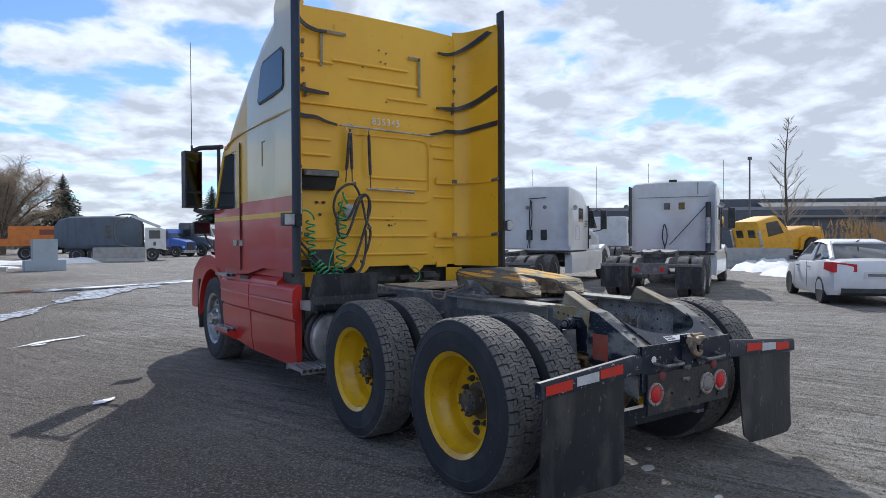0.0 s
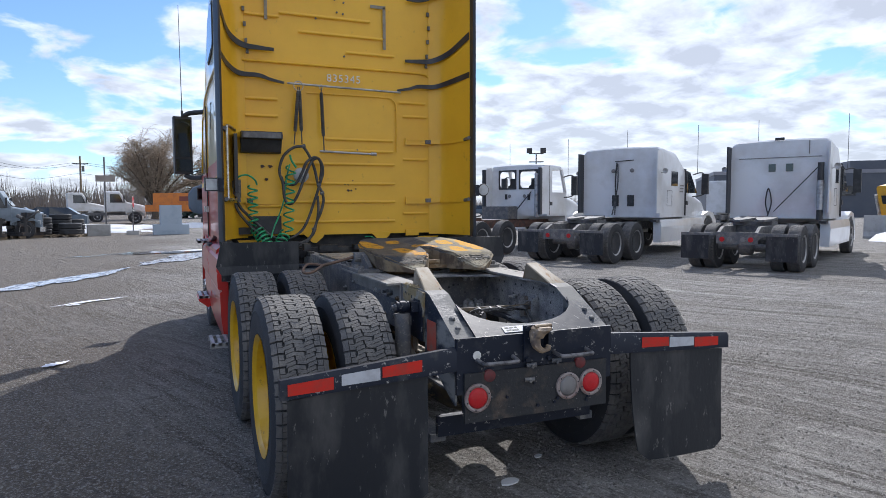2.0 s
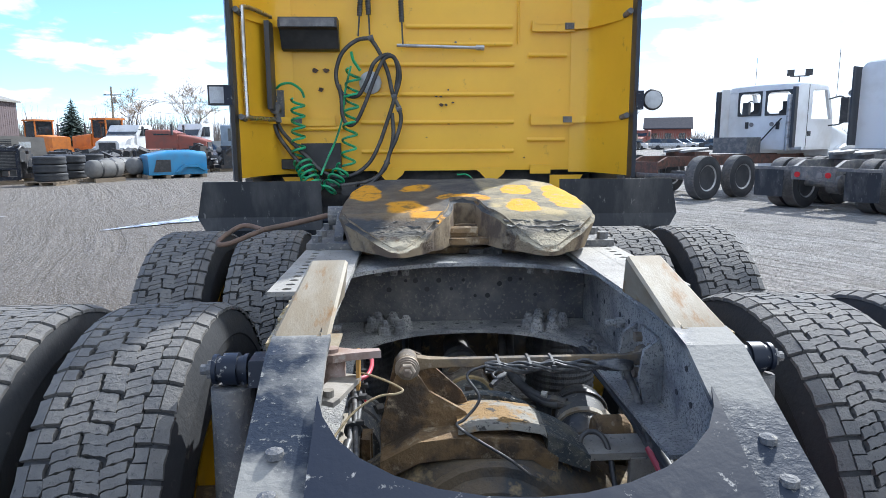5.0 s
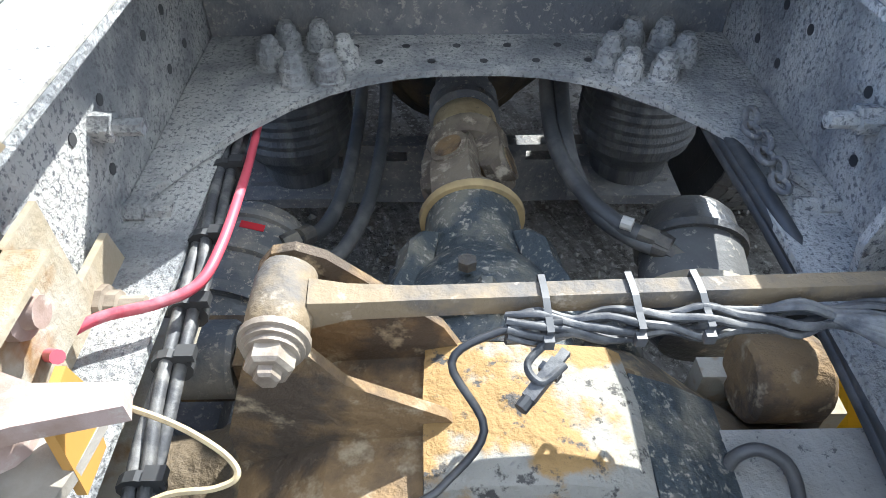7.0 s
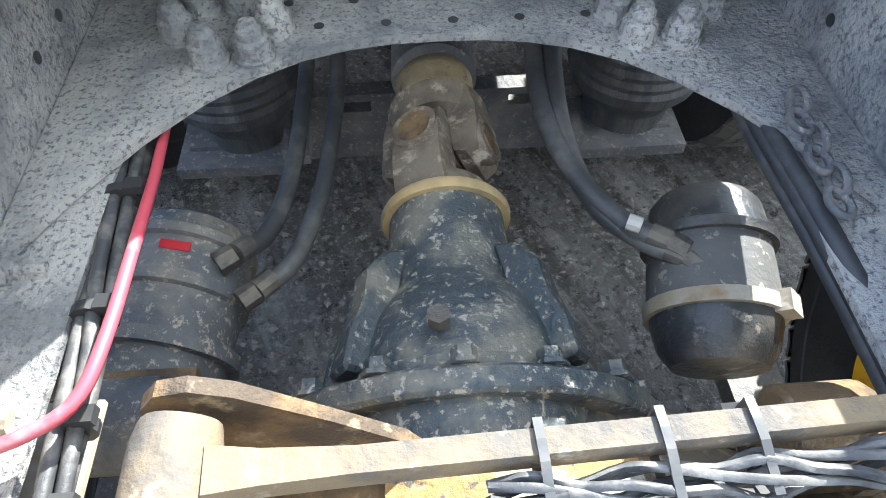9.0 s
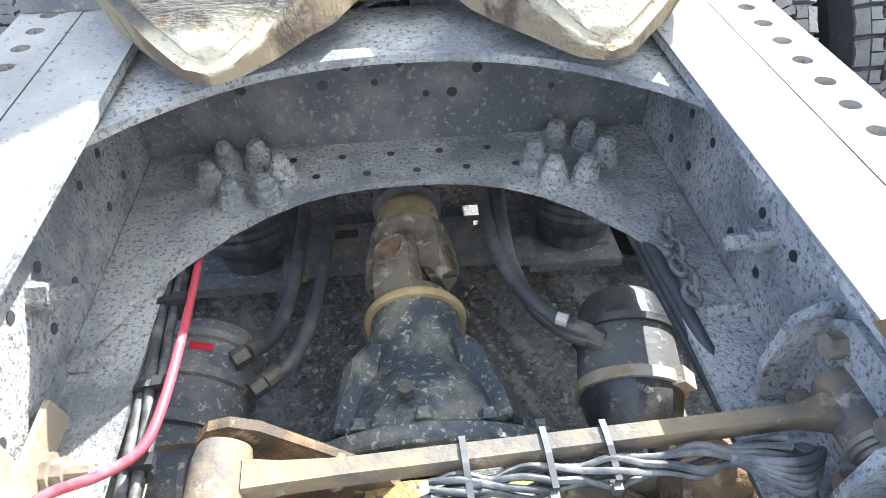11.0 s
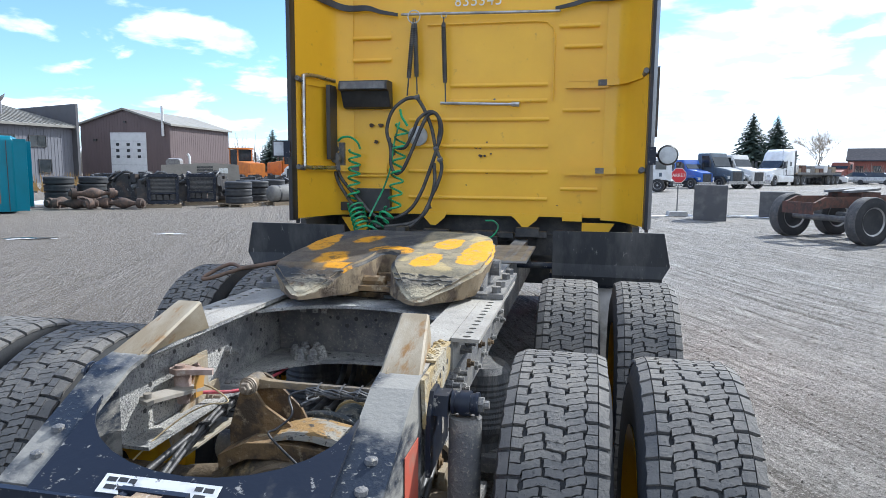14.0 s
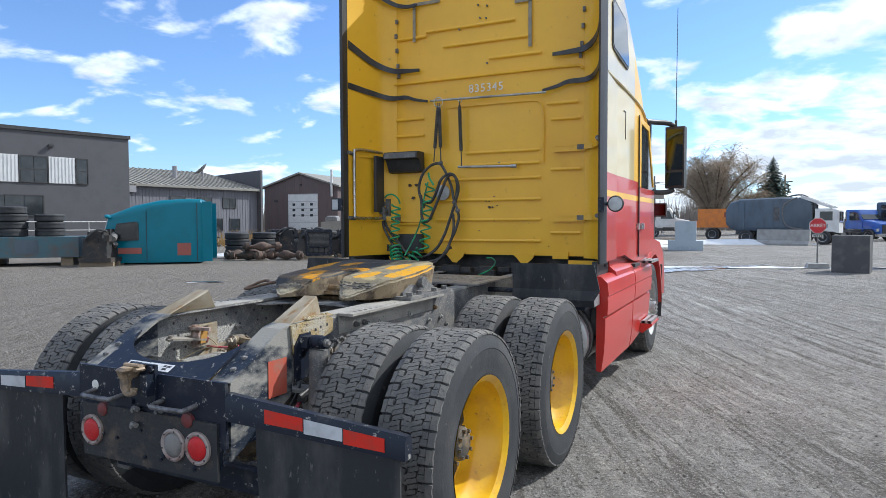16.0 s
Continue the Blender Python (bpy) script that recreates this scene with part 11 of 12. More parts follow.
def loader(at, turn):
    v = thing("orange_loader", "old orange yard machine with a glazed cab", "loader", "orange machines", at=at, turn=turn)
    bm = M()
    box(bm, (-0.9, -2.4, 0.7), (0.9, 1.6, 1.15))
    part("frame", bm, ORANGE, v, bevel=0.03)
    bm = M()
    loft(bm, [arch(-2.4, 0.7, 1.15, 1.85, 0.1, 4), arch(-0.6, 0.75, 1.15, 2.0, 0.1, 4)])
    part("engine_cover", bm, ORANGE, v, smooth=40)
    for x in (-0.7, 0.62):
        for y in (-0.5, 0.72):
            bm = M()
            box(bm, (x, y, 1.15), (x + 0.08, y + 0.08, 2.9))
            part("cab_post", bm, ORANGE, v)
    bm = M()
    box(bm, (-0.78, -0.58, 2.9), (0.78, 0.9, 3.02))
    part("cab_roof", bm, ORANGE, v, bevel=0.02)
    bm = M()
    box(bm, (-0.66, -0.45, 1.7), (0.66, 0.72, 2.88))
    part("cab_glass", bm, DARKGLASS, v)
    bm = M()
    box(bm, (-0.72, -0.5, 1.15), (0.72, 0.8, 1.72))
    part("cab_base", bm, ORANGE, v)
    bm = M()
    rod(bm, (0.3, -1.6, 1.9), (0.3, -1.6, 2.7), 0.06, seg=8)
    part("exhaust_stack", bm, PLASTIC, v)
    for s in (-1, 1):
        bm = M()
        tube(bm, [(s * 0.6, 0.9, 1.5), (s * 0.6, 2.2, 1.7), (s * 0.6, 3.2, 0.9)], 0.10, 6)
        part("lift_arm", bm, ORANGE, v)
    bm = M()
    prism(bm, [(3.0, 0.3), (3.0, 1.2), (3.2, 1.3), (3.7, 0.35), (3.6, 0.25)], -1.2, 1.2, "x")
    part("bucket", bm, BRICKRED, v)
    for y in (-1.7, 1.0):
        axle_wheels(v, y, False)
    return v


loader((-23.6, 43.0, 0), 60).scale = (0.86, 0.86, 0.95)
loader((-20.6, 45.5, 0), -115)
cab_truck("white_truck", "white truck near the brown shed", (-15.0, 54.0, 0), 160, OFFWHITE, 3.0)
cab_truck("white_truck", "pale truck near the brown shed", (-17.5, 47.0, 0), 170, OFFWHITE, 3.0, top=2.5)


def small_car(at, turn, paint, label):
    v = thing("parked_car", label, "car", "cars at the far side", at=at, turn=turn)
    bm = M()
    loft(bm, [[Vector((x * h, y, z)) for x, z in ((-0.95, 0.25), (-1, 0.5), (-0.95, zt), (0.95, zt), (1, 0.5), (0.95, 0.25))] for y, zt, h in ((-2.1, 0.8, 0.75), (-1.8, 0.92, 0.85), (1.0, 0.9, 0.87), (1.9, 0.75, 0.8), (2.1, 0.6, 0.7))])
    part("body", bm, paint, v)
    bm = M()
    loft(bm, [[Vector((-w_, y, 0.88)), Vector((-w_ * 0.82, y + d, z)), Vector((w_ * 0.82, y + d, z)), Vector((w_, y, 0.88))] for y, z, w_, d in ((-1.6, 0.95, 0.8, 0), (-0.9, 1.42, 0.8, 0), (0.2, 1.45, 0.8, 0), (1.0, 0.92, 0.8, 0))])
    part("window_band", bm, DARKGLASS, v)
    for s in (-1, 1):
        for y in (-1.3, 1.3):
            bm = M()
            lathe(bm, [(-0.09, 0.0), (-0.09, 0.3), (0.09, 0.3), (0.09, 0.0)], (s * 0.78, y, 0.3), "x", 14)
            part("wheel", bm, RUBBER, v)
    return v


rnd = random.Random(15)
PAINTS = [(OFFWHITE, "white"), (STEELBLUE, "grey-blue"), (BRICKRED, "dull red"), (PLASTIC, "black"), (BLUE, "blue"), (ALU, "silver")]
for k in range(26):
    r_, az = rnd.uniform(92, 116), rnd.uniform(18, 33)
    mt, nm = rnd.choice(PAINTS)
    small_car((r_ * math.sin(radians(az)), r_ * math.cos(radians(az)), 0), rnd.choice((60, -120, 65)), mt, f"small {nm} car parked far across the yard")
for k in range(10):
    r_, az = rnd.uniform(46, 70), rnd.uniform(-20, -9)
    mt, nm = rnd.choice(PAINTS)
    small_car((r_ * math.sin(radians(az)), r_ * math.cos(radians(az)), 0), rnd.choice((60, -120, 90)), mt, f"small {nm} car parked beyond the scrap heaps")

# ---- buildings ----
def along(a, b):
    """A frame whose x runs from a to b on the ground, y to its left, z up."""
    a, b = Vector((*a, 0)), Vector((*b, 0))
    x = (b - a).normalized()
    y = Vector((-x.y, x.x, 0))
    return Matrix((( x.x, y.x, 0, a.x), (x.y, y.y, 0, a.y), (0, 0, 1, 0), (0, 0, 0, 1))), (b - a).length


def window(parent, m, x0, x1, z0, z1, y, panes=1, frame_mat=PLASTIC, name="window"):
    bm = M()
    t = 0.06
    for lo, hi in (((x0, y - 0.05, z0), (x1, y + 0.02, z0 + t)), ((x0, y - 0.05, z1 - t), (x1, y + 0.02, z1)), ((x0, y - 0.05, z0 + t), (x0 + t, y + 0.02, z1 - t)), ((x1 - t, y - 0.05, z0 + t), (x1, y + 0.02, z1 - t))):
        box(bm, lo, hi, m)
    w_ = part(name, bm, frame_mat, parent)
    for k in range(panes):
        a, b = x0 + t + (x1 - x0 - 2 * t) * k / panes, x0 + t + (x1 - x0 - 2 * t) * (k + 1) / panes
        bm = M()
        box(bm, (a + 0.02, y - 0.02, z0 + t), (b - 0.02, y, z1 - t), m)
        part("pane", bm, DARKGLASS, w_)
    return w_


# charcoal two-storey building
m, L = along((-36.2, 28.8), (-45.2, -3.2))
bld = thing("charcoal_building", "charcoal two-storey industrial building with a flat roof", "building")
bm = M()
box(bm, (0, -14, 0), (L, 0, 7.2), m)
part("wall", bm, GREYCLAD, bld)
bm = M()
box(bm, (-0.1, -14.1, 7.2), (L + 0.1, 0.1, 7.42), m)
part("roof_edge", bm, PLASTIC, bld)
x0 = 2.6
for wide, white in ((0.75, 0), (1.5, 1), (1.6, 0), (1.6, 1), (1.6, 0), (1.6, 1), (1.6, 0), (1.6, 1), (1.6, 0), (1.6, 1), (1.6, 0)):
    if white:
        bm = M()
        box(bm, (x0, 0.0, 4.05), (x0 + wide, 0.04, 5.7), m)
        panel = part("white_panel", bm, WHITECLAD, bld)
        for j in range(int(wide / 0.2)):
            bm = M()
            box(bm, (x0 + 0.05 + 0.2 * j, 0.04, 4.07), (x0 + 0.15 + 0.2 * j, 0.07, 5.68), m)
            part("panel_rib", bm, WHITECLAD, panel)
    else:
        window(bld, m, x0, x0 + wide, 4.05, 5.7, 0.05, 1 if wide < 1 else 2)
        bm = M()
        box(bm, (x0, 0.0, 4.85), (x0 + wide, 0.06, 4.91), m)
        part("window_bar", bm, PLASTIC, bld)
    x0 += wide + 0.03
for x0 in (5.2, 11.0):
    window(bld, m, x0, x0 + 4.2, 2.0, 3.3, 0.05, 4)
bm = M()
box(bm, (7.4, -4, 7.3), (8.6, -3, 8.0), m)
part("roof_unit", bm, GREYCLAD_PALE, bld)
for x0, z0 in ((4.6, 6.3), (9.4, 6.3)):
    bm = M()
    box(bm, (x0, 0.0, z0), (x0 + 0.3, 0.22, z0 + 0.14), m)
    part("wall_light", bm, PLASTIC, bld)
rl = thing("metal_railing", "thin metal railing before the charcoal building", "railing")
bm = M()
for z in (0.6, 1.15, 1.65):
    rod(bm, m @ Vector((0.4, 3.2, z)), m @ Vector((9.0, 3.2, z)), 0.035, seg=6)
part("rail", bm, ALU, rl)
for k in range(6):
    bm = M()
    rod(bm, m @ Vector((0.4 + 1.7 * k, 3.2, 0)), m @ Vector((0.4 + 1.7 * k, 3.2, 1.65)), 0.035, seg=6)
    part("post", bm, ALU, rl)

# grey ribbed building with a sloping metal roof
m, L = along((-44.0, 50.0), (-47.0, 30.0))
bld = thing("grey_ribbed_building", "long grey ribbed metal building with a sloping roof", "building")
bm = M()
box(bm, (0.0, -12, 0), (L, 0, 4.9), m)
part("wall", bm, BLUECLAD, bld)
bm = M()
for k in range(int(L / 0.32)):
    box(bm, (0.1 + 0.32 * k, 0.0, 0.1), (0.2 + 0.32 * k, 0.02, 4.8), m)
part("wall_rib", bm, BLUECLAD, bld)
bm = M()
prism(bm, [(0.5, 4.75), (0.5, 4.95), (-9, 7.1), (-9, 6.9)], 0, L, "x", m)
part("roof", bm, METALROOF, bld)
bm = M()
for k in range(int(L / 0.6)):
    prism(bm, [(0.5, 4.95), (0.5, 5.02), (-9, 7.17), (-9, 7.1)], 0.1 + 0.6 * k, 0.18 + 0.6 * k, "x", m)
part("roof_rib", bm, METALROOF, bld)
bm = M()
prism(bm, [(0.6, 4.4), (0.6, 6.9), (-8, 6.6), (-10, 6.2), (-10, 4.4)], -0.25, 0.0, "x", m)
box(bm, (-0.25, 0.0, 0), (0.0, 0.6, 4.4), m)
part("end_wall", bm, GREYCLAD, bld)
for x0 in (2.6, 5.4, 8.2):
    window(bld, m, x0, x0 + 1.6, 3.0, 4.0, 0.06, 2)
window(bld, m, 4.2, 5.0, 0.8, 2.0, 0.06, 1)
window(bld, m, 2.2, 3.4, 0.8, 2.0, 0.06, 1)
for x0 in (13.2, 16.6):
    bm = M()
    box(bm, (x0, 0.0, 4.2), (x0 + 0.9, 0.5, 4.9), m)
    part("wall_vent", bm, GREYCLAD_PALE, bld, bevel=0.05)
dish = part("roof_dish", lathe(M(), [(0.0, 0.0), (0.06, 0.35), (0.20, 0.66), (0.28, 0.80), (0.31, 0.80), (0.22, 0.64), (0.09, 0.34), (0.03, 0.0)], (0, 0, 0), "z", 20), DARK_DUST, bld, "grey satellite dish tilted to the sky", smooth=50)
dish.matrix_basis = Matrix.Translation(m @ Vector((4.0, -3.3, 6.75))) @ Matrix.Rotation(radians(-28), 4, "Y") @ Matrix.Rotation(radians(34), 4, "X")
bm = M()
rod(bm, m @ Vector((4.0, -3.3, 5.6)), m @ Vector((4.0, -3.3, 6.8)), 0.09, seg=8)
part("dish_mast", bm, GREYCLAD_PALE, bld)
bm = M()
rod(bm, m @ Vector((6.6, -4, 5.8)), m @ Vector((6.6, -4, 7.1)), 0.22, seg=12)
part("roof_stack", bm, GREYCLAD_PALE, bld)

# brown shed with a gable front and white overhead door
m, L = along((-48.5, 56.3), (-39.0, 57.0))
shed = thing("brown_shed", "brown metal shed with a gable front and white overhead door", "building")
W, DEP, EV, RG = L, 12.6, 5.5, 6.95
bm = M()
prism(bm, [(0, 0), (W, 0), (W, EV), (W / 2, RG), (0, EV)], 0.0, DEP, "y", m)
part("wall", bm, BROWNCLAD, shed)
bm = M()
for k in range(int(W / 0.3)):
    x = 0.08 + 0.3 * k
    zt = EV + (RG - EV) * (1 - abs(x - W / 2) / (W / 2)) - 0.1
    box(bm, (x, -0.014, 0), (x + 0.08, 0.0, zt), m)
for k in range(int(DEP / 0.4)):
    box(bm, (W, 0.1 + 0.4 * k, 0), (W + 0.014, 0.2 + 0.4 * k, EV - 0.1), m)
part("wall_rib", bm, BROWNCLAD, shed)
bm = M()
for s in (0, 1):
    prism(bm, [(W / 2, RG + 0.02), (W / 2, RG + 0.2), (-0.35, EV + 0.08), (-0.35, EV - 0.1)] if s == 0 else [(W / 2, RG + 0.02), (W / 2, RG + 0.2), (W + 0.35, EV + 0.08), (W + 0.35, EV - 0.1)], -0.3, DEP + 0.3, "y", m)
part("roof", bm, METALROOF, shed)
bm = M()
box(bm, (W * 0.34, -0.09, 0), (W * 0.74, -0.02, 4.75), m)
dr = part("overhead_door", bm, WHITECLAD, shed, "white overhead door")
bm = M()
for k in range(6):
    box(bm, (W * 0.34, -0.10, 0.78 * (k + 1)), (W * 0.74, -0.088, 0.78 * (k + 1) + 0.03), m)
part("door_joint", bm, GREYCLAD_PALE, dr)
for r_ in range(3):
    for c in range(3):
        bm = M()
        x = W * (0.40 + 0.12 * c)
        box(bm, (x, -0.105, 2.25 + 0.6 * r_), (x + 0.35, -0.09, 2.52 + 0.6 * r_), m)
        part("door_pane", bm, DARKGLASS, dr)
bm = M()
rod(bm, m @ Vector((W - 0.6, -0.2, 4.4)), m @ Vector((W - 0.6, -0.2, 7.3)), 0.13, seg=10)
part("flue", bm, OFFWHITE, shed)
bm = M()
box(bm, (W * 0.15, -0.2, 3.9), (W * 0.15 + 0.35, -0.02, 4.1), m)
box(bm, (W * 0.5, -0.2, 5.7), (W * 0.5 + 0.25, -0.02, 5.85), m)
part("wall_light", bm, PLASTIC, shed)

# dark slate building on the other side
m, L = along((104.0, 18.0), (58.0, 56.0))
dk = thing("slate_building", "long dark slate building with a pale roof edge", "building")
bm = M()
box(bm, (-30, -25, 0), (L, 0, 4.9), m)
part("wall", bm, DARKBLD, dk)
bm = M()
box(bm, (-30, -25.1, 4.9), (L + 0.1, 0.1, 5.3), m)
part("roof_edge", bm, GREYCLAD_PALE, dk)
bm = M()
box(bm, (2, -16, 5.3), (44, -6, 6.6), m)
box(bm, (14, -12, 6.6), (18, -8, 7.0), m)
part("roof_storey", bm, DARKBLD, dk)
bm = M()
prism(bm, [(0.6, 3.9), (0.7, 4.0), (-5.5, 6.1), (-5.6, 6.0)], 8, 36, "x", m)
part("lean_to_roof", bm, METALROOF, dk, "pale metal lean-to roof")
for x0 in (3, 9, 15, 27, 33, 39, 45):
    window(dk, m, x0, x0 + 1.4, 2.4, 3.5, 0.06, 2)
bm = M()
box(bm, (20.5, 0.0, 0), (24.5, 0.1, 3.3), m)
part("garage_door", bm, GREYCLAD_PALE, dk)
m, L = along((54.2, 124.5), (46.2, 127.6))
fb = thing("low_brick_house", "low brick house with a dark pitched roof, far off", "building")
bm = M()
prism(bm, [(0, 0), (0, 3.5), (-3.5, 5.4), (-7, 3.5), (-7, 0)], 0, L, "x", m)
part("wall", bm, BRICKRED, fb)
for s in (0, 1):
    bm = M()
    prism(bm, [(0.4, 3.3), (0.4, 3.5), (-3.5, 5.65), (-3.5, 5.45)] if s == 0 else [(-7.4, 3.3), (-7.4, 3.5), (-3.5, 5.65), (-3.5, 5.45)], -0.3, L + 0.3, "x", m)
    part("roof_slope", bm, DARKROOF, fb)
for x0 in (1.0, 3.6, 6.2):
    window(fb, m, x0, x0 + 1.2, 1.2, 2.5, 0.06, 2)

# ---- trees, poles, reeds ----
def bare_tree(name, label, at, height, spread, seed, trunk=0.0, levels=5, fine=0.008, fork=(2, 3, 3)):
    rnd = random.Random(seed)
    v = thing(name, label, "tree", at=at)
    wood, twigs = M(), M()
    def grow(p, way, length, r, level):
        q = p + way * length
        mid = p + way * length * 0.5 + Vector((rnd.uniform(-1, 1), rnd.uniform(-1, 1), 0)) * length * 0.06
        tube(wood if level < 3 else twigs, [p, mid, q], r, 5 if level < 3 else 3, 1 if level >= 3 else 2, r_end=r * 0.62)
        if level >= levels:
            return
        for k in range(rnd.choice(fork) if level else 6):
            out = Vector((rnd.uniform(-1, 1), rnd.uniform(-1, 1), rnd.uniform(-0.1, 0.5))).normalized()
            w2 = (way * rnd.uniform(0.5, 1.0) + out * spread * rnd.uniform(0.5, 1.0)).normalized()
            start = p + (q - p) * rnd.uniform(0.55 if level else 0.45, 1.0)
            grow(start, w2, length * rnd.uniform(0.55, 0.8), max(r * 0.5, fine), level + 1)
    grow(Vector((0, 0, 0)), Vector((0, 0, 1)), height * 0.33, height * 0.010 + trunk, 0)
    part("trunk", wood, BARK, v, smooth=60)
    part("crown", twigs, TWIG, v)
    return v


def spruce(at, height, seed):
    rnd = random.Random(seed)
    v = thing("spruce_tree", "dark green spruce with drooping boughs", "tree", "spruces", at=at)
    bm = M()
    rod(bm, (0, 0, 0), (0, 0, height), height * 0.02, 0.02, seg=7)
    part("trunk", bm, BARK, v)
    bm = M()
    n = int(height * 34)
    for k in range(n):
        f = (k / n) ** 0.85
        z = height * (0.08 + 0.90 * f)
        reach = height * 0.36 * (1 - f) ** 0.85 * rnd.uniform(0.65, 1.12) + 0.12
        a = k * 2.399 + rnd.uniform(-0.3, 0.3)
        d = Vector((math.cos(a), math.sin(a), 0))
        p = Vector((0, 0, z))
        for j in range(7):
            u = (j + 0.6) / 7
            c = p + d * reach * u + Vector((0, 0, -0.25 * reach * u * u + 0.10 * reach * u))
            wd = reach * (0.30 - 0.20 * u) + 0.06
            s = Vector((-d.y, d.x, 0))
            tip = c + d * reach * 0.28 + Vector((rnd.uniform(-0.1, 0.1), rnd.uniform(-0.1, 0.1), -0.10 * reach))
            for sg in (-1, 1):
                e = c + s * sg * wd * rnd.uniform(0.7, 1.2) + d * 0.12 * reach + Vector((0, 0, -0.12 * reach * rnd.uniform(0.5, 1.6)))
                bm.faces.new([bm.verts.new(x) for x in (c, e, tip)])
    part("needles", bm, NEEDLE, v)
    return v


def willow(at, height, reach, seed):
    """A broad leafless tree: many limbs from a short trunk, arching over into fine hanging twigs."""
    rnd = random.Random(seed)
    v = thing("bare_willow", "broad bare tree with reddish twigs", "tree", at=at)
    wood, twigs = M(), M()
    tube(wood, [(0, 0, 0), (0.1, 0, height * 0.10), (0, 0.05, height * 0.22)], 0.42, 8, 3, r_end=0.30)
    for k in range(24):
        az, up = 2.399 * k, rnd.uniform(0.45, 1.45)
        d = Vector((math.cos(az) * math.cos(up), math.sin(az) * math.cos(up), math.sin(up)))
        ln = (reach * math.cos(up) ** 2 + height * 0.80 * math.sin(up) ** 2) * rnd.uniform(0.75, 1.0)
        p0 = Vector((0, 0, height * rnd.uniform(0.12, 0.22)))
        limb = smooth_line([p0, p0 + d * ln * 0.5 + Vector((0, 0, ln * 0.12)), p0 + d * ln * 0.95 + Vector((0, 0, ln * 0.06))], 7)
        tube(wood, limb, 0.15, 5, 1, r_end=0.035)
        for i in range(3, len(limb)):
            for _ in range(4):
                o = Vector((rnd.uniform(-1, 1), rnd.uniform(-1, 1), rnd.uniform(-0.3, 0.9))).normalized()
                b_ = limb[i] + (d * 0.6 + o).normalized() * ln * rnd.uniform(0.12, 0.30)
                tube(twigs, [limb[i], (limb[i] + b_) / 2 + Vector((0, 0, 0.15)), b_], 0.035, 3, 2, r_end=0.018)
                for _ in range(9):
                    e = (limb[i].lerp(b_, rnd.uniform(0.4, 1.0)))
                    w = Vector((rnd.uniform(-1, 1), rnd.uniform(-1, 1), rnd.uniform(-0.5, 0.8))).normalized() * rnd.uniform(0.5, 1.3)
                    tube(twigs, [e, e + w * 0.55, e + w + Vector((0, 0, -0.25))], 0.014, 3, 1, r_end=0.008)
    part("trunk", wood, BARK, v, smooth=60)
    part("crown", twigs, TWIG, v)
    return v


def slender_tree(at, height, seed):
    """A tall leafless tree with one leading stem and steep side branches."""
    rnd = random.Random(seed)
    v = thing("bare_tree", "tall slender bare tree", "tree", at=at)
    wood, twigs = M(), M()
    stem = smooth_line([(0, 0, 0), (0.15, 0.1, height * 0.3), (-0.1, 0.1, height * 0.65), (0.2, 0.0, height)], 10)
    tube(wood, stem, 0.17, 6, 1, r_end=0.02)
    for k in range(46):
        i = rnd.uniform(6, len(stem) - 2)
        p = stem[int(i)].lerp(stem[int(i) + 1], i % 1)
        f = p.z / height
        az = 2.399 * k
        d = Vector((math.cos(az), math.sin(az), rnd.uniform(0.5, 1.0))).normalized()
        ln = height * 0.30 * (1.1 - f) * rnd.uniform(0.6, 1.1)
        q = p + d * ln + Vector((0, 0, ln * 0.2))
        tube(twigs, [p, p + d * ln * 0.5, q], 0.045 * (1.2 - f), 4, 3, r_end=0.012)
        for _ in range(9):
            e = p.lerp(q, rnd.uniform(0.25, 1.0))
            w = (d + Vector((rnd.uniform(-1, 1), rnd.uniform(-1, 1), rnd.uniform(-0.2, 0.9)))).normalized() * ln * rnd.uniform(0.15, 0.4)
            tube(twigs, [e, e + w], 0.013, 3, 1, r_end=0.007)
    part("trunk", wood, BARK, v, smooth=60)
    part("crown", twigs, TWIG, v)
    return v


willow((-2.6, 79.0, 0), 9.4, 6.6, 11)
slender_tree((48.2, 24.7, 0), 11.0, 12)
bare_tree("bare_tree", "tall bare tree beyond the parked cars", (31.4, 95.5, 0), 8.3, 0.75, 13, fine=0.014, fork=(3, 3, 4))
bare_tree("bare_tree", "bare tree at the far side", (-20.0, 62.0, 0), 9.0, 0.9, 14, fine=0.013, fork=(3, 3, 4))
bare_tree("bare_tree", "bare tree beyond the scrap heaps", (-26.0, 64.0, 0), 8.5, 0.9, 18, fine=0.013, fork=(3, 3, 4))
bare_tree("bare_tree", "bare tree by the slate building", (60.0, 24.0, 0), 7.0, 0.8, 16)
bare_tree("bare_shrub", "low bare shrub by the slate building", (52.0, 22.0, 0), 4.0, 1.0, 17)
spruce((3.4, 84.0, 0), 9.2, 1)
spruce((21.7, 90.0, 0), 9.0, 2)
spruce((24.7, 90.5, 0), 8.6, 3)
spruce((-38.6, 78.0, 0), 6.4, 4)
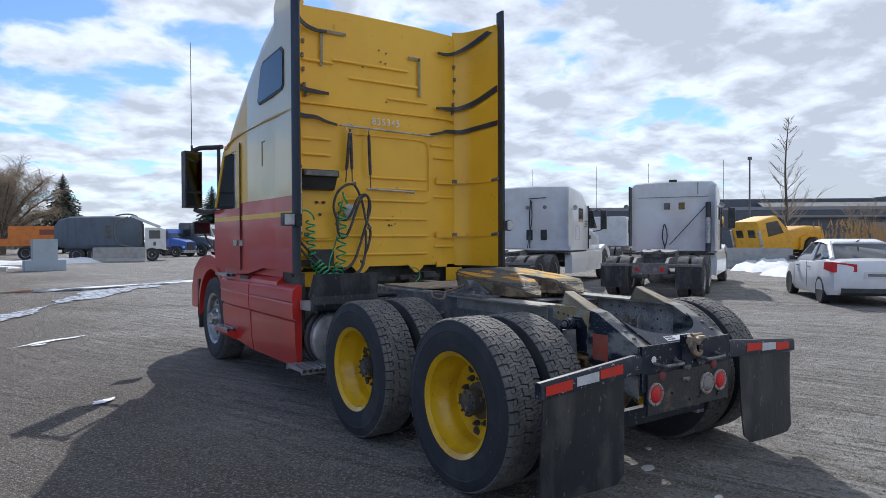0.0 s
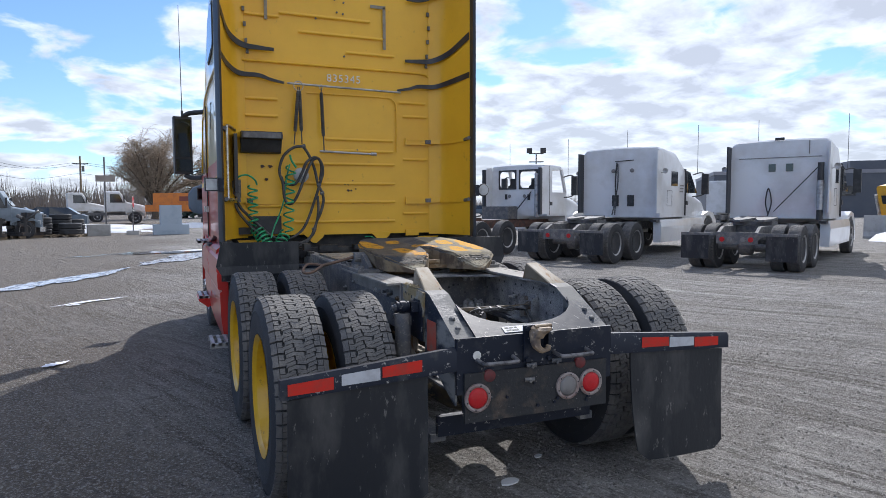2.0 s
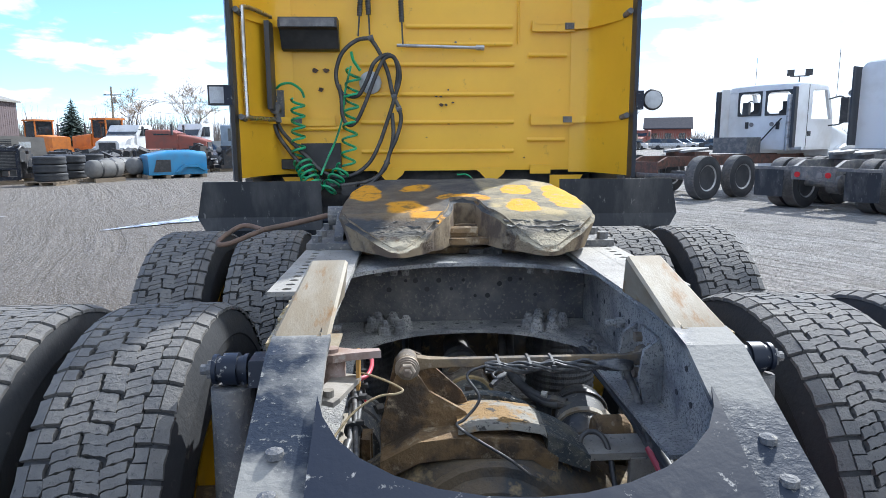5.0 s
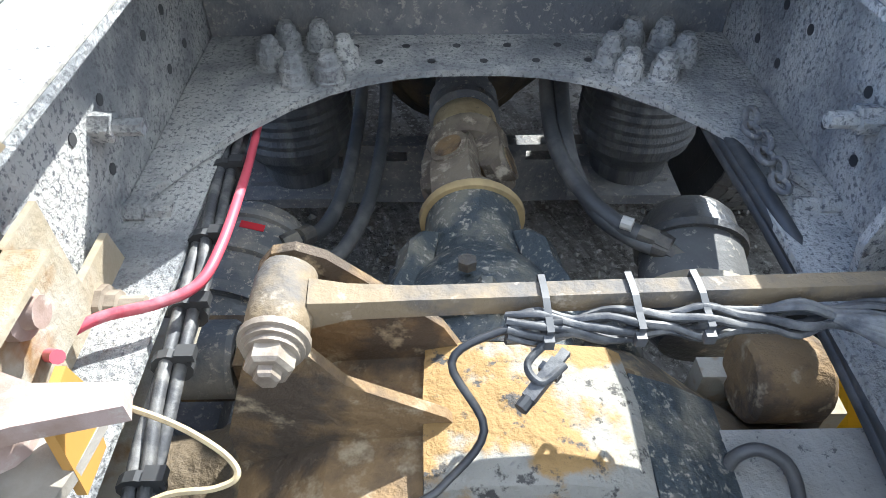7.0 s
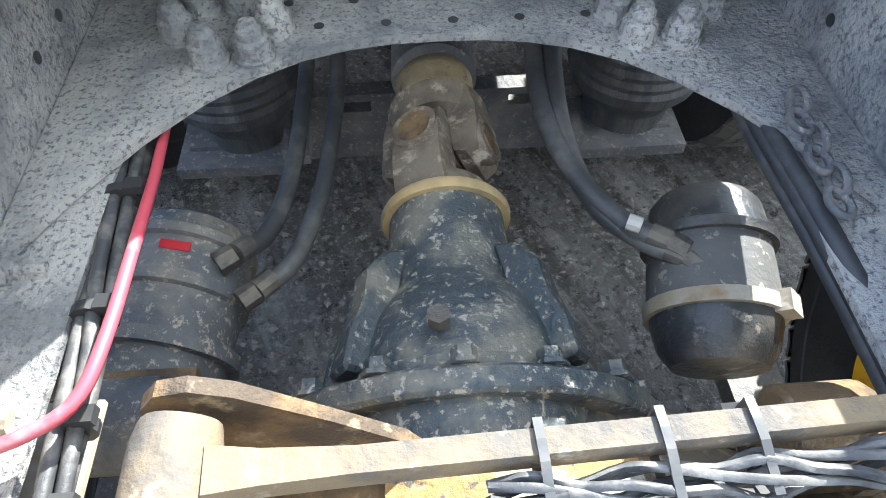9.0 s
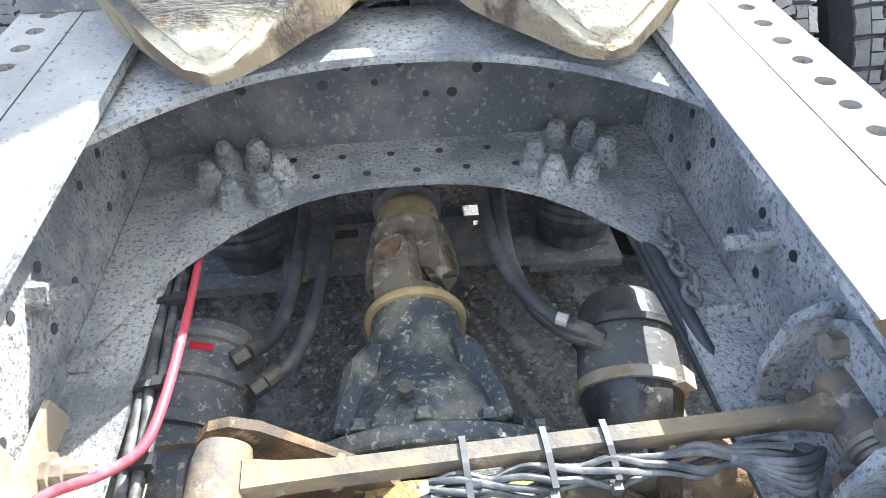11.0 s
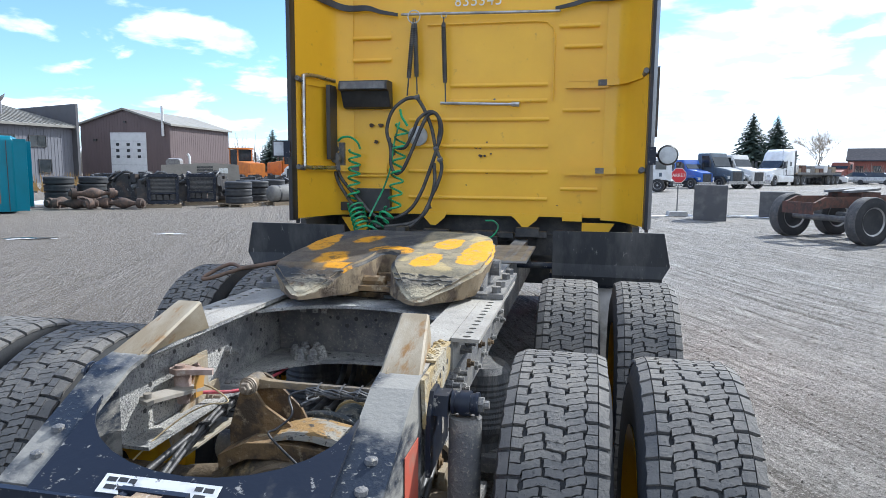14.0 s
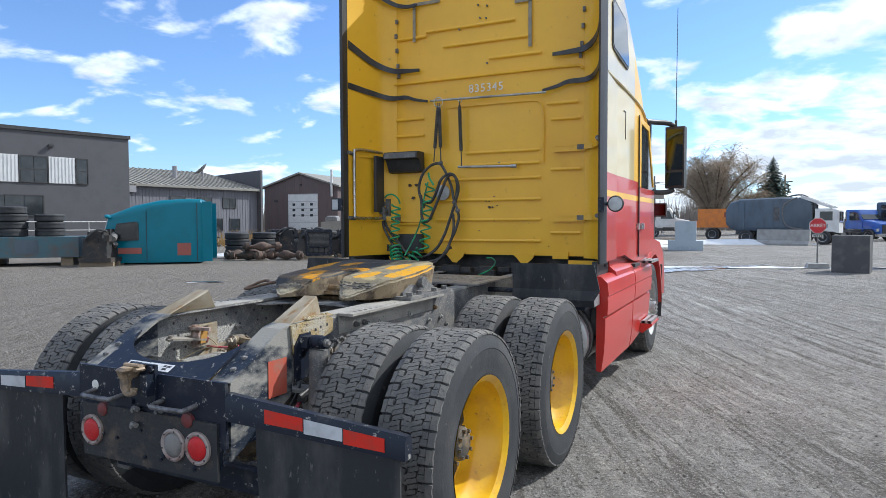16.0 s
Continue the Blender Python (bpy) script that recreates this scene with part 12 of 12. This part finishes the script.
# far belt of leafless woods
bm = M()
rnd = random.Random(23)
for k in range(2600):
    az = rnd.uniform(-50, 80)
    r_ = rnd.uniform(120, 190)
    if 28 < az < 80:
        r_ += 60
    c = Vector((r_ * math.sin(radians(az)), r_ * math.cos(radians(az)), 0))
    h = 2.5 + 3.0 * abs(noise.noise(c * 0.03)) + rnd.uniform(0, 2.0)
    h *= 1.55 if az < 2 else 0.6 if az < 30 else 1.0
    for j in range(9):
        b = c + Vector((rnd.uniform(-1.2, 1.2), rnd.uniform(-1.2, 1.2), 0))
        t = b + Vector((rnd.uniform(-1.4, 1.4), rnd.uniform(-1.4, 1.4), h * rnd.uniform(0.6, 1.0)))
        s = Vector((rnd.uniform(0.03, 0.13), rnd.uniform(-0.08, 0.08), 0))
        bm.faces.new([bm.verts.new(p) for p in (b - s, b + s, t)])
solo("far_woods", bm, TREELINE, "belt of leafless woods along the horizon", "woods", kind="stuff")
bm = M()
for k in range(3600):
    c = Vector((rnd.uniform(27, 46), rnd.uniform(2.0, 12.5), 0))
    h = rnd.uniform(1.2, 2.3)
    t = c + Vector((rnd.uniform(-0.3, 0.3), rnd.uniform(-0.3, 0.3), h))
    s = Vector((0.014, -0.014, 0))
    bm.faces.new([bm.verts.new(p) for p in (c - s, c + s, t)])
    e = t + Vector((rnd.uniform(-0.12, 0.12), rnd.uniform(-0.12, 0.12), 0.12))
    bm.faces.new([bm.verts.new(p) for p in (t - Vector((0.025, -0.025, 0.22)), t + Vector((0.025, -0.025, -0.22)), e)])
solo("dry_reeds", bm, REED, "tall dry ochre reeds behind the white sedan", "reeds", kind="stuff")
bm = M()
for k in range(260):
    c = Vector((rnd.uniform(-33.5, -25), rnd.uniform(30, 36), 0))
    t = c + Vector((rnd.uniform(-0.3, 0.3), rnd.uniform(-0.3, 0.3), rnd.uniform(0.5, 1.2)))
    s = Vector((0.04, 0.03, 0))
    bm.faces.new([bm.verts.new(p) for p in (c - s, c + s, t)])
solo("dry_reeds", bm, REED, "dry ochre weeds before the buildings", "reeds", kind="stuff")


def lamp_pole(at, height, turn, twin=False):
    v = thing("light_pole", "tall slim yard light pole", "light pole", "light poles", at=at, turn=turn)
    bm = M()
    rod(bm, (0, 0, 0), (0, 0, height), 0.11, 0.07, seg=8)
    part("pole", bm, DARK_DUST, v)
    bm = M()
    if twin:
        for z in (height, height - 0.9):
            box(bm, (-0.8, -0.06, z - 0.06), (0.8, 0.06, z + 0.06))
    else:
        box(bm, (-0.6, -0.2, height), (0.6, 0.2, height + 0.2))
    part("lamp_arm", bm, DARK_DUST, v)
    if twin:
        for x in (-0.75, 0.75):
            bm = M()
            box(bm, (x - 0.3, -0.2, height + 0.06), (x + 0.3, 0.25, height + 0.6))
            part("floodlight", bm, PLASTIC, v)
    return v


lamp_pole((60.5, 35.0, 0), 9.5, 30)
lamp_pole((36.2, 60.0, 0), 7.1, -30, True)


def utility_pole(at, height):
    v = thing("utility_pole", "wooden utility pole with a cross arm", "utility pole", "utility poles", at=at)
    bm = M()
    rod(bm, (0, 0, 0), (0, 0, height), 0.14, 0.10, seg=8)
    part("pole", bm, WOOD, v)
    bm = M()
    box(bm, (-0.9, -0.06, height - 1.0), (0.9, 0.06, height - 0.88))
    rod(bm, (0.3, 0, height - 1.9), (0.3, 0, height - 1.2), 0.16, seg=8)
    part("cross_arm", bm, DARK_DUST, v)
    return v


POLES = [(-34.0, 78.0), (-21.0, 84.0), (-11.0, 90.0), (5.0, 96.0)]
for p in POLES:
    utility_pole((*p, 0), 7.7)
for (xa, ya), (xb, yb) in zip(POLES, POLES[1:]):
    bm = M()
    for dx, z in ((-0.8, 6.85), (0.8, 6.85), (0.0, 5.6)):
        tube(bm, [(xa + dx, ya, z), ((xa + xb) / 2 + dx, (ya + yb) / 2, z - 0.9), (xb + dx, yb, z)], 0.022, 4, 5)
    solo("overhead_cable", bm, PLASTIC, "sagging black overhead cables between utility poles", "cable", kind="stuff")
bs = thing("billboard", "small grey billboard on a pole", "billboard", at=(-5.9, 56.0, 0), turn=10)
bm = M()
rod(bm, (0, 0, 0), (0, 0, 5.4), 0.06, seg=8)
part("pole", bm, DARK_DUST, bs)
bm = M()
box(bm, (-0.65, -0.06, 3.45), (0.75, 0.06, 3.95))
part("board", bm, mat("faded_board", (0.30, 0.27, 0.24), 0.7, second=(0.25, 0.22, 0.2), scale=2), bs)

# ---- meltwater, snow and loose stones ----
def blob(cx, cy, rx, ry, z, seed, turn=0.0, n=40, rough=0.28):
    pts = []
    ct, st = math.cos(turn), math.sin(turn)
    for i in range(n):
        a = 2 * math.pi * i / n
        k = 1 + rough * noise.noise(Vector((math.cos(a) * 2.2 + seed, math.sin(a) * 2.2, seed))) + 0.12 * noise.noise(Vector((math.cos(a) * 7 + seed, math.sin(a) * 7, seed)))
        x, y = rx * k * math.cos(a), ry * k * math.sin(a)
        pts.append((cx + x * ct - y * st, cy + x * st + y * ct))
    return pts


rnd = random.Random(61)
for i, (cx, cy, rx, ry, tn) in enumerate(((-0.8, 20.5, 4.5, 0.8, 0.35), (3.8, 22.6, 4.8, 0.7, 0.05), (8.5, 21.8, 2.2, 0.45, -0.1), (-10.5, 10.5, 0.6, 0.28, 0.3))):
    for k in range(9):
        u, w_ = rnd.uniform(-0.85, 0.85), rnd.uniform(-0.6, 0.6)
        x, y = cx + rx * u * math.cos(tn) - ry * w_ * math.sin(tn), cy + rx * u * math.sin(tn) + ry * w_ * math.cos(tn)
        size = rnd.uniform(0.16, 0.45) * (1 - 0.5 * abs(u))
        bm = M()
        bm.faces.new([bm.verts.new((px, py, 0.018 + 0.0006 * k)) for px, py in blob(x, y, rx * size, ry * size * 1.1, 0, i * 3.1 + k, tn + rnd.uniform(-0.15, 0.15), rough=0.75)])
        solo("meltwater_puddle", bm, WATER if k % 3 else SNOW, "shallow icy meltwater puddle on the gravel" if k % 3 else "thin patch of slush on the gravel", "puddle", "puddles", "structure")


def ice_strip(line, width, seed, material, z=0.02, label="long ragged strip of icy meltwater on the gravel", taper=0.75):
    """A ragged strip along a line, broken by gaps in its edges."""
    pts = [Vector((x, y, 0)) for x, y in line]
    n = 60
    left, right = [], []
    for i in range(n + 1):
        u = i / n * (len(pts) - 1)
        k = min(int(u), len(pts) - 2)
        p, d = pts[k].lerp(pts[k + 1], u - k), (pts[k + 1] - pts[k]).normalized()
        side = Vector((-d.y, d.x, 0))
        full = width * 0.5 * min(1.0, (1 - abs(2 * i / n - 1)) / taper + 0.08)
        q = u * 2.1 + seed
        a = full * (1 + 0.55 * noise.noise(Vector((q, 0, seed))) + 0.45 * noise.noise(Vector((q * 4, 3, seed))) + 0.25 * noise.noise(Vector((q * 11, 6, seed))))
        b = full * (1 + 0.55 * noise.noise(Vector((q, 9, seed))) + 0.45 * noise.noise(Vector((q * 4, 12, seed))) + 0.25 * noise.noise(Vector((q * 11, 15, seed))))
        p = p + side * full * 0.8 * noise.noise(Vector((q * 0.9, 21, seed)))
        left.append(p + side * max(a, 0.01))
        right.append(p - side * max(b, 0.01))
    bm = M()
    lv, rv = [bm.verts.new((p.x, p.y, z)) for p in left], [bm.verts.new((p.x, p.y, z)) for p in right]
    for i in range(n):
        bm.faces.new((lv[i], rv[i], rv[i + 1], lv[i + 1]))
    solo("meltwater_puddle", bm, material, label, "puddle", "puddles", "structure")


# whitish base: ice, with the mirrored sky put into its colour
ICE = mat("ice_with_sky_sheen", (0.50, 0.52, 0.54), 0.25, second=(0.20, 0.185, 0.165), scale=3.0, mixing=(0.49, 0.56), third=(0.26, 0.24, 0.22), scale3=11, mixing3=(0.53, 0.60), stretch=(2, 1, 1), bump=0.2, bump_scale=20)
ice_strip(((-5.15, 9.95), (-4.05, 11.5), (-3.3, 12.9), (-2.45, 14.9)), 0.60, 3.3, ICE)
ice_strip(((-2.3, 15.3), (-1.7, 16.4), (-0.95, 18.1), (0.7, 20.8), (2.6, 23.6)), 0.95, 8.1, ICE, 0.022)
ice_strip(((-3.25, 8.40), (-2.75, 8.85), (-2.25, 9.15)), 0.13, 1.9, SNOW, 0.02, "thin patch of slush on the gravel")
ice_strip(((-3.05, 8.42), (-2.85, 8.55)), 0.10, 4.4, SNOW, 0.021, "thin patch of slush on the gravel")
ice_strip(((-2.75, 4.22), (-2.55, 4.42)), 0.12, 6.2, SNOW, 0.02, "thin patch of slush on the gravel")

ice_strip(((-8.75, 11.95), (-8.35, 12.15), (-7.95, 12.2)), 0.16, 7.7, SNOW, 0.021, "thin patch of slush on the gravel")


def snow_bank(cx, cy, rx, ry, h, seed, turn=0.0):
    bm = M()
    rings = []
    for k, f in enumerate((1.0, 0.85, 0.6, 0.3)):
        pts = blob(cx, cy, rx * f, ry * f, 0, seed, turn, 36)
        rings.append([bm.verts.new((x, y, (h * (1 - f * f) ** 0.8 * (0.8 + 0.5 * noise.noise(Vector((x, y, seed))))) + (0.0 if k else -0.02))) for x, y in pts])
    for a, b in zip(rings, rings[1:]):
        for k in range(36):
            bm.faces.new((a[k], a[(k + 1) % 36], b[(k + 1) % 36], b[k]))
    bm.faces.new(rings[-1])
    return solo("snow_bank", bm, SNOW, "low bank of dirty melting snow", "snow", "snow banks", smooth=180)


for i, q in enumerate(((29.0, 15.5, 5.5, 1.6, 0.7, 0.4), (23.0, 11.5, 2.2, 0.9, 0.35, 0.5), (-8.0, 46.0, 7.0, 1.6, 0.4, 0.0), (0.0, 46.5, 6.0, 1.3, 0.35, 0.1), (-19.6, 21.5, 1.6, 0.7, 0.25, 0.6), (-20.3, 15.0, 1.0, 0.5, 0.12, 0.3), (-5.0, 39.5, 3.0, 0.8, 0.25, 0.0))):
    snow_bank(q[0], q[1], q[2], q[3], q[4], i * 1.7 + 0.5, q[5])
bm = M()
rnd = random.Random(99)
def pebble(bm, c, r):
    vs = []
    for d in ((1, 0, 0), (0, 1, 0), (-1, 0, 0), (0, -1, 0)):
        vs.append(bm.verts.new(c + Vector(d) * r * rnd.uniform(0.6, 1.2)))
    t = bm.verts.new(c + Vector((rnd.uniform(-0.2, 0.2) * r, rnd.uniform(-0.2, 0.2) * r, r * rnd.uniform(0.5, 0.9))))
    for i in range(4):
        bm.faces.new((vs[i], vs[(i + 1) % 4], t))
for k in range(9000):
    a, d = rnd.uniform(0, 2 * math.pi), abs(rnd.gauss(0, 5.0)) + 0.4
    x, y = d * math.cos(a), 1.0 + d * math.sin(a)
    pebble(bm, Vector((x, y, 0.0)), rnd.uniform(0.004, 0.014) * (1.0 + 0.06 * d))
solo("loose_stones", bm, mat("loose_stone", (0.25, 0.235, 0.21), 0.9, second=(0.13, 0.12, 0.11), scale=9, mixing=(0.4, 0.6)), "loose grit and small stones on the yard", "gravel", kind="stuff")
for x, y, r_ in ((0.02, 0.3, 0.06), (-0.05, -0.25, 0.035), (0.35, 0.55, 0.03)):
    bm = M()
    prism(bm, blob(x, y, r_, r_ * 0.6, 0, x * 9 + 2, 0.4, 10), 0.004, 0.012, "z")
    solo("litter_scrap", bm, OFFWHITE, "small pale scrap of litter under the truck", "litter", "litter scraps")
